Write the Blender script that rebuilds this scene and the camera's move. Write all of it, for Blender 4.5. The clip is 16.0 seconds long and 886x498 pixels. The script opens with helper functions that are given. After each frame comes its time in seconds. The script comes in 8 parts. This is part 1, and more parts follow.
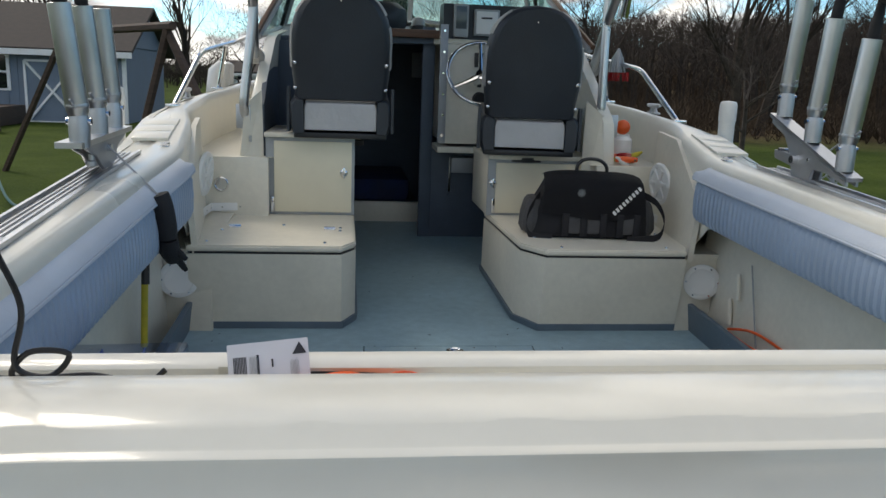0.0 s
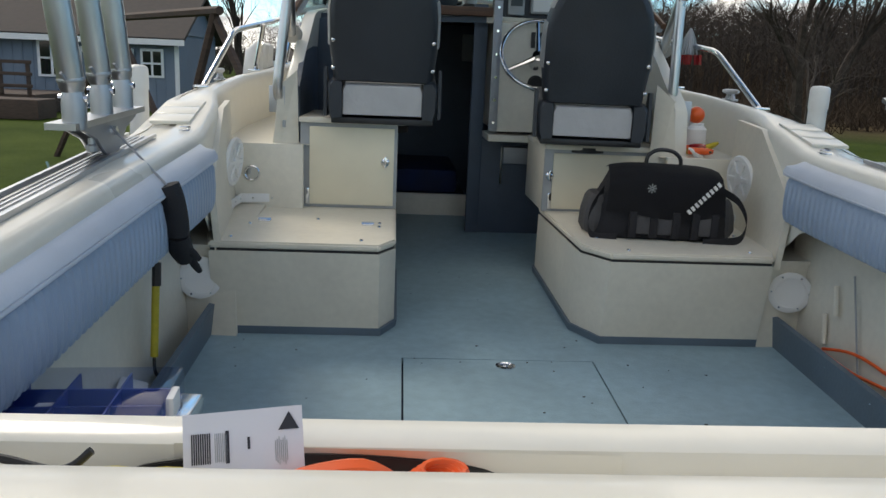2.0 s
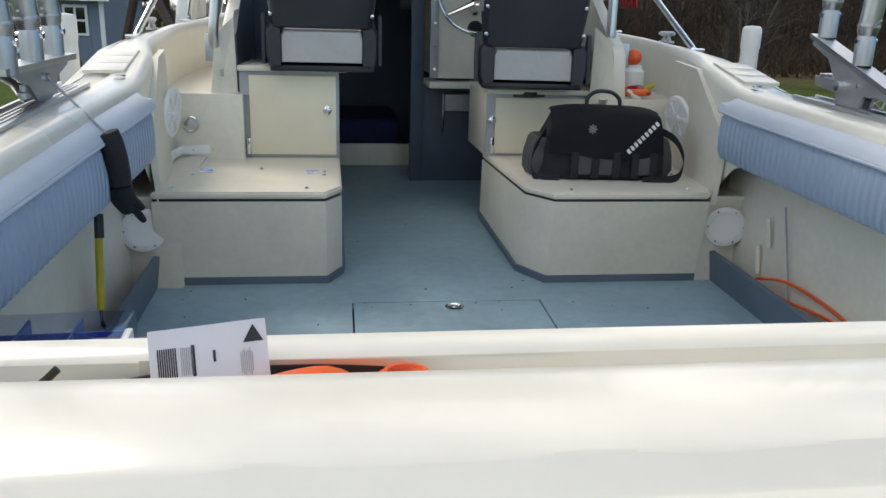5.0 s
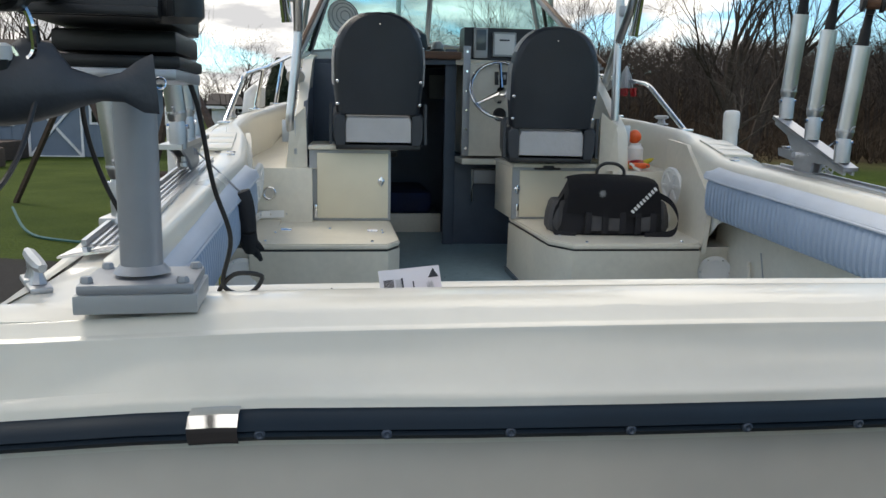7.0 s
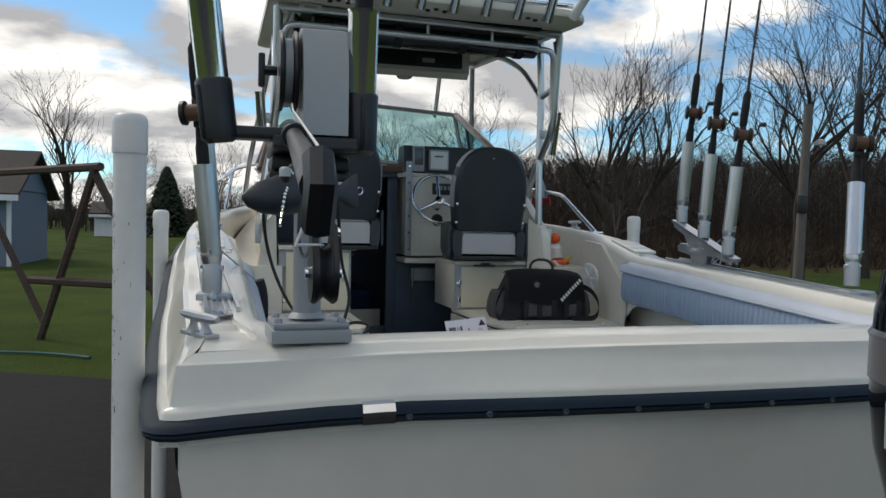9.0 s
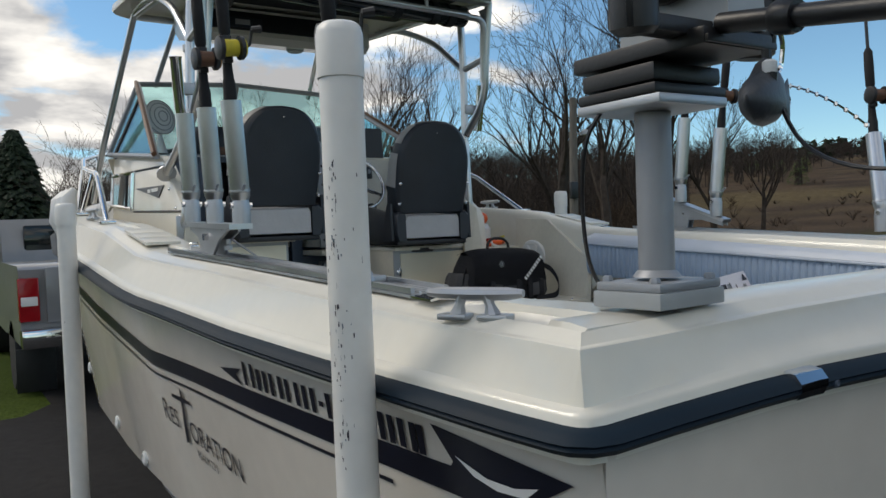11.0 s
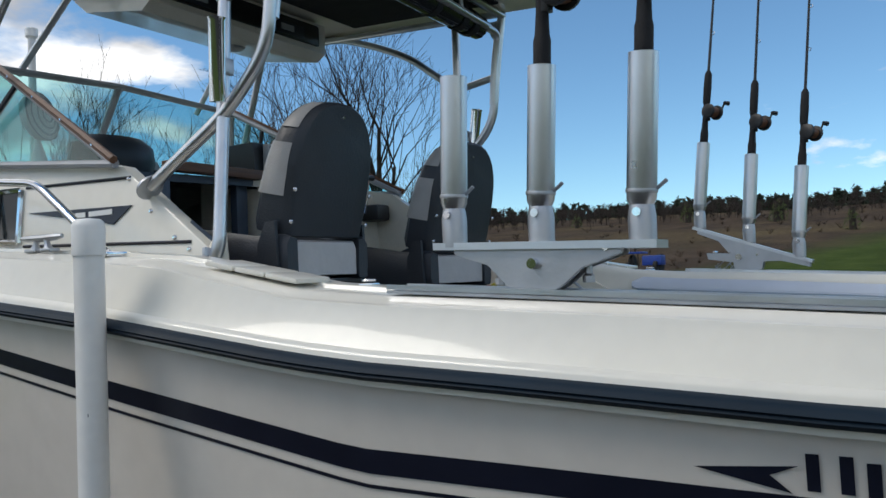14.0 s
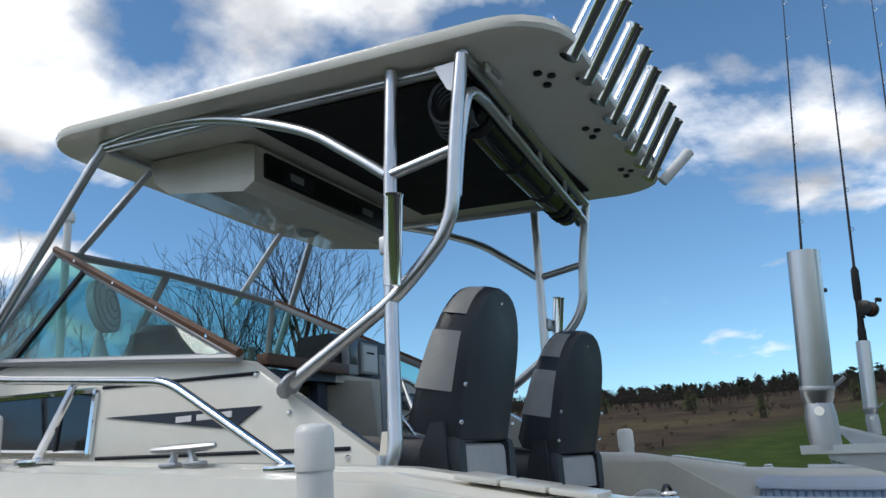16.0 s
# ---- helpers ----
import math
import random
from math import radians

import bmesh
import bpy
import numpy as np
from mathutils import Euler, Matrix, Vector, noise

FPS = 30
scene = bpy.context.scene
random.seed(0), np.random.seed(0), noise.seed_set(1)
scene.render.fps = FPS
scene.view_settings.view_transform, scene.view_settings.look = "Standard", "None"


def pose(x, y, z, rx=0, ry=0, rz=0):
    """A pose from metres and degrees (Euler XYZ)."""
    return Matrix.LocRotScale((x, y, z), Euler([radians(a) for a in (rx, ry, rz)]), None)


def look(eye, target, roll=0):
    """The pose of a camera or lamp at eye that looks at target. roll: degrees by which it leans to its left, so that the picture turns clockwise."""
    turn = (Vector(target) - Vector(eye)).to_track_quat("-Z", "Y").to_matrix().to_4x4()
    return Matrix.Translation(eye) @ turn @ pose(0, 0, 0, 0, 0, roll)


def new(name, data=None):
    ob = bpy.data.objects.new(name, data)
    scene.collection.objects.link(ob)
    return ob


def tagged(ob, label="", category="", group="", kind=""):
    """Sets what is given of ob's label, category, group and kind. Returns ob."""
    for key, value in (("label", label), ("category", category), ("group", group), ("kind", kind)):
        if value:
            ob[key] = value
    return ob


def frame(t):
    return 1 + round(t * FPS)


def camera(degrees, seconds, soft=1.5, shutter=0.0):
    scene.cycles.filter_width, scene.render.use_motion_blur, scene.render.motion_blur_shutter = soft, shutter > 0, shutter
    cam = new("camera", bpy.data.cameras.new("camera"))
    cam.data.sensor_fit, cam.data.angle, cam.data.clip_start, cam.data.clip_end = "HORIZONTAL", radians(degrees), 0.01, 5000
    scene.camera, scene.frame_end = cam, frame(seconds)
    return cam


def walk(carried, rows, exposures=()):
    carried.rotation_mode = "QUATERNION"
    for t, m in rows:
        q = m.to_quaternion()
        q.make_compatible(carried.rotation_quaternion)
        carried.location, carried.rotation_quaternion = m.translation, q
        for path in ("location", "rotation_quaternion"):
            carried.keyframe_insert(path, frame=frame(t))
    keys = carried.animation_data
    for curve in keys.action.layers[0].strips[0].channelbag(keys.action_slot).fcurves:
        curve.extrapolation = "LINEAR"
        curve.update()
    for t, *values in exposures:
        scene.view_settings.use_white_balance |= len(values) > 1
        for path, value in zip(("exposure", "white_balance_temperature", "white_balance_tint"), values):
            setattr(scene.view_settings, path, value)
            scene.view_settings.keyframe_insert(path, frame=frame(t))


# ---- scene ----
cam = camera(58.6, 16.0)
PATH = [
    (0, (-0.363, -0.559, 0.919), (-0.127, 1.387, 0.504), 2.1),
    (0.5, (-0.381, -0.534, 0.912), (-0.149, 1.410, 0.499), 2.0),
    (1, (-0.403, -0.529, 0.897), (-0.159, 1.412, 0.479), 1.6),
    (1.5, (-0.393, -0.427, 0.897), (-0.178, 1.518, 0.470), 1.6),
    (2, (-0.338, -0.244, 0.884), (-0.220, 1.704, 0.441), 2.4),
    (2.5, (-0.313, -0.135, 0.870), (-0.191, 1.796, 0.371), 2.7),
    (3, (-0.302, -0.076, 0.868), (-0.167, 1.848, 0.353), 2.3),
    (3.5, (-0.288, -0.058, 0.865), (-0.130, 1.859, 0.332), 2.0),
    (4, (-0.293, -0.087, 0.862), (-0.071, 1.820, 0.318), 2.0),
    (4.5, (-0.320, -0.174, 0.857), (-0.059, 1.730, 0.310), 1.6),
    (7, (-0.558, -0.837, 0.846), (-0.31, 1.118, 0.505), 1.1),
    (7.5, (-0.65, -1.044, 0.86), (-0.367, 0.927, 0.671), 1.3),
    (8, (-0.674, -1.242, 0.864), (-0.293, 0.718, 0.752), 1.8),
    (8.2, (-0.682, -1.31, 0.863), (-0.274, 0.646, 0.768), 2.2),
    (9.2, (-1.06, -1.30, 0.80), (-0.50, 0.62, 0.745), 0.7),
    (10.3, (-1.457, -0.903, 0.738), (-0.64, 0.923, 0.744), -1.0),
    (10.5, (-1.522, -0.808, 0.741), (-0.636, 0.985, 0.721), -1.5),
    (11, (-1.724, -0.591, 0.724), (-0.631, 1.082, 0.66), -2.2),
    (11.5, (-1.868, -0.319, 0.708), (-0.663, 1.277, 0.65), -3.0),
    (12, (-1.99, -0.024, 0.716), (-0.672, 1.478, 0.634), -3.3),
    (12.5, (-2.16, 0.2, 0.696), (-0.735, 1.6, 0.599), -3.1),
    (13, (-2.223, 0.463, 0.678), (-0.713, 1.773, 0.611), -2.8),
    (13.5, (-2.266, 0.754, 0.707), (-0.649, 1.931, 0.675), -2.5),
    (14, (-2.363, 1.006, 0.701), (-0.688, 2.099, 0.761), -2.1),
    (14.5, (-2.416, 1.236, 0.724), (-0.714, 2.232, 1.057), -2.1),
    (15, (-2.42, 1.453, 0.772), (-0.711, 2.365, 1.269), -2.8),
    (15.5, (-2.474, 1.678, 0.768), (-0.738, 2.521, 1.291), -3.4),
    (16, (-2.526, 1.793, 0.764), (-0.793, 2.639, 1.294), -3.7),
]
EXPOSURES = [(0.0, 0.20, 7200, 10), (1.5, 0.31, 7300, 10), (2.5, 0.36, 7300, 10), (3.5, 1.00, 7400, 10), (4.5, 0.72, 7200, 10), (7.0, 0.46, 7200, 10), (8.0, -0.14, 6950, 10), (10.5, -0.09, 7150, 10), (12.0, -0.1, 7000, 10), (14.0, -0.05, 6550, 10), (16.0, -0.06, 6400, 10)]
walk(cam, [(t, look(eye, target, roll)) for t, eye, target, roll in PATH], EXPOSURES)

# ---- world, sun ----
SUN_AZ = 42.0    # degrees to port of the bow
SUN_EL = 46.0
world = bpy.data.worlds.new("sky")
scene.world = world
world.use_nodes = True
wn, wl = world.node_tree.nodes, world.node_tree.links
wn.clear()
w_out = wn.new("ShaderNodeOutputWorld")
w_bg = wn.new("ShaderNodeBackground")
w_bg.inputs["Strength"].default_value = 0.13
w_sky = wn.new("ShaderNodeTexSky")
w_sky.sky_type = "NISHITA"
w_sky.sun_disc = False
w_sky.sun_elevation = radians(SUN_EL)
w_sky.sun_rotation = radians(-SUN_AZ)
w_sky.air_density, w_sky.dust_density, w_sky.ozone_density = 1.0, 0.1, 2.2
w_sky.altitude = 1500
w_tc = wn.new("ShaderNodeTexCoord")
w_sep = wn.new("ShaderNodeSeparateXYZ")
wl.new(w_tc.outputs["Generated"], w_sep.inputs[0])
w_h = wn.new("ShaderNodeMath"); w_h.operation = "ADD"; w_h.inputs[1].default_value = 0.22
wl.new(w_sep.outputs["Z"], w_h.inputs[0])
w_hm = wn.new("ShaderNodeMath"); w_hm.operation = "MAXIMUM"; w_hm.inputs[1].default_value = 0.08
wl.new(w_h.outputs[0], w_hm.inputs[0])
w_dx = wn.new("ShaderNodeMath"); w_dx.operation = "DIVIDE"
w_dy = wn.new("ShaderNodeMath"); w_dy.operation = "DIVIDE"
for n_, o_ in ((w_dx, "X"), (w_dy, "Y")):
    wl.new(w_sep.outputs[o_], n_.inputs[0])
    wl.new(w_hm.outputs[0], n_.inputs[1])
w_cmb = wn.new("ShaderNodeCombineXYZ")
wl.new(w_dx.outputs[0], w_cmb.inputs[0])
wl.new(w_dy.outputs[0], w_cmb.inputs[1])
w_cmb.inputs[2].default_value = 3.7
w_n1 = wn.new("ShaderNodeTexNoise")
w_n1.inputs["Scale"].default_value = 1.35
w_n1.inputs["Detail"].default_value = 9
w_n1.inputs["Roughness"].default_value = 0.55
w_n1.inputs["Distortion"].default_value = 0.15
wl.new(w_cmb.outputs[0], w_n1.inputs["Vector"])
# more cloud towards the bow and port, clearer sky to starboard
w_bias = wn.new("ShaderNodeMath"); w_bias.operation = "MULTIPLY_ADD"
w_bias.inputs[1].default_value = -0.05
wl.new(w_sep.outputs["X"], w_bias.inputs[0])
wl.new(w_n1.outputs["Fac"], w_bias.inputs[2])
# cloud banks and clear stretches: azimuth from the bow to starboard, elevation, cosine width, weight
cover = w_bias.outputs[0]
for az_, el_, width_, weight_ in ((60, 4, 0.10, -0.16), (88, 24, 0.012, 0.05), (40, 38, 0.05, 0.09), (4, 14, 0.10, 0.06), (-12, 8, 0.05, 0.05), (29, 15, 0.03, 0.05), (58, 24, 0.03, 0.04)):
    dot_ = wn.new("ShaderNodeVectorMath"); dot_.operation = "DOT_PRODUCT"
    wl.new(w_tc.outputs["Generated"], dot_.inputs[0])
    dot_.inputs[1].default_value = (math.sin(radians(az_)) * math.cos(radians(el_)), math.cos(radians(az_)) * math.cos(radians(el_)), math.sin(radians(el_)))
    lobe = wn.new("ShaderNodeMapRange"); lobe.interpolation_type = "SMOOTHSTEP"
    for i_, v_ in zip((1, 2, 3, 4), (1 - 2 * width_, 1.0, 0.0, weight_)):
        lobe.inputs[i_].default_value = v_
    wl.new(dot_.outputs["Value"], lobe.inputs[0])
    sum_ = wn.new("ShaderNodeMath"); sum_.operation = "ADD"
    wl.new(cover, sum_.inputs[0])
    wl.new(lobe.outputs[0], sum_.inputs[1])
    cover = sum_.outputs[0]
w_ramp = wn.new("ShaderNodeValToRGB")
w_ramp.color_ramp.elements[0].position = 0.475
w_ramp.color_ramp.elements[1].position = 0.555
wl.new(cover, w_ramp.inputs[0])
w_n2 = wn.new("ShaderNodeTexNoise")
w_n2.inputs["Scale"].default_value = 2.6
w_n2.inputs["Detail"].default_value = 5
wl.new(w_cmb.outputs[0], w_n2.inputs["Vector"])
w_cr = wn.new("ShaderNodeValToRGB")
w_cr.color_ramp.elements[0].position, w_cr.color_ramp.elements[0].color = 0.42, (3.9, 4.1, 4.5, 1)
w_cr.color_ramp.elements[1].position, w_cr.color_ramp.elements[1].color = 0.60, (9.6, 9.7, 9.8, 1)
wl.new(w_n2.outputs["Fac"], w_cr.inputs[0])
w_mix = wn.new("ShaderNodeMix"); w_mix.data_type = "RGBA"
wl.new(w_ramp.outputs[0], w_mix.inputs[0])
w_tint = wn.new("ShaderNodeMix"); w_tint.data_type = "RGBA"; w_tint.blend_type = "MULTIPLY"
w_tint.inputs[0].default_value = 1.0
w_tint.inputs[7].default_value = (0.88, 1.15, 1.21, 1)
wl.new(w_sky.outputs[0], w_tint.inputs[6])
wl.new(w_tint.outputs[2], w_mix.inputs[6])
wl.new(w_cr.outputs[0], w_mix.inputs[7])
wl.new(w_mix.outputs[2], w_bg.inputs[0])
wl.new(w_bg.outputs[0], w_out.inputs[0])

sun_data = bpy.data.lights.new("sun", "SUN")
sun_data.energy = 1.5
sun_data.angle = radians(24)
sun_data.color = (1.0, 0.95, 0.87)
sun = new("sun", sun_data)
sun_dir = Vector((-math.sin(radians(SUN_AZ)) * math.cos(radians(SUN_EL)), math.cos(radians(SUN_AZ)) * math.cos(radians(SUN_EL)), math.sin(radians(SUN_EL))))
sun.matrix_world = look(sun_dir * 50, (0, 0, 0))


# ---- materials ----
def mat(name, rgb, rough=0.5, metal=0.0, var=0.12, scale=6.0, bump=0.0, bscale=80.0, coat=0.0, rgb2=None, spread=(0.35, 0.65), aniso=None, speck=0.0, spec=0.5):
    m = bpy.data.materials.new(name)
    m.use_nodes = True
    nt, b = m.node_tree, m.node_tree.nodes["Principled BSDF"]
    tc = nt.nodes.new("ShaderNodeTexCoord")
    geo = nt.nodes.new("ShaderNodeNewGeometry")
    src = geo.outputs["Position"]
    if aniso:
        mp = nt.nodes.new("ShaderNodeMapping")
        mp.inputs["Scale"].default_value = aniso
        nt.links.new(src, mp.inputs[0])
        src = mp.outputs[0]
    n = nt.nodes.new("ShaderNodeTexNoise")
    n.inputs["Scale"].default_value, n.inputs["Detail"].default_value = scale, 6
    nt.links.new(src, n.inputs["Vector"])
    r = nt.nodes.new("ShaderNodeValToRGB")
    r.color_ramp.elements[0].position, r.color_ramp.elements[1].position = spread
    dark = rgb2 or tuple(c * (1 - var) for c in rgb)
    r.color_ramp.elements[0].color, r.color_ramp.elements[1].color = (*dark, 1), (*rgb, 1)
    nt.links.new(n.outputs["Fac"], r.inputs[0])
    col = r.outputs[0]
    if speck:
        n3 = nt.nodes.new("ShaderNodeTexNoise")
        n3.inputs["Scale"].default_value, n3.inputs["Detail"].default_value = scale * 9, 2
        nt.links.new(src, n3.inputs["Vector"])
        r3 = nt.nodes.new("ShaderNodeValToRGB")
        r3.color_ramp.elements[0].position, r3.color_ramp.elements[1].position = 0.3, 0.75
        r3.color_ramp.elements[0].color = (1 - speck,) * 3 + (1,)
        r3.color_ramp.elements[1].color = (1 + speck * 0.3,) * 3 + (1,)
        nt.links.new(n3.outputs["Fac"], r3.inputs[0])
        mx = nt.nodes.new("ShaderNodeMix")
        mx.data_type, mx.blend_type = "RGBA", "MULTIPLY"
        mx.inputs[0].default_value = 1
        nt.links.new(col, mx.inputs[6])
        nt.links.new(r3.outputs[0], mx.inputs[7])
        col = mx.outputs[2]
    nt.links.new(col, b.inputs["Base Color"])
    rr = nt.nodes.new("ShaderNodeMapRange")
    rr.inputs[3].default_value, rr.inputs[4].default_value = max(0.02, rough * 0.8), min(1, rough * 1.2)
    nt.links.new(n.outputs["Fac"], rr.inputs[0])
    nt.links.new(rr.outputs[0], b.inputs["Roughness"])
    b.inputs["Metallic"].default_value = metal
    b.inputs["Coat Weight"].default_value = coat
    b.inputs["Coat Roughness"].default_value = 0.06
    b.inputs["Specular IOR Level"].default_value = spec
    if bump:
        n2 = nt.nodes.new("ShaderNodeTexNoise")
        n2.inputs["Scale"].default_value, n2.inputs["Detail"].default_value = bscale, 4
        nt.links.new(src, n2.inputs["Vector"])
        bp = nt.nodes.new("ShaderNodeBump")
        bp.inputs["Strength"].default_value, bp.inputs["Distance"].default_value = bump, 0.01
        nt.links.new(n2.outputs["Fac"], bp.inputs["Height"])
        nt.links.new(bp.outputs[0], b.inputs["Normal"])
    return m


def glass(name, tint, gloss=0.035):
    m = bpy.data.materials.new(name)
    m.use_nodes = True
    nt = m.node_tree
    nt.nodes.clear()
    o = nt.nodes.new("ShaderNodeOutputMaterial")
    t = nt.nodes.new("ShaderNodeBsdfTransparent")
    t.inputs[0].default_value = (*tint, 1)
    g = nt.nodes.new("ShaderNodeBsdfGlossy")
    g.inputs["Roughness"].default_value = 0.02
    lw = nt.nodes.new("ShaderNodeLayerWeight")
    lw.inputs[0].default_value = 0.5
    pw = nt.nodes.new("ShaderNodeMath"); pw.operation = "POWER"; pw.inputs[1].default_value = 4
    nt.links.new(lw.outputs["Facing"], pw.inputs[0])
    fr = nt.nodes.new("ShaderNodeMath"); fr.operation = "MULTIPLY_ADD"
    fr.inputs[1].default_value, fr.inputs[2].default_value = 0.55, gloss
    nt.links.new(pw.outputs[0], fr.inputs[0])
    mx = nt.nodes.new("ShaderNodeMixShader")
    nt.links.new(fr.outputs[0], mx.inputs[0])
    nt.links.new(t.outputs[0], mx.inputs[1])
    nt.links.new(g.outputs[0], mx.inputs[2])
    nt.links.new(mx.outputs[0], o.inputs[0])
    return m


GEL = mat("gelcoat", (0.76, 0.73, 0.645), 0.30, var=0.05, scale=2.5, spec=0.42, coat=0.45, bump=0.010, bscale=4, speck=0.03)
HULL = mat("hull_gelcoat", (0.74, 0.685, 0.61), 0.24, var=0.07, scale=1.6, coat=0.55, bump=0.015, bscale=2.5, speck=0.04)
LINER = mat("liner_gelcoat", (0.74, 0.70, 0.60), 0.38, var=0.09, scale=5, bump=0.03, bscale=60, speck=0.05)
CREAM = mat("door_laminate", (0.74, 0.68, 0.52), 0.4, var=0.05, scale=8)
FLOOR = mat("deck_paint", (0.27, 0.40, 0.47), 0.45, var=0.16, scale=3.0, bump=0.12, bscale=160, speck=0.12)
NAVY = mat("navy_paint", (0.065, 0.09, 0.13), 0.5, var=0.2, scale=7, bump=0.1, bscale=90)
TRIMBLUE = mat("toe_board_paint", (0.11, 0.155, 0.20), 0.5, var=0.15, scale=6, bump=0.1, bscale=90)
RUB = mat("rub_rail_rubber", (0.008, 0.020, 0.034), 0.6, var=0.25, scale=5, spec=0.2)
STRIPE = mat("stripe_vinyl", (0.008, 0.010, 0.022), 0.3, var=0.2, scale=9)
BOLSTER = mat("bolster_vinyl", (0.30, 0.38, 0.50), 0.42, var=0.12, scale=4, bump=0.12, bscale=140)
BOLTOP = mat("bolster_top_vinyl", (0.52, 0.57, 0.65), 0.4, var=0.1, scale=4, bump=0.1, bscale=140)
SEATD = mat("seat_navy_vinyl", (0.022, 0.027, 0.036), 0.45, var=0.2, scale=6, bump=0.15, bscale=160)
SEATG = mat("seat_grey_vinyl", (0.34, 0.335, 0.33), 0.45, var=0.12, scale=9, bump=0.15, bscale=160)
SEATL = mat("seat_light_grey_vinyl", (0.42, 0.42, 0.43), 0.42, var=0.1, scale=9, bump=0.2, bscale=50)
ALU = mat("anodised_aluminium", (0.66, 0.67, 0.69), 0.3, 1.0, var=0.12, scale=8, bump=0.02, bscale=200)
ALUD = mat("cast_aluminium", (0.52, 0.53, 0.55), 0.42, 0.9, var=0.15, scale=12, bump=0.05, bscale=120)
CHROME = mat("polished_steel", (0.75, 0.76, 0.78), 0.08, 1.0, var=0.06, scale=14)
GREYM = mat("painted_steel", (0.33, 0.345, 0.37), 0.42, 0.3, var=0.12, scale=10, bump=0.04, bscale=120)
BLACK = mat("black_plastic", (0.014, 0.014, 0.016), 0.4, var=0.25, scale=14, bump=0.05, bscale=150)
FOAM = mat("grip_foam", (0.010, 0.010, 0.012), 0.8, var=0.3, scale=30, bump=0.25, bscale=300)
CLOTH = mat("bag_nylon", (0.012, 0.012, 0.016), 0.75, var=0.35, scale=14, bump=0.35, bscale=260)
CLOTHG = mat("bag_grey_nylon", (0.075, 0.075, 0.08), 0.75, var=0.3, scale=14, bump=0.35, bscale=260)
PVC = mat("white_pvc", (0.80, 0.79, 0.76), 0.35, var=0.06, scale=3, speck=0.05)
GREYP = mat("grey_plastic", (0.36, 0.38, 0.39), 0.4, var=0.1, scale=10)
WHITEP = mat("white_plastic", (0.78, 0.78, 0.77), 0.4, var=0.06, scale=10)
ORANGE = mat("orange_plastic", (0.85, 0.12, 0.02), 0.35, var=0.15, scale=12)
TEAK = mat("teak", (0.13, 0.055, 0.025), 0.5, var=0.4, scale=10, aniso=(1, 8, 8), bump=0.1)
LEAD = mat("coated_lead", (0.05, 0.055, 0.065), 0.45, var=0.25, scale=20, bump=0.1, bscale=80)
CANVAS = mat("black_canvas", (0.008, 0.008, 0.010), 0.85, var=0.3, scale=12, bump=0.2, bscale=300)
PAPER = mat("printed_card", (0.68, 0.67, 0.72), 0.55, var=0.05, scale=12)
INK = mat("ink", (0.02, 0.02, 0.03), 0.6, var=0.1)
BLUEP = mat("blue_plastic", (0.02, 0.06, 0.32), 0.4, var=0.2, scale=9)
BLUECLOTH = mat("blue_cloth", (0.006, 0.018, 0.075), 0.8, var=0.35, scale=9, bump=0.2)
CLEAR = glass("clear_plastic", (0.86, 0.88, 0.94))
GLASS = glass("tinted_glass", (0.66, 0.84, 0.84))
DARKGLASS = mat("dark_glass", (0.01, 0.014, 0.016), 0.05, var=0.2)
SCREEN = mat("display_glass", (0.10, 0.12, 0.13), 0.15, var=0.2, scale=9)
COPPER = mat("reel_gold", (0.35, 0.19, 0.07), 0.3, 0.9, var=0.2, scale=20)
YELLOW = mat("yellow_cord", (0.55, 0.45, 0.03), 0.6, var=0.2, scale=30)
REDL = mat("red_lens", (0.35, 0.01, 0.015), 0.15, var=0.2, scale=9)
SILVERP = mat("silver_car_paint", (0.22, 0.225, 0.235), 0.35, 0.15, var=0.08, coat=0.6)
ENGB = mat("engine_black_gloss", (0.006, 0.007, 0.009), 0.07, var=0.2, spec=0.22, coat=0.0)
LETTER = mat("raised_silver_letter", (0.55, 0.56, 0.58), 0.3, 0.5, var=0.1)
ENGG = mat("engine_silver", (0.10, 0.10, 0.11), 0.32, 0.5, var=0.1, coat=0.3)
ASPHALT = mat("asphalt", (0.027, 0.0255, 0.0255), 0.9, var=0.4, scale=1.2, bump=0.5, bscale=120, speck=0.3, spec=0.15)
GRASS = mat("lawn", (0.092, 0.125, 0.028), 0.9, rgb2=(0.05, 0.078, 0.016), scale=0.7, bump=0.6, bscale=40, speck=0.35)
BRUSH = mat("brown_brush", (0.092, 0.066, 0.047), 0.95, spec=0.1, rgb2=(0.052, 0.039, 0.028), scale=0.25, bump=0.8, bscale=6, speck=0.4)
BARK = mat("bark", (0.060, 0.049, 0.042), 0.9, spec=0.1, var=0.4, scale=6, bump=0.4, bscale=30)
BARKG = mat("grey_bark", (0.09, 0.076, 0.068), 0.9, spec=0.1, var=0.4, scale=6, bump=0.4, bscale=30)
NEEDLE = mat("pine_needles", (0.022, 0.040, 0.018), 0.85, var=0.5, scale=5)
SHRUBG = mat("evergreen_shrub", (0.07, 0.10, 0.02), 0.85, var=0.5, scale=5)
SIDING = mat("blue_siding", (0.155, 0.20, 0.265), 0.7, var=0.12, scale=2, bump=0.1)
SHINGLE = mat("brown_shingles", (0.055, 0.043, 0.038), 0.9, var=0.35, scale=5, bump=0.4, bscale=20)
WTRIM = mat("white_trim", (0.75, 0.76, 0.78), 0.5, var=0.08)
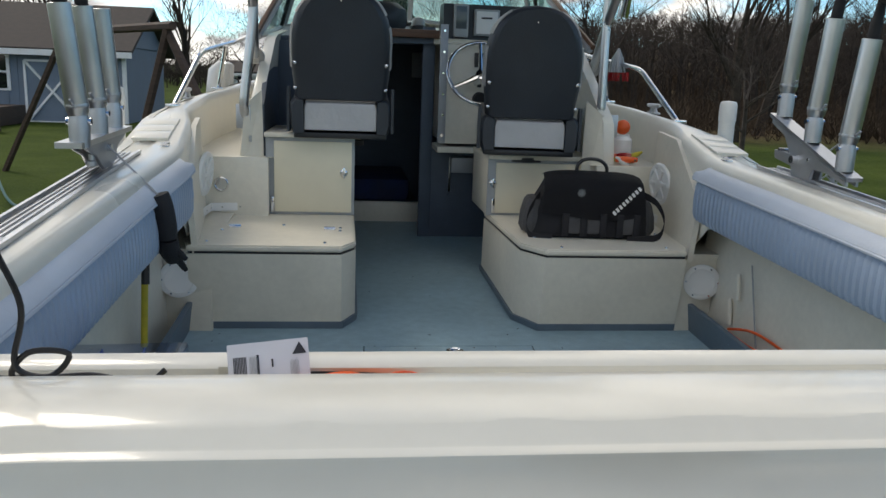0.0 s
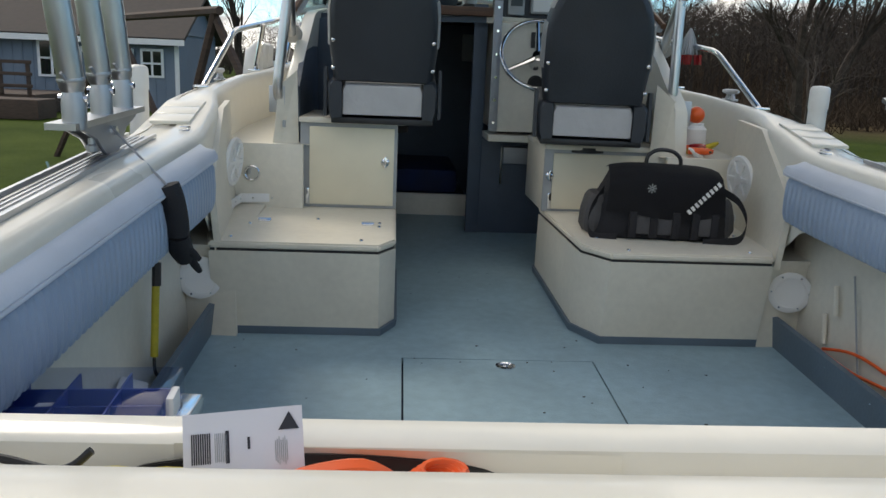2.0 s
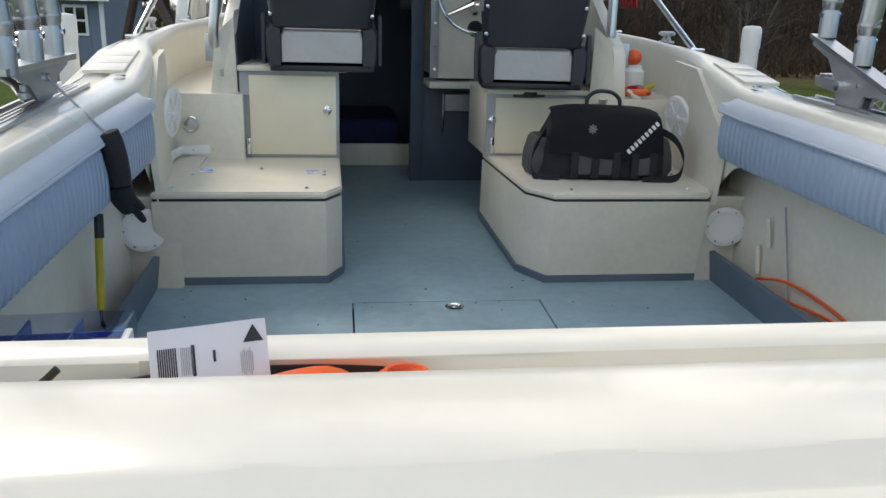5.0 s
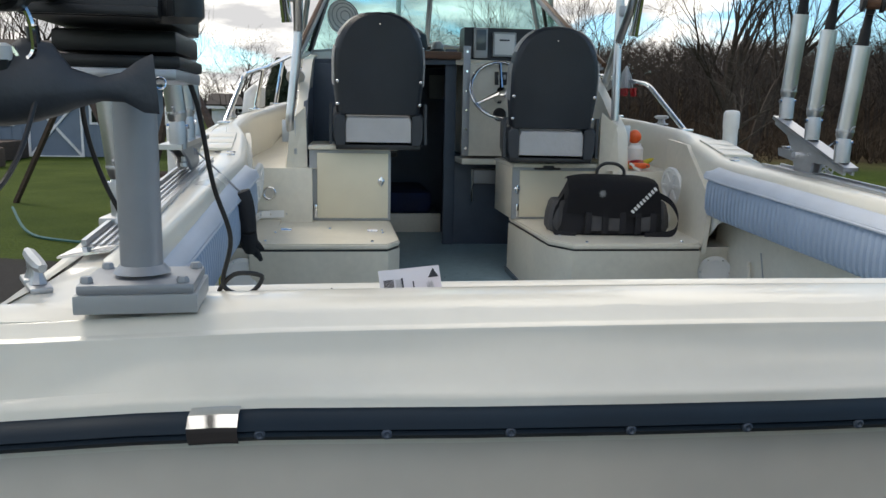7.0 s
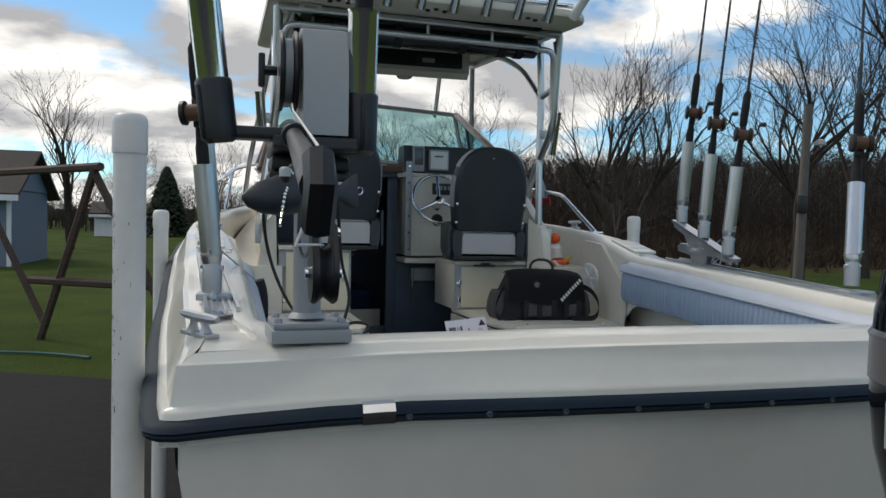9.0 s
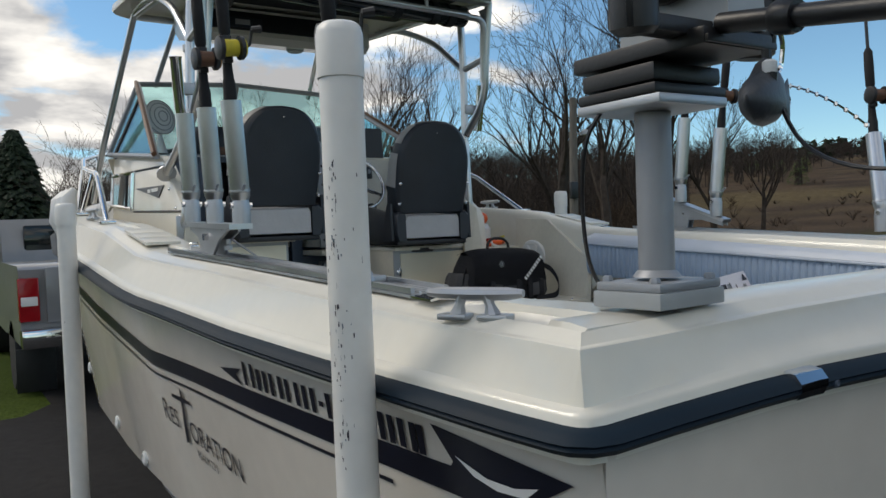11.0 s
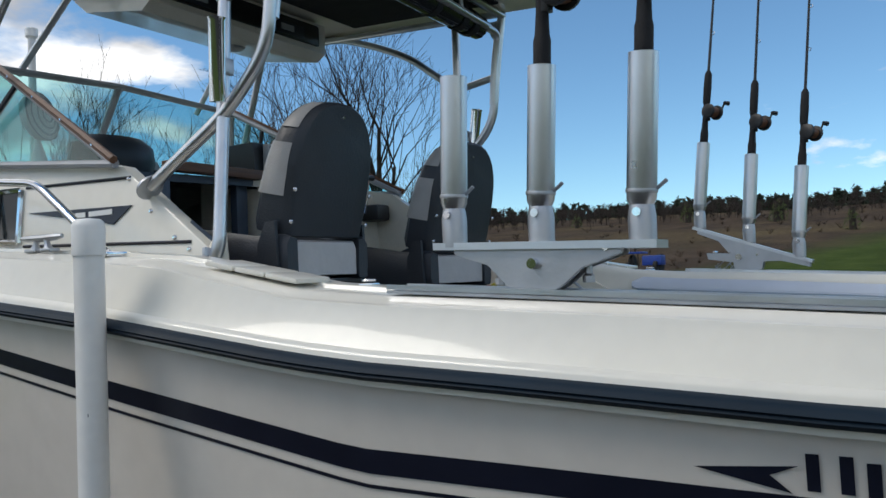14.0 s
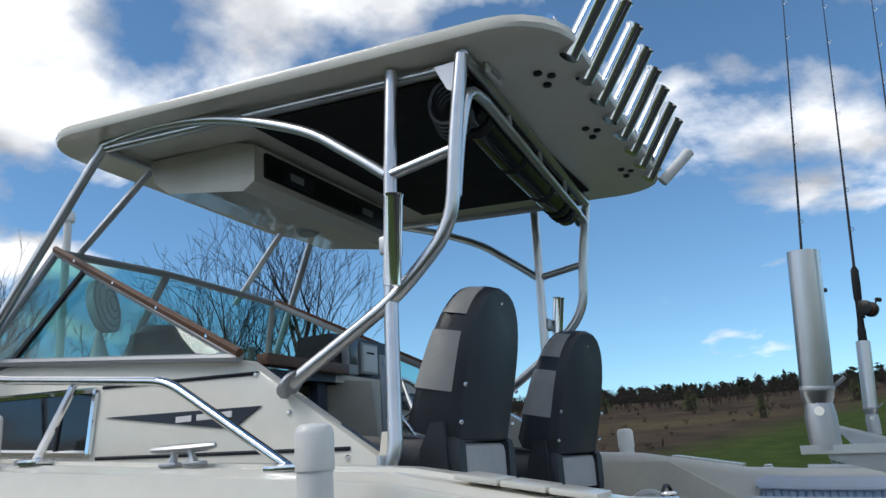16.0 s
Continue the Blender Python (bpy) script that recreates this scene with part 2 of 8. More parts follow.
DECKW = mat("weathered_wood", (0.085, 0.055, 0.042), 0.85, var=0.4, scale=5, bump=0.2, aniso=(1, 1, 6))
POLEW = mat("pole_wood", (0.15, 0.135, 0.12), 0.9, var=0.3, scale=6, aniso=(5, 5, 0.6))
TYRE = mat("tyre_rubber", (0.015, 0.015, 0.016), 0.85, var=0.3, bump=0.2)
GALV = mat("galvanised_steel", (0.45, 0.46, 0.47), 0.45, 0.7, var=0.2, scale=10)
BOTTOM = mat("bottom_paint", (0.02, 0.025, 0.05), 0.7, var=0.3)


# ---- mesh helpers ----
def part(name, bm, material, parent=None, label="", smooth=True):
    me = bpy.data.meshes.new(name)
    bmesh.ops.recalc_face_normals(bm, faces=bm.faces)
    bm.to_mesh(me)
    bm.free()
    if material:
        me.materials.append(material)
    if smooth:
        me.polygons.foreach_set("use_smooth", [True] * len(me.polygons))
        me.set_sharp_from_angle(angle=radians(38))
    ob = new(name, me)
    if parent:
        ob.parent = parent
        if parent.type == "EMPTY":
            ob.matrix_parent_inverse = Matrix.Translation(-parent.location)
    if label:
        tagged(ob, label)
    return ob


def thing(name, label, category, at=(0, 0, 0), group="", kind=""):
    ob = new(name)
    ob.location = at
    ob.empty_display_size = 0.1
    return tagged(ob, label, category, group, kind)


def shift(bm, v):
    bmesh.ops.translate(bm, verts=bm.verts, vec=v)
    return bm


def turn(bm, m):
    bmesh.ops.transform(bm, matrix=m, verts=bm.verts)
    return bm


def box(x0, x1, y0, y1, z0, z1, bev=0.004, seg=2):
    bm = bmesh.new()
    bmesh.ops.create_cube(bm, size=1)
    for v in bm.verts:
        v.co = Vector((x0 if v.co.x < 0 else x1, y0 if v.co.y < 0 else y1, z0 if v.co.z < 0 else z1))
    if bev:
        bmesh.ops.bevel(bm, geom=bm.edges[:], offset=bev, segments=seg, affect="EDGES", profile=0.6)
    return bm


def add(bm, other):
    me = bpy.data.meshes.new("tmp")
    other.to_mesh(me)
    other.free()
    bm.from_mesh(me)
    bpy.data.meshes.remove(me)
    return bm


def ring_loft(rings, closed=True, caps=True):
    bm = bmesh.new()
    vs = [[bm.verts.new(p) for p in r] for r in rings]
    n = len(rings[0])
    for a, b in zip(vs, vs[1:]):
        for i in range(n if closed else n - 1):
            j = (i + 1) % n
            bm.faces.new((a[i], a[j], b[j], b[i]))
    if caps and closed:
        bm.faces.new(vs[0][::-1])
        bm.faces.new(vs[-1])
    return bm


def smooth_path(pts, n=6):
    pts = [Vector(p) for p in pts]
    out = []
    for i in range(len(pts) - 1):
        p0, p1, p2, p3 = pts[max(i - 1, 0)], pts[i], pts[i + 1], pts[min(i + 2, len(pts) - 1)]
        for k in range(n):
            t = k / n
            out.append(0.5 * ((2 * p1) + (p2 - p0) * t + (2 * p0 - 5 * p1 + 4 * p2 - p3) * t * t + (3 * p1 - p0 - 3 * p2 + p3) * t ** 3))
    out.append(pts[-1])
    return out


def round_path(pts, r=0.06, n=5):
    pts = [Vector(p) for p in pts]
    out = [pts[0]]
    for a, b, c in zip(pts, pts[1:], pts[2:]):
        u, w = (a - b), (c - b)
        ru = min(r, u.length * 0.45, w.length * 0.45)
        p, q = b + u.normalized() * ru, b + w.normalized() * ru
        for k in range(n + 1):
            t = k / n
            out.append((1 - t) ** 2 * p + 2 * t * (1 - t) * b + t * t * q)
    out.append(pts[-1])
    return out


def tube(pts, r, n=10, caps=True):
    pts = [Vector(p) for p in pts]
    rs = r if isinstance(r, (list, tuple)) else [r] * len(pts)
    d = (pts[1] - pts[0]).normalized()
    side = d.orthogonal().normalized()
    rings = []
    for i, p in enumerate(pts):
        e = (pts[min(i + 1, len(pts) - 1)] - pts[max(i - 1, 0)]).normalized()
        side = (side - e * side.dot(e)).normalized()
        up = e.cross(side)
        rings.append([p + (side * math.cos(a) + up * math.sin(a)) * rs[i] for a in (2 * math.pi * k / n for k in range(n))])
    return ring_loft(rings, True, caps)


def lathe(profile, n=20, axis="z"):
    """profile: (radius, height) from bottom to top."""
    rings = [[Vector((max(r, 1e-4) * math.cos(2 * math.pi * k / n), max(r, 1e-4) * math.sin(2 * math.pi * k / n), h)) for k in range(n)] for r, h in profile]
    bm = ring_loft(rings)
    if axis == "x":
        turn(bm, Matrix.Rotation(radians(90), 4, "Y"))
    if axis == "y":
        turn(bm, Matrix.Rotation(radians(-90), 4, "X"))
    return bm


def prism(outline, d, axis="x", bev=0.0):
    """A closed 2D outline pushed out along an axis from 0 to d; x: (y, z), y: (x, z), z: (x, y)."""
    def p(a, b, h):
        return {"x": Vector((h, a, b)), "y": Vector((a, h, b)), "z": Vector((a, b, h))}[axis]
    bm = ring_loft([[p(a, b, 0) for a, b in outline], [p(a, b, d) for a, b in outline]])
    if bev:
        bmesh.ops.recalc_face_normals(bm, faces=bm.faces)
        bmesh.ops.bevel(bm, geom=bm.edges[:], offset=bev, segments=2, affect="EDGES")
    return bm


def slab(corners, thick):
    """A plate through four or more corners, thickened along its normal."""
    c = [Vector(p) for p in corners]
    n = (c[1] - c[0]).cross(c[2] - c[0]).normalized() * thick / 2
    return ring_loft([[p - n for p in c], [p + n for p in c]])


def lerp(table, v):
    if v <= table[0][0]:
        return table[0][1]
    for (a, p), (b, q) in zip(table, table[1:]):
        if v <= b:
            return p + (q - p) * (v - a) / (b - a)
    return table[-1][1]


def aim(a, b):
    """A pose that lays local z from a to b."""
    a, b = Vector(a), Vector(b)
    return Matrix.Translation(a) @ (b - a).to_track_quat("Z", "Y").to_matrix().to_4x4()


# ---- boat: shell ----
RAIL_X = [(0.10, 1.085), (0.57, 1.12), (0.84, 1.14), (1.17, 1.16), (1.67, 1.18), (2.0, 1.20), (2.75, 1.225), (3.4, 1.22), (4.2, 1.13), (5.0, 0.92), (5.7, 0.62), (6.2, 0.30), (6.5, 0.03)]
RAIL_Z = [(0.0, 0.483), (0.04, 0.483), (0.065, 0.483), (0.0985, 0.456), (0.14, 0.455), (0.57, 0.465), (1.17, 0.485), (1.95, 0.522), (2.15, 0.538), (2.75, 0.61), (3.4, 0.665), (4.5, 0.765), (5.5, 0.86), (6.5, 0.94)]
CAP_Z = [(0.0, 0.600), (0.04, 0.600), (0.095, 0.577), (0.36, 0.580), (0.8, 0.600), (1.4, 0.632), (2.0, 0.660), (2.2, 0.675), (2.62, 0.755), (2.9, 0.778), (4.0, 0.85), (5.5, 0.98), (6.5, 1.06)]


def rail_x(y):
    return lerp(RAIL_X, y)


def rail_z(y):
    return lerp(RAIL_Z, y)


def cap_z(y):
    return lerp(CAP_Z, y)


def floor_z(y):
    return 0.02 + 0.05 * (y - 2.0)


def corner_in(y):
    """How much of the deck edge's width is left towards the stern corner."""
    return lerp([(0.10, 0.58), (0.5, 1.0)], y)


def hull_x(y, z):
    return -(rail_x(y) - 0.03 - 0.15 * (rail_z(y) - z))


ys = [6.5, 6.35, 6.2, 5.95, 5.7, 5.35, 5.0, 4.6, 4.2, 3.8, 3.4, 3.1, 2.9, 2.75, 2.62, 2.4, 2.2, 2.08, 1.95, 1.67, 1.4, 1.17, 0.84, 0.57, 0.35, 0.22]
port_line = [(-rail_x(y), y) for y in ys] + [(-1.084, 0.14), (-1.081, 0.118), (-1.070, 0.104), (-1.045, 0.0985)]
stern_line = [(x, 0.04 + 0.055 * (abs(x) / 1.035) ** 2) for x in (-0.95, -0.8, -0.65, -0.4, -0.2, 0, 0.2, 0.4, 0.65, 0.8, 0.95)]
rim_line = port_line + stern_line + [(-x, y) for x, y in reversed(port_line)]


def inward(line, i):
    a, b = Vector(line[max(i - 1, 0)]), Vector(line[min(i + 1, len(line) - 1)])
    d = (b - a).normalized()
    return Vector((-d.y, d.x))


def rim_sweep(section, line, closed=False, caps=False):
    rings = []
    for i, (x, y) in enumerate(line):
        n = inward(line, i)
        yy = max(y, 0.0)
        ring = []
        for d, f in section:
            px, py = x + n.x * d, y + n.y * d
            if y < 0.5 and d > 0.03:   # mitred stern corners
                lim = rail_x(max(py, 0.12)) - d * corner_in(max(py, 0.12))
                if y >= 0.2:
                    px = math.copysign(lim, px)
                elif abs(x) > 1.0:
                    px = math.copysign(1.088 - d * 0.58, px)
                back = d * lerp([(0.65, 1.0), (1.0, 0.62)], abs(px))
                edge = 0.04 + 0.055 * (min(abs(px), 1.088 - d * 0.58) / 1.035) ** 2 + back
                py = edge if y < 0.2 else max(py, edge)
            ring.append(Vector((px, py, f(yy if d < 0.05 else min(max(yy, py - d), max(yy, 0.0985))))))
        rings.append(ring)
    bm = ring_loft(rings, closed, caps)
    bmesh.ops.remove_doubles(bm, verts=bm.verts, dist=0.0004)
    return bm


boat = thing("boat", "white fibreglass walkaround fishing boat with navy stripe on a trailer", "boat")
rim_section = [(0.004, lambda y: rail_z(y) - 0.03), (0.004, lambda y: rail_z(y) + 0.024), (0.010, lambda y: rail_z(y) + 0.032), (0.022, lambda y: rail_z(y) + 0.036),
               (0.0605, lambda y: cap_z(y) - 0.030), (0.0625, lambda y: cap_z(y) - 0.021), (0.0640, lambda y: cap_z(y) - 0.0172), (0.067, lambda y: cap_z(y) - 0.0158), (0.0765, lambda y: cap_z(y) - 0.0150), (0.0790, lambda y: cap_z(y) - 0.0142),
               (0.0815, lambda y: cap_z(y) - 0.0130), (0.1075, lambda y: cap_z(y) - 0.0018), (0.1095, lambda y: cap_z(y) - 0.0007), (0.112, lambda y: cap_z(y))]
part("deck_rim", rim_sweep(rim_section, rim_line), GEL, boat, "glossy white moulded deck edge")
rub_section = [(0.006, lambda y: rail_z(y) - 0.018), (-0.015, lambda y: rail_z(y) - 0.016), (-0.024, lambda y: rail_z(y) - 0.008), (-0.021, lambda y: rail_z(y) - 0.004), (-0.026, lambda y: rail_z(y)),
               (-0.021, lambda y: rail_z(y) + 0.006), (-0.014, lambda y: rail_z(y) + 0.013), (0.006, lambda y: rail_z(y) + 0.016)]
rub = part("rub_rail", rim_sweep(rub_section, rim_line, True, True), RUB, boat, "navy rubber rub rail")
# chrome joint piece and rail screws on the stern
joint_line = [(x, 0.04 + 0.055 * (abs(x) / 1.035) ** 2) for x in (-0.735, -0.715, -0.695, -0.678)]
for sgn in (-1, 1):
    line = joint_line if sgn < 0 else [(-x, y) for x, y in reversed(joint_line)]
    sec = [(0.0, lambda y: rail_z(y) - 0.020), (-0.020, lambda y: rail_z(y) - 0.018), (-0.028, lambda y: rail_z(y) - 0.005), (-0.028, lambda y: rail_z(y) + 0.005), (-0.018, lambda y: rail_z(y) + 0.017), (0.0, lambda y: rail_z(y) + 0.020)]
    part("rail_joint", rim_sweep(sec, line, True, True), CHROME, rub, "chrome rail joint cover")
screw = lathe([(0.0065, 0), (0.0065, 0.003), (0.004, 0.005), (0.002, 0.003)], 10, "y")
screw_me = part("screw", turn(screw, Matrix.Rotation(radians(180), 4, "Z")), NAVY, rub).data
bpy.data.objects.remove(bpy.data.objects["screw"])
for k in range(10):
    x = -0.655 + k * 0.158 * 0.92
    o = new("screw", screw_me)
    o.parent = rub
    o.location = (x, 0.04 + 0.055 * (x / 1.035) ** 2 - 0.0215, rail_z(0.04 + 0.055 * (x / 1.035) ** 2) - 0.006)


# hull: topsides, bottom, stern plate
def hull_side(sgn):
    rings = []
    for y in ys[:-1] + [0.16, 0.105]:
        zc = lerp([(0, -0.20), (2.5, -0.14), (3.5, -0.06), (5.0, 0.25), (6.0, 0.6), (6.5, 0.86)], y)
        zt = rail_z(y) - 0.02
        bow = lerp([(0, 1), (4.2, 1), (5.2, 0.93), (6.5, 0.55)], y)
        r = []
        for k in range(7):
            t = k / 6
            z = zt + (zc - zt) * t
            x = hull_x(y, z) * (1 - (1 - bow) * t)
            r.append(Vector((min(x, -0.004), y, z)))
        rings.append(r)
    return ring_loft(rings, False, False)


part("hull_side", hull_side(-1), HULL, boat, "off-white hull topside with navy graphics")
part("hull_side", turn(hull_side(-1), Matrix.Scale(-1, 4, (1, 0, 0))), HULL, boat)


def hull_bottom():
    rings = []
    for y in [6.5, 6.2, 5.7, 5.0, 4.2, 3.4, 2.5, 1.5, 0.6, 0.105]:
        zc = lerp([(0, -0.20), (2.5, -0.14), (3.5, -0.06), (5.0, 0.25), (6.0, 0.6), (6.5, 0.86)], y)
        bow = lerp([(0, 1), (4.2, 1), (5.2, 0.93), (6.5, 0.55)], y)
        xc = min(hull_x(y, zc) * bow, -0.004)
        zk = lerp([(0, -0.48), (3.5, -0.50), (4.8, -0.36), (5.8, 0.15), (6.5, 0.8)], y)
        rings.append([Vector((xc, y, zc)), Vector((xc * 0.94, y, zc - 0.012)), Vector((xc * 0.45, y, zc * 0.45 + zk * 0.55)), Vector((0, y, zk)), Vector((-xc * 0.45, y, zc * 0.45 + zk * 0.55)), Vector((-xc * 0.94, y, zc - 0.012)), Vector((-xc, y, zc))])
    return ring_loft(rings, False, False)


part("hull_bottom", hull_bottom(), BOTTOM, boat, "dark painted hull bottom")
stern_rings = []
for k in range(23):
    x = -1.045 + 2.09 * k / 22
    y = 0.046 + 0.055 * (x / 1.035) ** 2
    zb = lerp([(0, -0.48), (0.45, -0.36), (0.955, -0.20), (1.045, 0.38)], abs(x))
    zt = rail_z(y) - 0.010
    stern_rings.append([Vector((x, y, zt)), Vector((x, y + 0.004, zb)), Vector((x, y + 0.05, zb)), Vector((x, y + 0.05, zt))])
part("stern_plate", ring_loft(stern_rings), HULL, boat, "off-white stern panel")
# transom drain fittings
for x, z in ((-0.90, 0.27), (0.9, 0.27)):
    part("stern_drain", turn(lathe([(0.02, 0), (0.02, 0.008), (0.013, 0.012), (0.011, 0.002)], 16, "y"), Matrix.Translation((x, 0.086, z)) @ Matrix.Rotation(radians(180), 4, "Z")), CHROME, boat)
for x, z in ((-0.96, 0.30),):
    part("tow_eye", tube([(x, 0.09, z - 0.03), (x, 0.05, z - 0.025), (x, 0.045, z), (x, 0.05, z + 0.025), (x, 0.09, z + 0.03)], 0.007), CHROME, boat)

# transom top: flat cap, splash trough with an inner lip, inner face
def across(section, x0, x1, n=14):
    rings = []
    for k in range(n + 1):
        x = x0 + (x1 - x0) * k / n
        b = 0.055 * (x / 1.035) ** 2
        rings.append([Vector((x, y + b, z - (0.0225 * (x / 1.035) ** 2 if z > 0.4 else 0))) for y, z in section])
    return ring_loft(rings, False, False)


cap0 = 0.600
tr = [(0.140, cap0 - 0.006), (0.152, cap0 + 0.0005), (0.262, cap0 - 0.002), (0.282, cap0 - 0.004), (0.290, cap0 - 0.008), (0.295, cap0 - 0.018), (0.299, cap0 - 0.053), (0.364, cap0 - 0.056), (0.370, cap0 - 0.030), (0.378, cap0 - 0.024), (0.412, cap0 - 0.024), (0.420, cap0 - 0.034), (0.424, 0.20), (0.43, -0.10)]
part("transom_cap", across(tr, -0.815, 0.815), GEL, boat, "glossy white transom top with a shallow trough")


# gunwale caps with inner coaming
def gunwale(sgn):
    rings = []
    for y in [0.165, 0.20, 0.24, 0.255, 0.3, 0.40, 0.455, 0.47, 0.5, 0.84, 1.17, 1.5, 1.8, 2.0, 2.1, 2.2, 2.3, 2.4, 2.5, 2.62, 2.75, 2.9, 3.1, 3.4, 3.8, 4.2, 4.6, 5.0, 5.35, 5.7, 5.95, 6.2, 6.4]:
        xo = rail_x(y) - 0.111 * corner_in(y)
        low = lerp([(0.24, 0.0), (0.255, 0.014), (0.455, 0.012), (0.47, 0.0)], y)   # cleat recess
        zc = cap_z(y) + lerp([(0.16, 0.002), (0.20, 0.007), (0.40, 0.007), (0.5, 0.0)], y)
        st_ = lerp([(0, 0.0), (0.40, 0.0), (0.5, 1.0)], y)
        xi = lerp([(0, 0.80), (0.35, 0.80), (0.5, 0.895), (2.1, 0.915), (2.5, 0.955), (2.78, 1.02), (3.4, 1.03), (4.2, 0.92), (5.0, 0.70), (5.7, 0.42), (6.2, 0.15), (6.4, 0.05)], y)
        xi = min(xi, xo - 0.012)
        zb = lerp([(0, zc - 0.2), (2.05, zc - 0.2), (2.2, 0.36), (2.78, 0.37), (2.79, 0.57), (3.8, 0.62), (4.6, 0.82), (5.2, 0.93), (6.4, 1.03)], y)
        rs = (xo - xi)
        sec = [(xo, cap_z(y) - 0.003), (xo - 0.008, zc - low), (xi + 0.55 * rs, zc + 0.001 - low), (xi + 0.52 * rs, zc + 0.010 * st_), (xi + 0.16 * rs, zc + 0.012 * st_), (xi + 0.08 * rs, zc + 0.008 * st_), (xi, zc - 0.006), (xi - 0.006, zc - 0.02), (xi - 0.008, zb + 0.02), (xi - 0.004, zb)]
        if not rings:   # turned-down aft edge
            rings.append([Vector((sgn * a, y - 0.004, b - 0.025)) for a, b in sec])
        rings.append([Vector((sgn * a, y, b)) for a, b in sec])
    return ring_loft(rings, False, False)


for sgn in (-1, 1):
    part("gunwale", gunwale(sgn), GEL, boat, "white moulded gunwale with stepped top")
# side walkways beside the cabin and foredeck
for sgn in (-1, 1):
    r = []
    for y, zz in ((2.78, 0.585), (3.4, 0.60), (3.8, 0.63), (4.6, 0.83), (5.2, 0.94), (5.8, 0.99), (6.4, 1.04)):
        xo = lerp([(2.78, 1.02), (3.4, 1.03), (4.2, 0.92), (5.0, 0.70), (5.7, 0.42), (6.2, 0.15), (6.4, 0.05)], y)
        r.append([Vector((0 if y > 4.8 else sgn * 0.68, y, zz)), Vector((sgn * xo, y, zz + 0.002))])
    part("side_deck", ring_loft(r, False, False), LINER, boat, "cream non-skid side deck")
    # panel that closes the walkway's aft end, down to the cockpit step
    part("walkway_riser", box(min(sgn * 0.70, sgn * 1.02), max(sgn * 0.70, sgn * 1.02), 2.765, 2.795, 0.30, 0.588, 0.006), LINER, boat)
    # diagonal corner panel with the loudspeaker
    part("corner_panel", slab([(sgn * 0.885, 2.16, 0.30), (sgn * 0.965, 2.80, 0.30), (sgn * 0.985, 2.80, 0.74), (sgn * 0.945, 2.50, 0.725), (sgn * 0.905, 2.16, 0.52)], 0.02), LINER, boat)
    # cockpit liner walls
    part("cockpit_side", slab([(sgn * 1.0, 0.40, -0.10), (sgn * 1.0, 2.3, 0.02), (sgn * 1.03, 2.3, 0.60), (sgn * 1.03, 0.40, 0.55)], 0.02), LINER, boat, "cream inner hull side")
    part("toe_board", slab([(sgn * 0.93, 0.42, -0.06), (sgn * 0.93, 2.2, 0.02), (sgn * 0.915, 2.2, 0.135), (sgn * 0.915, 0.42, 0.055)], 0.018), TRIMBLUE, boat, "blue-grey painted toe board")
    for k in range(7):
        part("screw", turn(lathe([(0.005, 0), (0.004, 0.004)], 8, "x"), Matrix.Translation((sgn * 0.914, 0.7 + k * 0.23, 0.03 + k * 0.012)) @ Matrix.Rotation(radians(180 if sgn > 0 else 0), 4, "Z")), CHROME, boat)

# cockpit floor, sloping up to the bow, with hatch outline recessed
def floor_mesh(x0, x1, y0, y1, lift=0.0, th=0.02):
    c = [(x0, y0), (x1, y0), (x1, y1), (x0, y1)]
    return ring_loft([[Vector((x, y, floor_z(y) + lift - th)) for x, y in c], [Vector((x, y, floor_z(y) + lift)) for x, y in c]])


cockpit_floor = part("cockpit_floor", floor_mesh(-1.0, -0.313, 0.40, 2.035), FLOOR, boat, "blue-grey painted non-skid deck, scuffed", smooth=False)
for a, b, c, d in ((0.281, 1.0, 0.40, 2.035), (-1.0, 1.0, 2.035, 2.5), (-0.75, 0.75, 2.5, 3.97), (-0.307, 0.275, 0.40, 1.455)):
    part("floor_panel", floor_mesh(a, b, c, d), FLOOR, cockpit_floor, smooth=False)
part("floor_panel", floor_mesh(-1.0, 1.0, 0.40, 3.5, -0.022), NAVY, cockpit_floor, smooth=False)
hatch = part("floor_hatch", floor_mesh(-0.307, 0.275, 1.463, 2.029, 0.001), FLOOR, boat, "blue-grey hinged floor hatch", smooth=False)
part("hatch_pull", turn(lathe([(0.03, 0), (0.03, 0.004), (0.024, 0.006), (0.021, 0.002), (0.008, 0.003), (0.006, 0.005), (0, 0.005)], 24), pose(0.0, 1.985, floor_z(1.985))), CHROME, hatch, "round chrome hatch pull")
hinge = bmesh.new()
for k in range(28):
    add(hinge, turn(tube([(-0.295 + k * 0.0203, 1.459, floor_z(1.459) + 0.002), (-0.295 + k * 0.0203 + 0.017, 1.459, floor_z(1.459) + 0.002)], 0.004, 6), Matrix()))
part("piano_hinge", hinge, BLACK, hatch, "dark piano hinge")
# dirt specks lying on the deck
rng = random.Random(5)
dirt = bmesh.new()
for k in range(70):
    x, y = rng.uniform(-0.88, 0.85), rng.choice((rng.uniform(0.6, 2.2), rng.uniform(1.6, 3.0)))
    if y > 2.15 and abs(x) > 0.28:
        continue
    s = rng.uniform(0.0007, 0.0022)
    add(dirt, shift(box(-s * rng.uniform(1, 3), s, -s, s * rng.uniform(1, 2), 0, 0.0015, 0), (x, y, floor_z(y) + 0.001)))
tagged(part("deck_debris", dirt, BLACK), "dark crumbs and leaf bits on the deck", "debris", kind="stuff")

# stern quarter bulkhead, closing under the gunwale at the aft corners
part("aft_bulkhead", box(-1.0, 1.0, 0.428, 0.440, -0.1, 0.53, 0.003), LINER, boat)

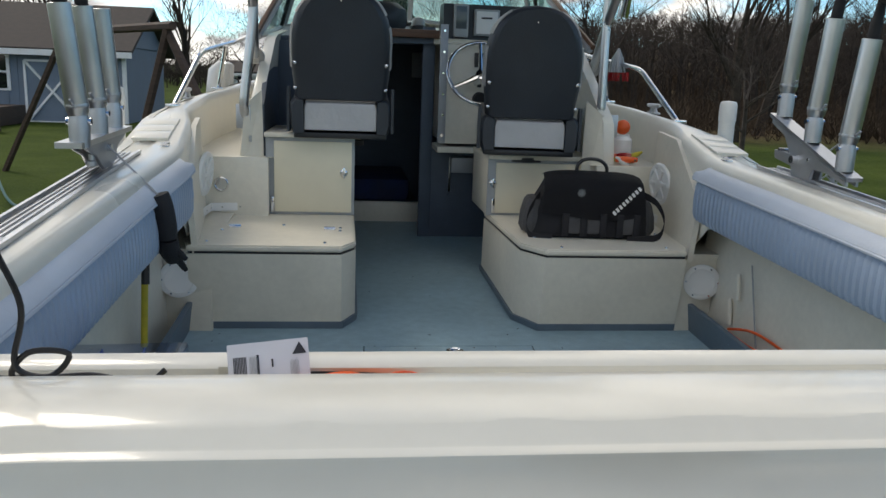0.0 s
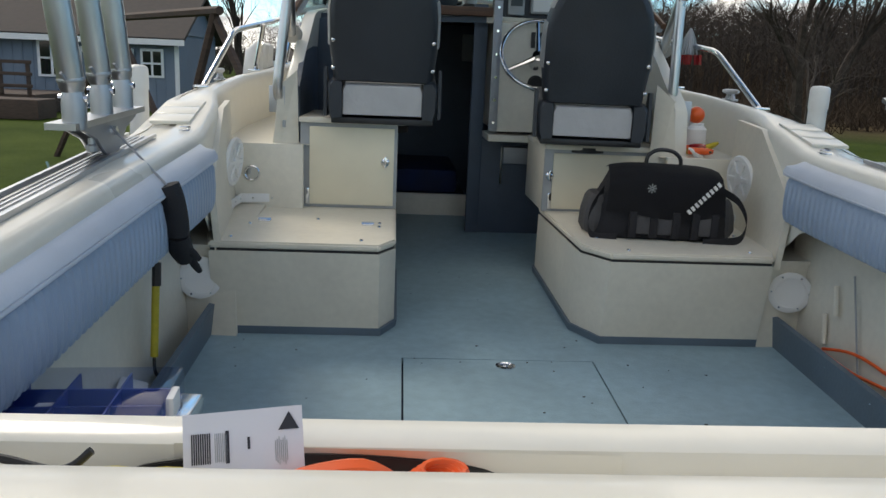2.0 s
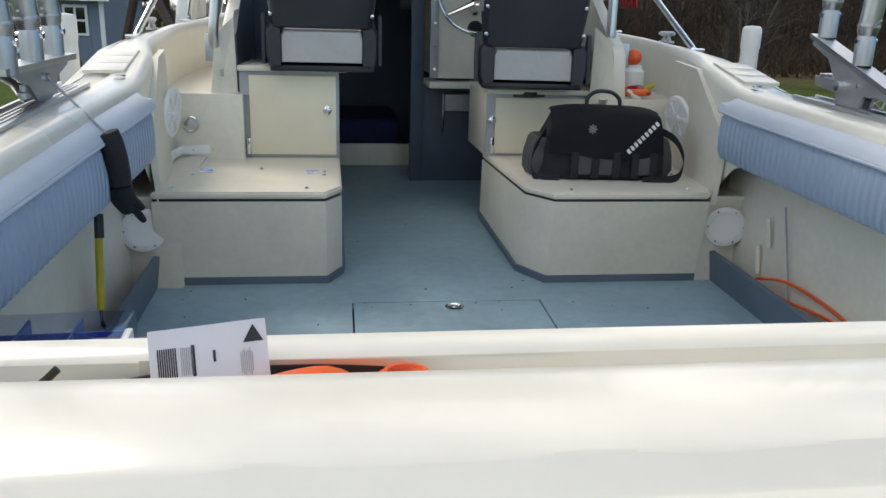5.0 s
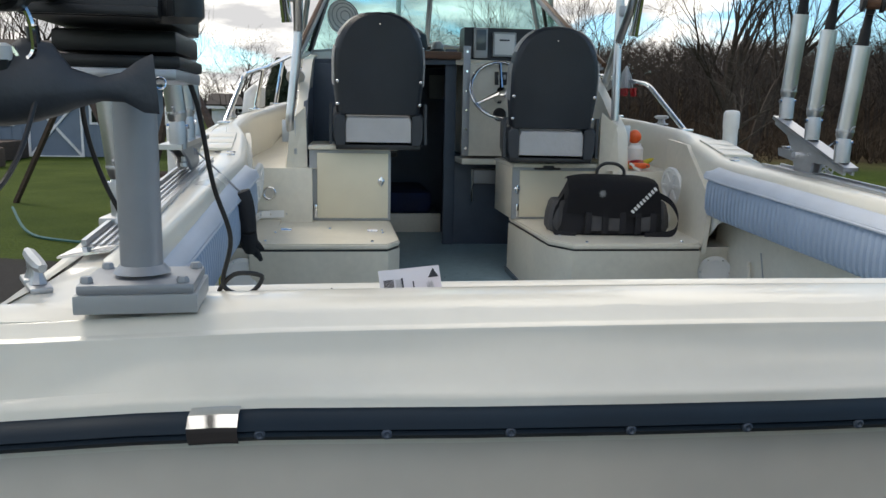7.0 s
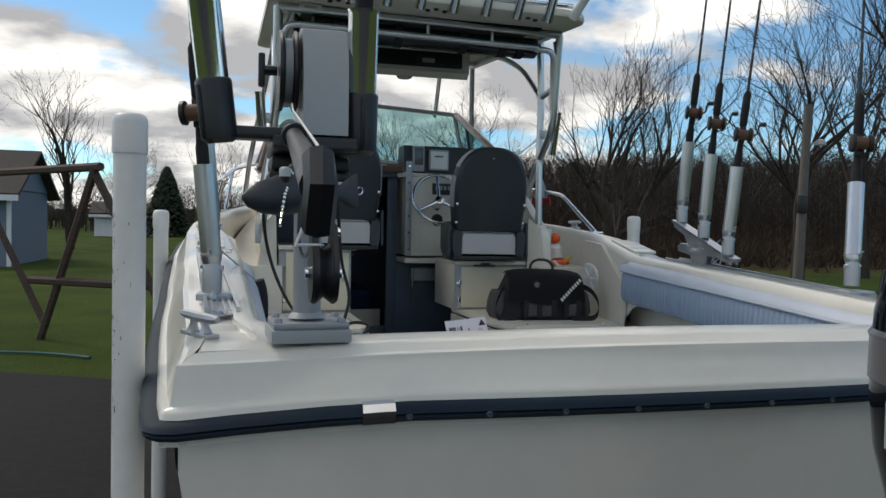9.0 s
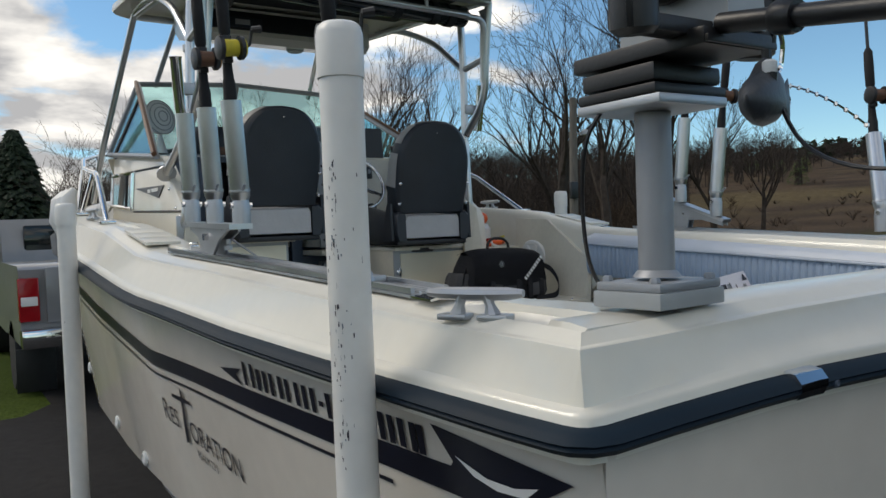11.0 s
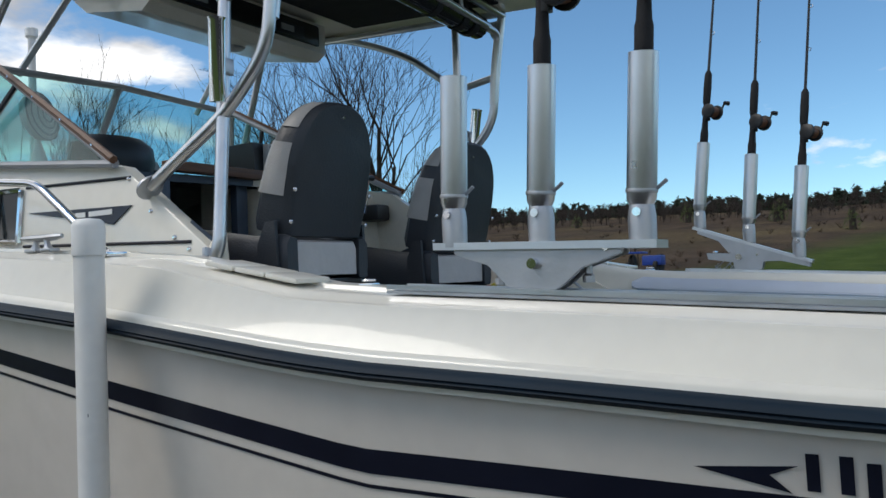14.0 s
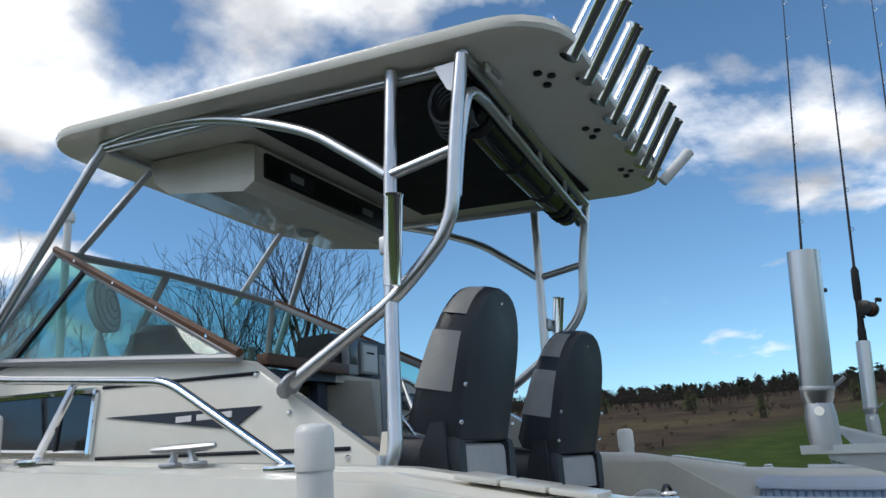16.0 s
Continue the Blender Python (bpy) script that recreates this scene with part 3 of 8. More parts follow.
# cabin trunk
def trunk(sgn):
    """Side wall of the cabin with the raked aft edge."""
    lo_z = [(2.84, 0.58), (3.8, 0.58), (4.6, 0.76), (5.2, 0.87), (5.45, 0.90)]
    hi_z = [(2.84, 0.765), (2.865, 0.80), (3.30, 1.09), (3.42, 1.115), (4.45, 1.205), (4.85, 1.10), (5.45, 0.92)]
    rings = []
    for y in (2.84, 2.865, 3.0, 3.15, 3.30, 3.42, 3.6, 3.8, 4.2, 4.45, 4.6, 4.85, 5.2, 5.45):
        z0, z1 = lerp(lo_z, y), lerp(hi_z, y)
        xo = lambda z: 0.800 - 0.035 * (z - 0.58) / 0.5 - max(0, y - 4.5) * 0.42
        rings.append([Vector((sgn * (xo(z) - th), y, z)) for z, th in ((z0, 0), (0.5 * (z0 + z1), 0), (z1 - 0.012, 0), (z1 - 0.003, 0.004), (z1, 0.012), (z1, 0.05), (z0, 0.05))])
    return ring_loft(rings)


for sgn in (-1, 1):
    part("cabin_side", trunk(sgn), GEL, boat, "white cabin side with raked aft edge")
fd = []
for y, z, w in ((4.42, 1.20, 0.80), (4.85, 1.10, 0.68), (5.45, 0.92, 0.42), (5.75, 0.96, 0.2)):
    fd.append([Vector((-w, y, z - 0.02)), Vector((-w * 0.5, y, z + 0.05)), Vector((0, y + 0.05, z + 0.07)), Vector((w * 0.5, y, z + 0.05)), Vector((w, y, z - 0.02))])
part("cabin_top", ring_loft(fd, False, False), GEL, boat)
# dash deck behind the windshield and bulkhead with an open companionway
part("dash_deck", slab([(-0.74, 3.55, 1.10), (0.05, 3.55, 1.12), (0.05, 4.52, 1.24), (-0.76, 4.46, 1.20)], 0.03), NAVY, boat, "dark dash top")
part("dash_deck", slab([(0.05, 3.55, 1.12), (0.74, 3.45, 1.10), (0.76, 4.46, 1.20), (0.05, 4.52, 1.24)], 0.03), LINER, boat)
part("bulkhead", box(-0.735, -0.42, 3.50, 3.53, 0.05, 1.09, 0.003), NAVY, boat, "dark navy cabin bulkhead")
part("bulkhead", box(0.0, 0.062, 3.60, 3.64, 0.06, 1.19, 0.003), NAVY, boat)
part("bulkhead_trim", box(0.062, 0.10, 3.350, 3.358, 0.62, 1.19, 0.002), GREYM, boat, "grey drilled trim strip")
for k in range(6):
    part("screw", shift(lathe([(0.006, 0), (0.005, 0.004)], 8, "y"), (0.082, 3.344, 0.66 + k * 0.1)), CHROME, boat)
part("companionway_sill", box(-0.55, 0.03, 3.95, 3.98, 0.02, 0.232, 0.005), LINER, boat, "cream companionway sill")
part("companionway_header", box(-0.42, 0.075, 3.50, 3.55, 1.13, 1.17, 0.005), TEAK, boat, "teak hatch rail")
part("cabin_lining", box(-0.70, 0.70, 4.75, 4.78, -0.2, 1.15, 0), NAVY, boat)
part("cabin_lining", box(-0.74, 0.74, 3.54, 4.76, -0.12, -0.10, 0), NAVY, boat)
part("cabin_window", shift(box(0.03, 0.16, 4.738, 4.748, 0.94, 1.10, 0.01), (0, 0, 0)), GREYP, boat, "small pale cabin window")
part("berth_cushion", box(-0.62, -0.02, 3.99, 4.7, 0.23, 0.36, 0.03), BLUECLOTH, boat, "dark blue cabin cushion")
part("berth_base", box(-0.62, 0.02, 3.985, 4.7, -0.1, 0.228, 0.0), NAVY, boat)

# cabin windows, port and starboard, with metal frames
for sgn in (-1, 1):
    xs = lambda z, y: sgn * (0.800 - 0.035 * (z - 0.58) / 0.5 - max(0, y - 4.5) * 0.42)
    c = [(3.90, 0.868), (4.45, 0.905), (4.45, 1.08), (3.895, 1.062)]
    win = part("cabin_window", slab([(xs(z, y) + sgn * 0.004, y, z) for y, z in c], 0.006), DARKGLASS, boat, "dark sliding cabin window")
    fr = [Vector((xs(z, y) + sgn * 0.006, y, z)) for y, z in c]
    for a, b in zip(fr, fr[1:] + fr[:1]):
        part("window_frame", tube([a, b], 0.011, 6), CHROME, win)
    part("window_frame", tube([(xs(0.88, 4.05) + sgn * 0.007, 4.05, 0.885), (xs(1.05, 4.04) + sgn * 0.007, 4.04, 1.058)], 0.008, 6), BLACK, win)
    # dark moulding lines and the name plate
    for a, b, r in (((2.942, 0.822), (3.87, 0.852), 0.006), ((3.253, 1.048), (3.87, 1.068), 0.006)):
        part("side_moulding", tube([(xs(a[1], a[0]), *a), (xs(b[1], b[0]), *b)], r, 6), STRIPE, boat)
    bd = [(3.235, 0.956), (3.33, 0.900), (3.843, 0.973)]
    badge = part("name_plate", slab([(xs(z, y) + sgn * 0.003, y, z) for y, z in bd], 0.004), STRIPE, boat, "dark blue pennant plate with pale marks")
    for k, (a, w) in enumerate(((3.515, 0.06), (3.40, 0.13))):
        part("name_bar", slab([(xs(0.94, 0) + sgn * 0.0065, a - w * 0.5, 0.934), (xs(0.94, 0) + sgn * 0.0065, a + w * 0.5, 0.934), (xs(0.94, 0) + sgn * 0.0065, a + w * 0.5, 0.951), (xs(0.94, 0) + sgn * 0.0065, a - w * 0.5, 0.951)], 0.002), WHITEP, badge)
    for y, z in ((3.26, 1.045), (3.14, 0.93), (3.02, 0.84), (2.95, 0.80), (2.875, 0.74), (2.87, 0.66)):
        part("snap_stud", turn(lathe([(0.009, 0), (0.008, 0.005), (0.004, 0.009)], 10, "x"), Matrix.Translation((xs(z, y) - sgn * 0.002, y, z)) @ Matrix.Rotation(radians(0 if sgn > 0 else 180), 4, "Z")), CHROME, boat)

# windshield
windshield = thing("windshield", "aluminium-framed tinted windshield with a raked wood-faced side rail", "windshield", (0, 4.3, 1.2))
TOPL, TOPM, TOPR = Vector((-0.63, 4.315, 1.618)), Vector((0, 4.405, 1.668)), Vector((0.63, 4.315, 1.618))
BL, BM, BR = Vector((-0.775, 4.50, 1.215)), Vector((0, 4.66, 1.30)), Vector((0.775, 4.50, 1.215))
AL, AR = Vector((-0.79, 3.30, 1.095)), Vector((0.79, 3.30, 1.095))
for c in ((TOPL, TOPM, BM, BL), (TOPM, TOPR, BR, BM), (TOPL, BL, AL), (TOPR, BR, AR)):
    pane = part("pane", slab(c, 0.005), GLASS, windshield, "tinted windshield pane", smooth=False)
    pane.visible_shadow = False
for a, b, r in ((TOPL, TOPM, 0.016), (TOPM, TOPR, 0.016), (BL, BM, 0.014), (BM, BR, 0.014), (TOPL, BL, 0.016), (TOPR, BR, 0.016), (TOPM, BM, 0.018), (BL, AL, 0.014), (BR, AR, 0.014)):
    part("frame_rail", tube([a, b], r, 8), GREYM, windshield)
for s, t_, a in ((-1, TOPL, AL), (1, TOPR, AR)):
    part("side_rail", tube([t_, a], 0.015, 8), GREYM, windshield)
    part("wood_facing", tube([t_ + Vector((s * 0.012, -0.01, 0.008)), a + Vector((s * 0.012, -0.01, 0.012))], 0.014, 6), TEAK, windshield, "worn varnished wood facing")
    q0, q1 = t_.lerp(a, 0.20), (BL if s < 0 else BR).lerp(a, 0.16)
    part("vent_bar", tube([q0, q1], 0.012, 6), BLACK, windshield)
    for k in range(4):
        p_ = t_.lerp(a, 0.15 + 0.24 * k)
        part("screw", shift(lathe([(0.005, 0), (0.004, 0.004)], 8, "x"), p_ + Vector((s * 0.025, -0.008, 0.01))), CHROME, windshield)

# ---- hull graphics, laid on the topside ----
def on_hull(y, z, off=0.003):
    return Vector((hull_x(y, z) - off, y, z))


def hull_strip(top, bot, y0, y1, n=40, off=0.003):
    rings = []
    for k in range(n + 1):
        y = y0 + (y1 - y0) * k / n
        rings.append([on_hull(y, bot(y), off), on_hull(y, top(y), off)])
    return ring_loft(rings, False, False)


S_TOP = [(0.30, 0.350), (0.58, 0.352), (2.02, 0.362), (3.6, 0.572), (5.0, 0.72), (6.3, 0.86)]
S_BOT = [(0.30, 0.302), (0.58, 0.306), (2.02, 0.312), (3.6, 0.527), (5.0, 0.70), (6.3, 0.85)]
part("stripe", hull_strip(lambda y: lerp(S_TOP, y), lambda y: lerp(S_BOT, y), 0.30, 6.2, 80), STRIPE, boat, "navy vinyl stripe")
part("stripe", hull_strip(lambda y: lerp(S_BOT, y) - 0.022, lambda y: lerp(S_BOT, y) - 0.030, 0.60, 6.2, 80), STRIPE, boat, "thin navy pinstripe")


def hull_poly(pts, off=0.004):
    bm = bmesh.new()
    bm.faces.new([bm.verts.new(on_hull(y, z, off)) for y, z in pts])
    return bm


part("arrow_mark", hull_poly([(1.365, 0.388), (1.215, 0.402), (1.255, 0.385), (1.225, 0.360)]), STRIPE, boat, "navy arrow mark")
part("arrow_mark", hull_poly([(0.455, 0.412), (0.155, 0.384), (0.30, 0.302), (0.46, 0.306), (0.43, 0.335), (0.41, 0.36)]), STRIPE, boat, "navy pennant mark")
part("emblem_mark", hull_poly([(0.40, 0.372), (0.33, 0.352), (0.27, 0.352), (0.22, 0.364), (0.25, 0.342), (0.31, 0.338), (0.36, 0.348)], 0.006), WHITEP, boat)
# maker's name as plain blocks, one for each letter
y = 1.205
for k, w in enumerate((0.078, 0.07, 0.078, 0.08, 0.07, 0.03, 0.105, 0.08, 0.03, 0.065, 0.055)):
    h = 0.056 - (0.006 if k else 0)
    if k == 5:
        part("letter_block", hull_poly([(y, 0.389), (y - w + 0.012, 0.389), (y - w + 0.012, 0.378), (y, 0.378)]), STRIPE, boat)
    else:
        z0 = 0.366 - 0.018 * (1.205 - y)
        for u in (0.0, w - 0.034) if w > 0.04 else (0.0,):
            part("letter_bar", hull_poly([(y - u, z0 + h), (y - u - 0.018, z0 + h), (y - u - 0.018, z0), (y - u, z0)]), STRIPE, boat, "navy bar")
    y -= w


def hull_text(body, size, y0, z0, parent, slope=0.0, name="lettering"):
    cu = bpy.data.curves.new(name, "FONT")
    cu.body, cu.size = body, size
    ob = new("tmp_text", cu)
    dg = bpy.context.evaluated_depsgraph_get()
    me = bpy.data.meshes.new_from_object(ob.evaluated_get(dg))
    bpy.data.objects.remove(ob)
    for v in me.vertices:
        yy = y0 - v.co.x
        v.co = on_hull(yy, z0 + v.co.y + slope * v.co.x, 0.004)
    me.materials.clear()
    me.materials.append(STRIPE)
    o = new(name, me)
    o.parent = parent
    return o


hull_text("R", 0.100, 1.992, 0.142, boat, -0.03)
hull_text("ES", 0.082, 1.925, 0.138, boat, -0.03)
hull_text("ORATION", 0.088, 1.752, 0.118, boat, -0.075)
hull_text("PSALM 23:3", 0.034, 1.72, 0.070, boat, -0.06)
cross = part("cross_mark", hull_strip(lambda y: 0.243 - 0.1 * abs(y - 1.78) * 0.3, lambda y: 0.228 + 0.1 * abs(y - 1.78) * 0.3, 1.70, 1.865, 8, 0.0045), STRIPE, boat)
part("cross_mark", hull_poly([(1.772, 0.275), (1.758, 0.262), (1.776, 0.105), (1.806, 0.098)], 0.005), STRIPE, boat)
for y, z in ((2.883, -0.046), (2.45, -0.10), (3.5, 0.1)):
    part("thru_hull", turn(lathe([(0.028, 0), (0.026, 0.008), (0.016, 0.012), (0.013, 0.004), (0, 0.004)], 18, "x"), Matrix.Translation(on_hull(y, z, 0.0)) @ Matrix.Rotation(radians(180), 4, "Z")), WHITEP, boat, "white through-hull fitting")


# ---- cockpit: seat boxes and cabinets ----
def seat_box(name, label, pts, z1, side):
    ob = thing(name, label, "storage box", (side * 0.6, 2.5, 0.05))
    lo = [(x * 1.0, y + (0.06 if y < 2.3 else 0.02)) for x, y in pts]
    body = ring_loft([[Vector((x, y, 0.0)) for x, y in lo], [Vector((x, y, z1 - 0.028)) for x, y in pts]])
    part("body", body, LINER, ob)
    cx, cy = sum(p[0] for p in pts) / len(pts), sum(p[1] for p in pts) / len(pts)
    gap = [(cx + (x - cx) * 0.985, cy + (y - cy) * 0.985) for x, y in pts]
    part("gasket", shift(prism(gap, 0.008, "z"), (0, 0, z1 - 0.028)), BLACK, ob, "dark lid gap")
    lid = part("lid", shift(prism(pts, 0.022, "z", 0.006), (0, 0, z1 - 0.02)), LINER, ob, "cream hinged lid")
    kick = ring_loft([[Vector((x * (1 if abs(x) > 0.9 else 1) - side * 0.006 * (abs(x) < 0.45), y - 0.010 * (y < 2.4), floor_z(y))) for x, y in lo], [Vector((x - side * 0.010 * (abs(x) < 0.45), y - 0.012 * (y < 2.4), floor_z(y) + 0.026)) for x, y in lo]])
    part("kick_strip", kick, TRIMBLUE, ob, "blue painted foot strip")
    return ob, lid


pbox, plid = seat_box("seat_box", "cream fibreglass storage box with hinged lid beside the aisle", [(-0.915, 2.155), (-0.39, 2.155), (-0.34, 2.25), (-0.345, 2.84), (-0.90, 2.84), (-0.99, 2.45)][0:6], 0.342, -1)
sbox, slid = seat_box("seat_box", "cream fibreglass storage box under a black bag", [(0.335, 2.13), (0.86, 2.13), (0.99, 2.45), (0.93, 2.84), (0.245, 2.95), (0.262, 2.25)], 0.345, 1)


def button(parent, p, r=0.007, mat_=CHROME):
    part("screw", shift(lathe([(r, 0), (r * 0.9, 0.003), (r * 0.4, 0.005)], 10), p), mat_, parent)


for p in ((-0.86, 2.22), (-0.45, 2.21), (-0.84, 2.44), (-0.62, 2.55), (-0.40, 2.50), (-0.40, 2.44)):
    button(plid, (*p, 0.345))
for p in ((0.40, 2.17), (0.80, 2.18), (0.34, 2.35), (0.86, 2.45)):
    button(slid, (*p, 0.348))


def lid_hinge(parent, x, y, z):
    bm = tube([(x - 0.022, y, z + 0.004), (x + 0.022, y, z + 0.004)], 0.006, 8)
    add(bm, box(x - 0.02, x + 0.02, y - 0.018, y + 0.018, z, z + 0.003, 0.001))
    part("lid_hinge", bm, CHROME, parent, "small steel hinge")


lid_hinge(plid, -0.80, 2.50, 0.344)
lid_hinge(plid, -0.44, 2.48, 0.344)


def cabinet(name, label, x0, x1, y0, y1, z0, z1, latch_x, lab=""):
    ob = thing(name, label, "cabinet", ((x0 + x1) / 2, y0, z0))
    part("body", box(x0, x1, y0 + 0.018, y1, z0, z1 - 0.02, 0.004), LINER, ob)
    part("top", box(x0 - 0.004, x1 + 0.03, y0 - 0.012, y1, z1 - 0.02, z1, 0.005), LINER, ob, "overhanging cream top")
    part("frame", box(x0, x1, y0 + 0.008, y0 + 0.02, z0, z1 - 0.02, 0.002), GREYP, ob, "grey metal door frame")
    door = part("door", box(x0 + 0.035, x1 - 0.012, y0, y0 + 0.014, z0 + 0.012, z1 - 0.035, 0.003), CREAM, ob, "cream hinged door")
    lt = lathe([(0.016, 0), (0.016, 0.004), (0.011, 0.008), (0.005, 0.010), (0, 0.006)], 16, "y")
    turn(lt, Matrix.Rotation(radians(180), 4, "Z"))
    add(lt, box(-0.004, 0.004, -0.014, -0.004, -0.022, 0.022, 0.002))
    part("latch", shift(lt, (latch_x, y0, (z0 + z1) / 2 + 0.01)), CHROME, door, "chrome turn latch")
    hg = box(x0 + 0.020, x0 + 0.034, y0 - 0.002, y0 + 0.006, z0 + 0.012, z0 + 0.075, 0.002)
    part("door_hinge", hg, CHROME, door)
    return ob


pcab = cabinet("seat_cabinet", "cream cabinet with a hinged door under the port helm chair", -0.715, -0.345, 2.80, 3.30, 0.345, 0.69, -0.39)
scab = cabinet("seat_cabinet", "cream cabinet under the helm chair, partly behind the bag", 0.24, 0.70, 2.86, 3.30, 0.345, 0.615, 0.262)
# coaming columns that carry the tower feet
for sgn in (-1, 1):
    o = 0.0 if sgn < 0 else -0.075
    part("coaming_column", slab([(sgn * (0.845 + o), 2.80, 0.33), (sgn * (0.72 + o), 2.83, 0.33), (sgn * (0.735 + o), 2.86, 0.86), (sgn * (0.80 + o), 2.83, 0.80)], 0.03), LINER, boat)
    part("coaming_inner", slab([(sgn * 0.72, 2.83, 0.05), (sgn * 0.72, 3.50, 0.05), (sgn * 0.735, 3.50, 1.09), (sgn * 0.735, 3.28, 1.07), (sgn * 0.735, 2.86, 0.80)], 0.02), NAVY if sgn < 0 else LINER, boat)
    # angle trim along the foot of the step
    pts = [(sgn * 0.90, 2.22, 0.36), (sgn * 0.945, 2.56, 0.362), (sgn * 0.93, 2.75, 0.364), (sgn * 0.73, 2.785, 0.366)]
    for a, b in zip(pts, pts[1:]):
        tr_ = part("angle_trim", slab([a, b, (b[0], b[1], b[2] + 0.032), (a[0], a[1], a[2] + 0.032)], 0.006), WHITEP, boat, "white angle trim with rivets")
        for k in (0.2, 0.55, 0.9):
            q = Vector(a).lerp(Vector(b), k) + Vector((-sgn * 0.004, -0.004, 0.016))
            part("rivet", shift(lathe([(0.004, -0.003), (0.003, 0.003)], 6, "y"), q), CHROME, tr_)
part("porthole", turn(lathe([(0.030, 0), (0.030, 0.006), (0.026, 0.009), (0.023, 0.004), (0, 0.004)], 24, "y"), Matrix.Translation((-0.89, 2.762, 0.475)) @ Matrix.Rotation(radians(180), 4, "Z")), CHROME, boat, "round chrome courtesy fitting")
for z in (0.44, 0.66):
    part("vent_slot", shift(box(-0.006, 0.006, -0.004, 0.004, -0.013, 0.013, 0.003), (-0.775, 2.792 + (z - 0.4) * 0.03, z)), GREYP, boat)


# ---- loudspeakers and deck plates ----
def speaker(side):
    m = Matrix.Translation((side * 0.930, 2.60, 0.535)) @ Matrix.Rotation(radians(side * -83), 4, "Z") @ Matrix.Rotation(radians(90), 4, "X") @ Matrix.Rotation(radians(6), 4, "X")
    ob = thing("speaker", "white round marine loudspeaker with spoked grille", "loudspeaker", (side * 0.936, 2.575, 0.44), "cockpit speakers")
    part("rim", turn(lathe([(0.086, 0), (0.088, 0.006), (0.084, 0.014), (0.070, 0.016), (0.066, 0.010)], 32), m), WHITEP, ob)
    part("cone", turn(lathe([(0.070, 0.002), (0.066, 0.007), (0.03, 0.004), (0, 0.004)], 24), m), GREYP, ob)
    for k in range(6):
        a = 2 * math.pi * k / 6
        b = box(0.018, 0.07, -0.008, 0.008, 0.010, 0.018, 0.003)
        part("spoke", turn(b, m @ Matrix.Rotation(a, 4, "Z")), WHITEP, ob)
    part("hub", turn(lathe([(0.024, 0.008), (0.023, 0.018), (0.012, 0.021), (0, 0.021)], 20), m), WHITEP, ob)


def deck_plate(side, y):
    m = Matrix.Translation((side * 0.945, y, 0.222)) @ Matrix.Rotation(radians(side * -14), 4, "Z") @ Matrix.Rotation(radians(90), 4, "X")
    ob = thing("deck_plate", "white round inspection plate screwed to the hull side", "deck plate", (side * 0.968, y, 0.15), "inspection plates")
    part("rim", turn(lathe([(0.068, 0), (0.068, 0.003), (0.065, 0.005), (0.050, 0.005), (0.049, 0.003)], 32), m), WHITEP, ob)
    part("cover", turn(lathe([(0.048, 0), (0.048, 0.005), (0.045, 0.004), (0, 0.004)], 28), m), WHITEP, ob)
    for k in range(6):
        part("screw", turn(lathe([(0.004, 0.004), (0.003, 0.007)], 8), m @ Matrix.Rotation(k * math.pi / 3, 4, "Z") @ Matrix.Translation((0.058, 0, 0))), CHROME, ob)


for side in (-1, 1):
    speaker(side)
    deck_plate(side, 2.17)
    part("locker_front", slab([(side * 0.84, 2.19, 0.0), (side * 1.02, 2.20, 0.0), (side * 1.03, 2.20, 0.315), (side * 0.84, 2.19, 0.315)], 0.02), LINER, boat)
    part("locker_top", slab([(side * 0.84, 2.18, 0.318), (side * 1.03, 2.18, 0.318), (side * 1.03, 2.8, 0.35), (side * 0.84, 2.8, 0.35)], 0.014), LINER, boat)


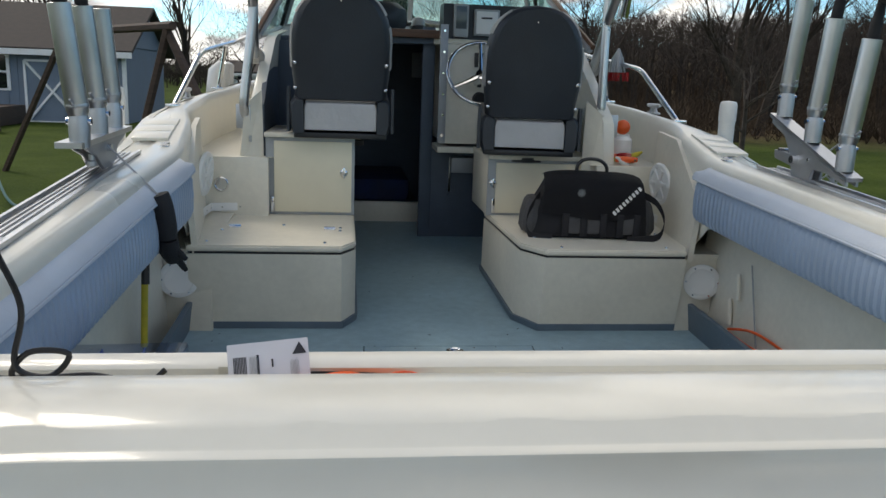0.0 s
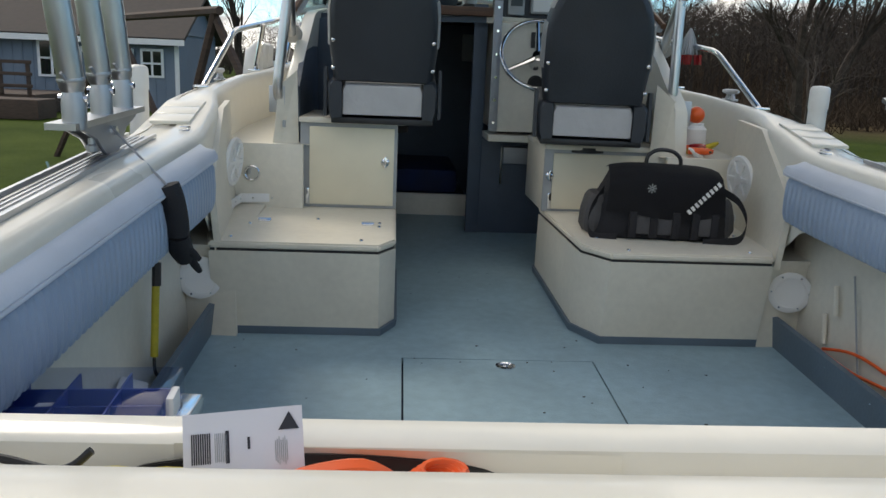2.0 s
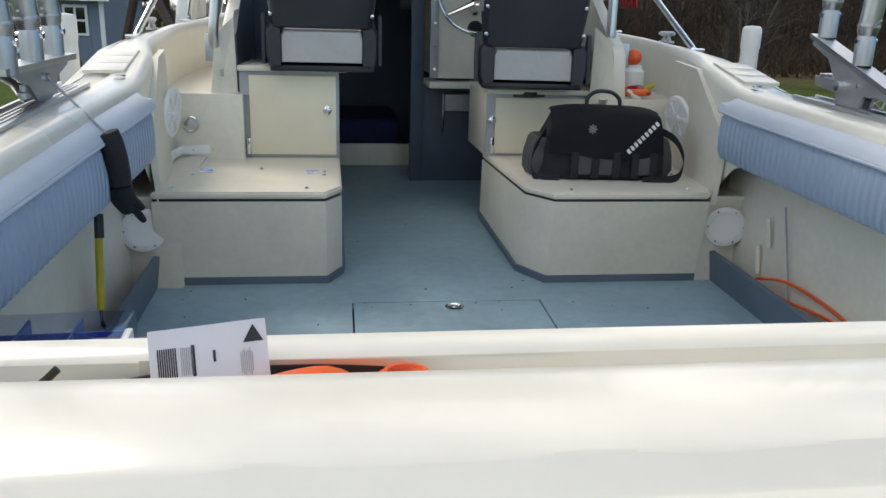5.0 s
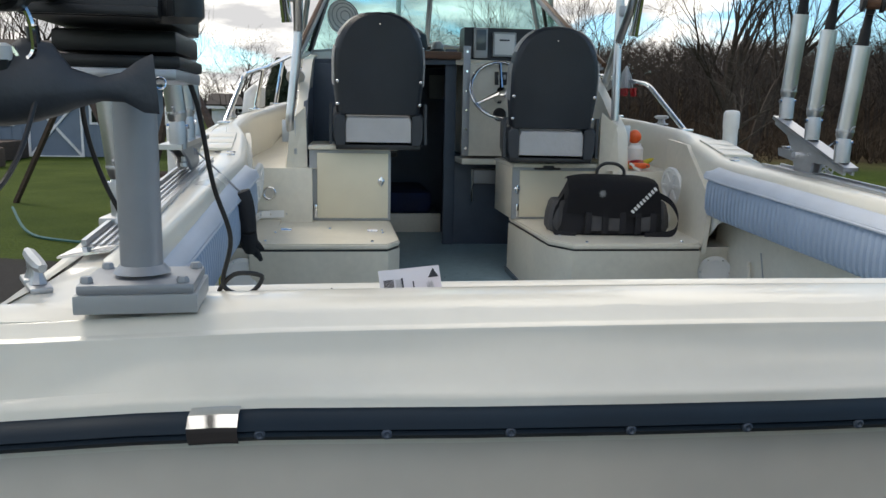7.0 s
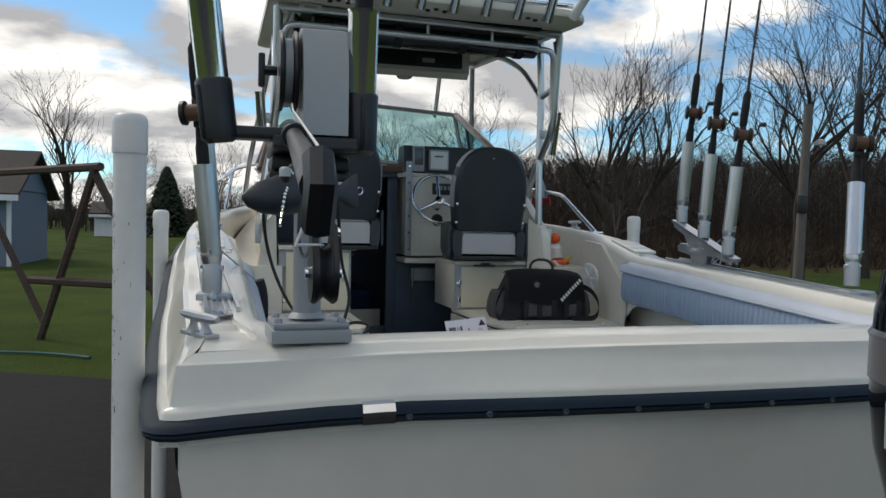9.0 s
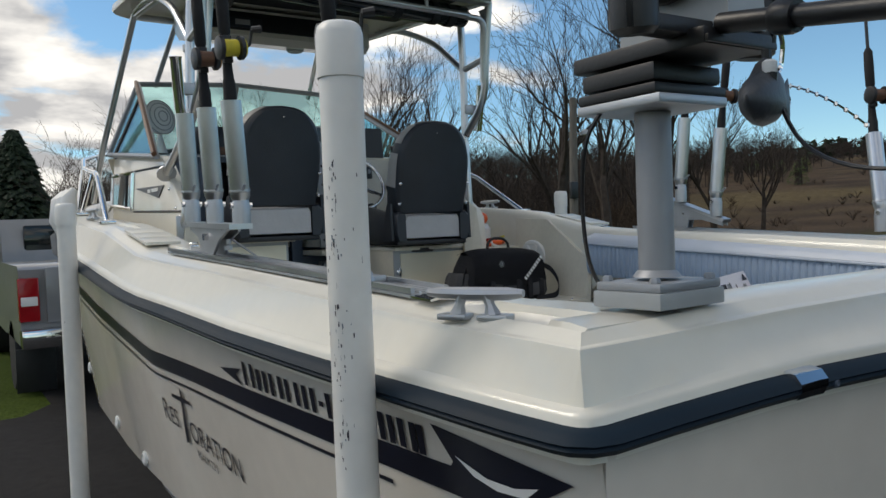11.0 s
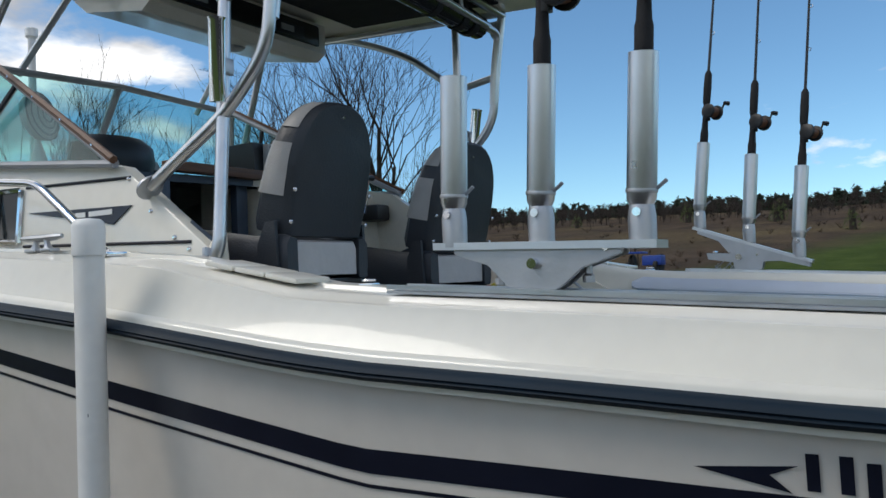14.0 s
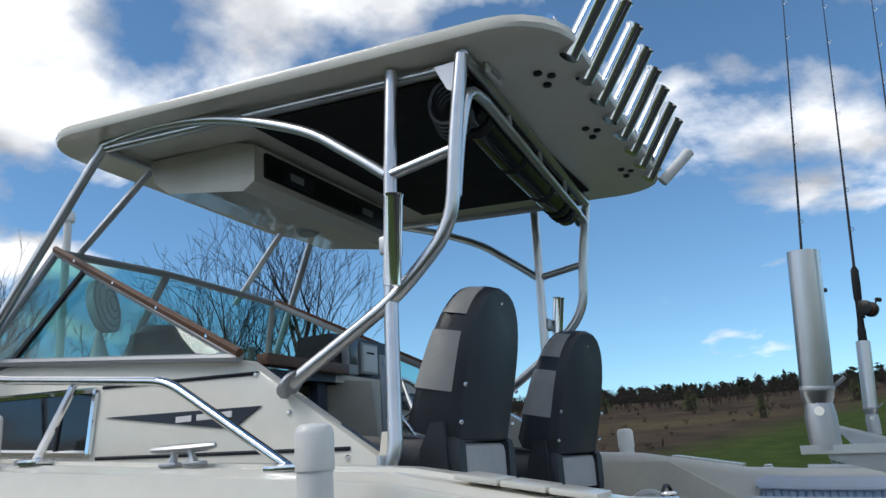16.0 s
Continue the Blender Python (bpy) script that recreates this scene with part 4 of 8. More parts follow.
# ---- pleated bolsters ----
def bolster(side, y0, y1):
    ob = thing("bolster", "padded pale blue vinyl bolster with vertical pleats along the gunwale", "bolster", (side * 0.9, (y0 + y1) / 2, 0.45), "side bolsters")
    n = int((y1 - y0) / 0.028)
    rings = []
    zt = lambda y: cap_z(y) - 0.045
    for k in range(n * 4 + 1):
        y = y0 + (y1 - y0) * k / (n * 4)
        pin = 0.0 if k % 4 else 0.006
        end = min(1.0, (y - y0) / 0.03, (y1 - y) / 0.03)
        e = math.sqrt(max(0.0, 1 - (1 - end) ** 2)) * 0.75 + 0.25
        zb, z1 = cap_z(y) - 0.215 , zt(y) - 0.02
        xf = 0.868 + pin
        sec = [(0.99, zb + 0.01), (0.91, zb), (xf + 0.010, zb + 0.008 + pin), (xf + 0.002, zb + 0.03), (xf, (zb + z1) / 2), (xf + 0.003, z1 - 0.02), (xf + 0.012, z1)]
        cxm, czm = 0.93, (zb + z1) / 2
        rings.append([Vector((side * (cxm + (a - cxm) * e), y, czm + (b - czm) * e)) for a, b in sec] + [Vector((side * (0.99), y, z1 - 0.01))])
    part("pleated_face", ring_loft(rings), BOLSTER, ob, "pale blue pleated vinyl face")
    rings = []
    for k in range(41):
        y = y0 + (y1 - y0) * k / 40
        end = min(1.0, (y - y0) / 0.04, (y1 - y) / 0.04)
        e = math.sqrt(max(0.0, 1 - (1 - end) ** 2)) * 0.6 + 0.4
        z1 = zt(y)
        sec = [(0.99, z1 - 0.02), (0.875, z1 - 0.022), (0.866, z1 - 0.012), (0.875, z1 + 0.006), (0.905, z1 + 0.028 * e), (0.95, z1 + 0.03 * e), (0.99, z1 + 0.01)]
        rings.append([Vector((side * a, y, b)) for a, b in sec])
    top = part("top_roll", ring_loft(rings), BOLTOP, ob, "paler rolled top edge")
    part("piping", tube([(side * 0.868, y0 + 0.01 + (y1 - y0 - 0.02) * k / 20, zt(y0 + (y1 - y0) * k / 20) - 0.018) for k in range(21)], 0.005, 6), BOLTOP, top)


bolster(1, 0.50, 2.17)
bolster(-1, 0.50, 2.10)


# ---- helm chairs ----
def helm_chair(label, cx, cy, zseat, yaw, h=0.458):
    ob = thing("helm_chair", label, "boat seat", (cx, cy + 0.2, zseat - 0.05), "helm chairs")
    M = Matrix.Translation((cx, cy, zseat)) @ Matrix.Rotation(radians(yaw), 4, "Z")

    def outline(w, h, inset=0.0, n=14):
        pts = [(-w * 0.93 + inset, inset), (-w + inset, h * 0.30), (-w + inset, h * 0.50)]
        for k in range(n + 1):
            a = math.pi - math.pi * k / n
            pts.append(((w - inset) * math.copysign(abs(math.cos(a)) ** 0.80, math.cos(a)), h * 0.50 + (h * 0.50 - inset) * abs(math.sin(a)) ** 0.92))
        return pts + [(w - inset, h * 0.50), (w - inset, h * 0.30), (w * 0.93 - inset, inset)]

    tilt = Matrix.Translation((0, 0, 0.115)) @ Matrix.Rotation(radians(12), 4, "X")
    w = 0.203

    def slim(bm):
        # the back flares out to its front and thins towards its rounded top
        for v in bm.verts:
            v.co.x *= 0.93 + 1.4 * min(0.1, max(0.0, v.co.y))
            if v.co.y > 0:
                v.co.y *= 1.18 - 0.62 * max(0.0, v.co.z / h)
        return bm

    def ringat(y, ww, hh, z0):
        return [Vector((a, y, b + z0)) for a, b in outline(ww, hh)]
    # padded back: hard rear shell, cushioned front with lighter side panels
    bm = ring_loft([ringat(-0.012, w * 0.90, h * 0.955, 0.012), ringat(0.0, w * 0.985, h * 0.99, 0.004), ringat(0.03, w, h, 0), ringat(0.07, w * 0.97, h * 0.985, 0.004)])
    back = part("backrest", turn(slim(bm), M @ tilt), SEATD, ob, "dark navy vinyl backrest shell")
    bm = ring_loft([ringat(0.072, w * 0.95, h * 0.975, 0.006), ringat(0.105, w * 0.93, h * 0.955, 0.012), ringat(0.135, w * 0.84, h * 0.90, 0.04), ringat(0.15, w * 0.70, h * 0.80, 0.07)])
    part("back_cushion", turn(slim(bm), M @ tilt), SEATD, back)
    # light grey wedges on both edges and over the top corner
    for s in (-1, 1):
        for za, zb in ((0.13, 0.295), (0.345, 0.435)):
            rings = []
            for k in range(7):
                z = za + (zb - za) * k / 6
                ww = w if z < h * 0.50 else w * max(0.05, 1 - (min(1, (z - h * 0.50) / (h * 0.50)) ** 1.087) ** 2) ** 0.40
                rings.append([Vector((s * (ww + 0.0015), 0.018, z)), Vector((s * (ww + 0.003), 0.045, z)), Vector((s * (ww - 0.009), 0.10, z)), Vector((s * (ww - 0.029), 0.138, z)), Vector((s * (ww - 0.06), 0.152, z)), Vector((s * (ww - 0.06), 0.11, z)), Vector((s * (ww - 0.02), 0.04, z))])
            part("side_panel", turn(slim(ring_loft(rings)), M @ tilt), SEATG, back, "mid-grey vinyl side panel")
    for s in (-1, 1):
        for z in (0.055, 0.155):
            part("bolt", turn(lathe([(0.008, 0), (0.007, 0.004), (0.003, 0.007)], 10, "y"), M @ tilt @ Matrix.Translation((s * (w - 0.022), -0.013, z)) @ Matrix.Rotation(radians(180), 4, "Z")), CHROME, back)
    part("bolt", turn(lathe([(0.005, 0), (0.003, 0.005)], 8, "y"), M @ tilt @ Matrix.Translation((0, -0.013, 0.40)) @ Matrix.Rotation(radians(180), 4, "Z")), CHROME, back)
    # seat cushion: dark sides, light centre that shows below the back
    rings = []
    for y, ww, z0, z1 in ((-0.01, 0.145, 0.0, 0.105), (0.0, 0.15, -0.002, 0.112), (0.10, 0.155, -0.005, 0.115), (0.40, 0.15, 0.0, 0.13), (0.44, 0.14, 0.015, 0.12)):
        rings.append([Vector((a, y, b)) for a, b in ((-ww, z0), (ww, z0), (ww, z1 - 0.02), (ww - 0.01, z1), (-ww + 0.01, z1), (-ww, z1 - 0.02))])
    seat = part("seat", turn(ring_loft(rings), M), SEATL, ob, "light grey vinyl seat cushion")
    for s in (-1, 1):
        rings = []
        for y, x1, z1 in ((-0.02, 0.195, 0.12), (0.0, 0.203, 0.13), (0.12, 0.205, 0.13), (0.40, 0.205, 0.17), (0.47, 0.19, 0.15), (0.495, 0.172, 0.11)):
            rings.append([Vector((s * a, y, b)) for a, b in ((0.148, -0.012), (x1 - 0.01, -0.015), (x1, 0.02), (x1, z1 - 0.02), (x1 - 0.015, z1), (0.150, z1 - 0.006))])
        part("seat_side", turn(ring_loft(rings), M), SEATD, seat, "dark navy seat side")
    part("seat_pan", turn(box(-0.19, 0.19, 0.0, 0.42, -0.035, -0.012, 0.006), M), BLACK, ob)
    part("swivel", turn(lathe([(0.10, -0.075), (0.10, -0.055), (0.05, -0.05), (0.05, -0.035)], 20), M @ Matrix.Translation((0, 0.22, 0))), BLACK, ob)
    for s in (-1, 1):
        part("back_bracket", turn(prism([(0.0, -0.01), (0.09, -0.01), (0.085, 0.10), (0.05, 0.17), (0.01, 0.17)], 0.012 * s, "x", 0.0), M @ Matrix.Translation((s * 0.206, 0, 0))), SEATD, ob)
    return ob


helm_chair("dark navy and grey helm chair on the port cabinet", -0.405, 2.745, 0.709, 0, 0.446)
helm_chair("dark navy and grey helm chair before the steering wheel", 0.383, 2.725, 0.66, -7)

# ---- helm console ----
console = thing("helm_console", "cream helm console with electronics on top", "console", (0.45, 3.5, 0.06))
part("body", ring_loft([[Vector((0.10, y, z)) for y, z in ((3.37, 0.62), (3.42, 1.10), (3.95, 1.16), (3.95, 0.62))], [Vector((0.725, y, z)) for y, z in ((3.37, 0.62), (3.42, 1.10), (3.95, 1.16), (3.95, 0.62))]]), LINER, console)
part("lower_panel", box(0.062, 0.72, 3.61, 3.65, 0.06, 0.60, 0.004), NAVY, console, "dark lower panel")
part("shelf", box(0.062, 0.70, 3.34, 3.62, 0.575, 0.605, 0.006), LINER, console)
drawer = part("drawer", box(0.16, 0.42, 3.53, 3.61, 0.455, 0.535, 0.006), GREYM, console, "grey metal pull-out tray")
part("handle", tube([(0.155, 3.60, 0.33), (0.152, 3.525, 0.36), (0.152, 3.525, 0.535)], 0.006, 6), CHROME, drawer)
pod = part("electronics_panel", ring_loft([[Vector((0.10, y, z)) for y, z in ((3.58, 1.10), (3.60, 1.31), (3.76, 1.31), (3.82, 1.12))], [Vector((0.60, y, z)) for y, z in ((3.58, 1.10), (3.60, 1.31), (3.76, 1.31), (3.82, 1.12))]]), BLACK, console, "black instrument pod")
u = part("display", box(0.15, 0.225, 3.555, 3.59, 1.145, 1.305, 0.006), GREYP, pod, "grey handheld chartplotter")
part("screen", box(0.160, 0.215, 3.551, 3.557, 1.185, 1.295, 0.002), SCREEN, u)
u = part("display", box(0.255, 0.385, 3.558, 3.592, 1.155, 1.285, 0.006), GREYP, pod, "grey instrument display")
part("screen", box(0.265, 0.375, 3.554, 3.56, 1.165, 1.275, 0.002), WHITEP, u)
part("name_bar", box(0.29, 0.345, 3.551, 3.5545, 1.238, 1.246, 0), INK, u)
swp = part("switch_panel", turn(box(-0.09, 0.09, -0.006, 0.004, -0.035, 0.035, 0.004), pose(0.33, 3.405, 1.03, -6)), BLACK, console, "black switch panel")
for k in range(6):
    part("switch", turn(box(-0.008, 0.008, -0.012, 0.0, -0.012, 0.012, 0.003), pose(0.265 + k * 0.026, 3.395, 1.035, -6)), GREYP, swp)
for x, z in ((0.27, 0.84), (0.40, 0.82), (0.54, 0.95)):
    part("gauge", shift(turn(lathe([(0.036, 0), (0.036, 0.006), (0.030, 0.008), (0.028, 0.004), (0, 0.004)], 20, "y"), Matrix.Rotation(radians(180), 4, "Z")), (x, 3.395, z)), BLACK, console)
# throttle
thr = part("throttle", box(0.60, 0.70, 3.30, 3.44, 0.96, 1.04, 0.02), BLACK, console, "chrome-topped throttle control")
part("throttle_lever", tube([(0.60, 3.38, 1.0), (0.595, 3.36, 1.10), (0.58, 3.34, 1.16)], 0.010, 8), CHROME, thr)
part("throttle_grip", tube([(0.52, 3.34, 1.165), (0.62, 3.34, 1.165)], 0.014, 8), BLACK, thr)
# steering wheel
wheel = thing("steering_wheel", "polished steel steering wheel on the helm console", "steering wheel", (0.26, 3.30, 0.966))
WM = pose(0.262, 3.30, 0.966, 62, 0, 0)
part("rim", turn(tube([(0.165 * math.cos(2 * math.pi * k / 40), 0.165 * math.sin(2 * math.pi * k / 40), 0) for k in range(41)], 0.0095, 10, False), WM), CHROME, wheel)
for k in range(3):
    a = radians(90 + 120 * k)
    part("spoke", turn(tube([(0.02 * math.cos(a), 0.02 * math.sin(a), -0.02), (0.09 * math.cos(a), 0.09 * math.sin(a), -0.012), (0.163 * math.cos(a), 0.163 * math.sin(a), 0)], [0.014, 0.010, 0.008], 8), WM), CHROME, wheel)
part("hub", turn(lathe([(0.03, -0.09), (0.03, -0.03), (0.026, -0.008), (0, -0.004)], 16), WM), CHROME, wheel)
# dash-top things seen through the windshield on the port side
fan = thing("dash_fan", "pale grey caged fan on the port dash", "fan", (-0.56, 4.1, 1.18))
FM = pose(-0.56, 4.12, 1.40, 80, 0, 25)
for r in (0.03, 0.055, 0.08, 0.10):
    part("cage_ring", turn(tube([(r * math.cos(k * math.pi / 12), r * math.sin(k * math.pi / 12), 0.03 * (1 - (r / 0.11) ** 2)) for k in range(25)], 0.003, 5, False), FM), GREYP, fan)
part("fan_housing", turn(lathe([(0.04, -0.05), (0.095, -0.03), (0.102, 0.0), (0.02, 0.012)], 20), FM), WHITEP, fan)
part("fan_stand", tube([(-0.56, 4.14, 1.19), (-0.56, 4.15, 1.30), (-0.56, 4.14, 1.39)], [0.04, 0.012, 0.012], 10), WHITEP, fan)
dbag = ring_loft([[Vector((-0.25 + 0.2 * s * math.cos(a), 4.1 + 0.12 * s * math.sin(a), z)) for a in (2 * math.pi * k / 14 for k in range(14))] for s, z in ((0.9, 1.185), (1.0, 1.24), (0.95, 1.31), (0.7, 1.345), (0.3, 1.35))])
tagged(part("dash_cover", dbag, SEATD), "dark folded cover on the port dash", "cover")
comp = thing("compass", "small dash compass in a clear dome", "compass", (0.02, 4.2, 1.24))
part("base", shift(lathe([(0.05, 0), (0.048, 0.02), (0.04, 0.025)], 20), (0.02, 4.2, 1.21)), BLACK, comp)
part("dome", shift(lathe([(0.04, 0.02), (0.038, 0.045), (0.028, 0.065), (0, 0.075)], 20), (0.02, 4.2, 1.21)), GREYP, comp)

# ---- tower and hardtop ----
tower = thing("hardtop", "white hardtop on a bent aluminium tube tower", "hardtop", (0, 3.2, 0.75))
TZ = lambda y: 1.848 + 0.068 * (y - 2.4)
def rounded_rect(x, y0, y1, r, n=6):
    pts = []
    for cx, cy, a0 in ((x - r, y1 - r, 0), (-x + r, y1 - r, 90), (-x + r, y0 + r, 180), (x - r, y0 + r, 270)):
        for k in range(n + 1):
            a = radians(a0 + 90 * k / n)
            pts.append((cx + r * math.cos(a), cy + r * math.sin(a)))
    return pts
top_rings = []
for inset, dz in ((0.03, 0.0), (0.005, 0.008), (0.0, 0.02), (0.004, 0.042), (0.03, 0.056), (0.10, 0.066), (0.30, 0.078)):
    top_rings.append([Vector((a, b + 0.036 * a, TZ(b) + dz)) for a, b in rounded_rect(0.80 - inset, 2.30 + inset, 4.30 - inset, 0.20 - inset * 0.5)])
part("top_panel", ring_loft(top_rings), GEL, tower, "white fibreglass roof with rounded corners")
part("canvas_pocket", slab([(-0.62, 2.62, TZ(2.62) - 0.006), (0.62, 2.62, TZ(2.62) - 0.006), (0.62, 3.42, TZ(3.42) - 0.006), (-0.62, 3.42, TZ(3.42) - 0.006)], 0.008), CANVAS, tower, "black canvas storage net")
PT = 0.0195
for s in (-1, 1):
    dy = 0.11 if s > 0 else 0.0
    P = lambda x, y, z: Vector((s * (x if s < 0 else min(x, 0.745 if z < 1.9 and y < 3 else 9)), y + dy, z))
    part("aft_leg", tube(round_path([P(0.80, 2.845, 0.74), P(0.80, 2.80, 0.80), P(0.760, 2.818, 1.15), P(0.745, 2.81, 1.55), P(0.728, 2.80, TZ(2.8) - 0.01)], 0.05), PT, 12), ALU, tower)
    part("raked_leg", tube(round_path([P(0.752, 2.565, TZ(2.56) - 0.02), P(0.752, 2.60, 1.62), P(0.752, 2.63, 1.36), P(0.757, 2.80, 1.20), P(0.79, 3.12, 1.005)], 0.09), PT, 12), ALU, tower)
    part("inner_bend", tube(round_path([P(0.60, 2.565, TZ(2.56) - 0.10), P(0.715, 2.57, TZ(2.56) - 0.10), P(0.725, 2.60, 1.62), P(0.735, 2.62, 1.45)], 0.07), PT * 0.85, 10), ALU, tower)
    part("cross_bar", tube([P(0.748, 2.812, 1.545), P(0.752, 2.605, 1.575)], PT * 0.8, 10), ALU, tower)
    arch = smooth_path([P(0.70, 4.02, 1.945), P(0.71, 3.75, 1.945), P(0.72, 3.45, 1.895), P(0.735, 3.12, 1.765), P(0.742, 2.95, 1.65), P(0.746, 2.82, 1.548)], 5)
    part("arch", tube(arch, PT * 0.85, 10), ALU, tower)
    part("front_leg", tube([P(0.70, 4.01, TZ(4.0) - 0.015), P(0.83, 4.42, 1.22), P(0.86, 4.60, 0.93)], PT * 0.9, 10), ALU, tower)
    part("inner_strut", tube([P(0.47, 4.02, TZ(4.0) - 0.03), P(0.52, 4.36, 1.62)], PT * 0.75, 10), ALU, tower)
    part("strut", tube([P(0.705, 3.68, 1.935), P(0.69, 3.66, TZ(3.66) - 0.02)], PT * 0.8, 8), ALU, tower)
    part("roof_rail", tube([P(0.695, 2.56, TZ(2.56) - 0.022), P(0.695, 4.02, TZ(4.02) - 0.022)], PT * 0.8, 10), ALU, tower)
    ft = part("foot", box(*(sorted((s * 0.775, s * 0.835))), 2.822 + dy, 2.835 + dy, 0.70, 0.80, 0.004), ALUD, tower, "welded foot plate")
    part("foot_pad", shift(turn(lathe([(0.045, 0), (0.045, 0.008), (0.025, 0.012)], 14), Matrix.Rotation(radians(-50), 4, "X")), (s * 0.79, 3.12 + dy, 1.0)), ALUD, tower)
    # gusset plate with holes at the upper aft corner
    part("gusset", slab([P(0.752, 2.575, TZ(2.57) - 0.035), P(0.752, 2.65, TZ(2.57) - 0.035), P(0.752, 2.615, TZ(2.57) - 0.11), P(0.752, 2.585, TZ(2.57) - 0.13)], 0.006), ALUD, tower)
    # side rod holder clamped on the leg
    rh = part("rod_holder", turn(ring_loft([[Vector((r * math.cos(a), r * math.sin(a), z)) for a in (2 * math.pi * k / 14 for k in range(14))] for r, z in ((0.024, 0), (0.024, 0.23), (0.027, 0.24), (0.0225, 0.24), (0.0225, 0.02))]), aim((s * 0.805, 2.785 + dy, 1.22), (s * 0.825, 2.755 + dy, 1.48))), CHROME, tower, "polished tube rod holder clamped to the leg")
    part("clamp", box(*(sorted((s * 0.735, s * 0.80))), 2.785 + dy, 2.825 + dy, 1.31, 1.36, 0.008), ALUD, rh)
part("cross_tube", tube([(-0.752, 2.565, TZ(2.56) - 0.022), (0.752, 2.675, TZ(2.66) - 0.022)], PT, 12), ALU, tower)
part("cross_tube", tube([(-0.62, 2.565, TZ(2.56) - 0.10), (0.62, 2.675, TZ(2.66) - 0.10)], PT * 0.85, 12), ALU, tower)
part("cross_tube", tube([(-0.70, 4.02, TZ(4.02) - 0.02), (0.70, 4.02, TZ(4.02) - 0.02)], PT * 0.8, 12), ALU, tower)
for x in (-0.35, 0.0, 0.35):
    part("stay", tube([(x, 2.62 + 0.073 * x, TZ(2.6) - 0.022), (x, 2.62 + 0.073 * x, TZ(2.6) - 0.10)], 0.010, 8), ALU, tower)
ct = part("curtain_roll", tube([(-0.58, 2.64, 1.775), (-0.2, 2.67, 1.765), (0.25, 2.70, 1.765), (0.62, 2.73, 1.775)], 0.054, 14), DARKGLASS, tower, "rolled clear curtain in black straps")
for x in (-0.5, -0.15, 0.2, 0.42, 0.52):
    part("strap", tube([(x - 0.02, 2.682 + 0.07 * x, 1.768), (x + 0.02, 2.684 + 0.07 * x, 1.768)], 0.058, 14), CANVAS, ct)
coil = bmesh.new()
for k in range(5):
    add(coil, tube([(-0.66 + 0.01 * k, 2.66 + 0.055 * math.cos(a), 1.76 + 0.065 * math.sin(a) - 0.008 * k) for a in (2 * math.pi * j / 16 for j in range(17))], 0.009, 6, False))
part("cable_coil", coil, BLACK, tower, "black cable coil tied to the frame")
# name tag plate and studs under the overhang
tg = part("tag_plate", shift(box(-0.055, 0.055, -0.004, 0.004, -0.016, 0.016, 0.003), (-0.60, 2.535, TZ(2.53) - 0.02)), WHITEP, tower, "small pale plate with a worn print")
part("tag_bar", shift(box(-0.03, 0.03, -0.006, -0.003, -0.006, 0.006, 0), (-0.60, 2.535, TZ(2.53) - 0.02)), GREYP, tg)
for x in (-0.52, -0.05, 0.42):
    for dx, dy in ((0, 0), (0.035, -0.03), (0.085, 0.0)):
        part("stud", shift(lathe([(0.006, -0.016), (0.013, -0.012), (0.013, -0.006), (0.006, 0.0)], 10), (x + dx, 2.43 + dy, TZ(2.43) + 0.004)), BLACK, tower)
# rocket launchers on the aft edge
for k in range(8):
    x = -0.60 + 0.162 * k
    rl = part("rod_tube", turn(ring_loft([[Vector((r * math.cos(a), r * math.sin(a), z)) for a in (2 * math.pi * j / 14 for j in range(14))] for r, z in ((0.027, 0), (0.027, 0.262), (0.030, 0.27), (0.0245, 0.27), (0.0245, 0.02))]), aim((x, 2.335 + 0.036 * x, TZ(2.33) - 0.02), (x + 0.02, 2.18 + 0.036 * x, TZ(2.33) + 0.23))), CHROME, tower, "polished rod tube on the roof edge")
part("tube_rail", tube([(-0.70, 2.325, TZ(2.3) + 0.06), (0.66, 2.325, TZ(2.3) + 0.06)], 0.012, 10), CHROME, tower)
part("end_tube", tube([(0.66, 2.32, TZ(2.3) + 0.0), (0.70, 2.20, TZ(2.3) + 0.12)], 0.0225, 14), WHITEP, tower, "white capped tube")
# overhead electronics box
rb = part("overhead_box", ring_loft([[Vector((x, y, z)) for y, z in ((3.50, 1.90), (3.50, 1.765), (3.55, 1.735), (3.90, 1.80), (3.98, 1.86), (4.0, 1.95), (3.60, 1.93))] for x in (-0.49, 0.49)]), GEL, tower, "white overhead electronics box with dark opening")
part("box_opening", box(-0.44, 0.44, 3.490, 3.502, 1.79, 1.885, 0.01), BLACK, rb)
for x in (-0.25, 0.24):
    part("radio", box(x - 0.09, x + 0.09, 3.482, 3.495, 1.80, 1.855, 0.004), SEATD, rb)
    part("radio_face", box(x - 0.06, x + 0.02, 3.478, 3.484, 1.815, 1.842, 0.002), GREYP, rb)
part("dome_light", shift(lathe([(0.0, -0.014), (0.04, -0.012), (0.052, 0.0), (0.052, 0.012)], 20), (0.12, 3.72, 1.762)), GREYP, rb, "round dome light")
# antenna mast ahead of the windshield
mast = thing("antenna_mast", "white stub mast with a cap ahead of the windshield", "antenna", (-0.18, 4.9, 1.15))
part("mast", tube([(-0.18, 4.85, 1.1), (-0.18, 4.85, 1.95)], 0.018, 10), WHITEP, mast)
part("mast_cap", shift(lathe([(0.02, 0), (0.03, 0.01), (0.03, 0.05), (0.0, 0.06)], 12), (-0.18, 4.85, 1.95)), WHITEP, mast)


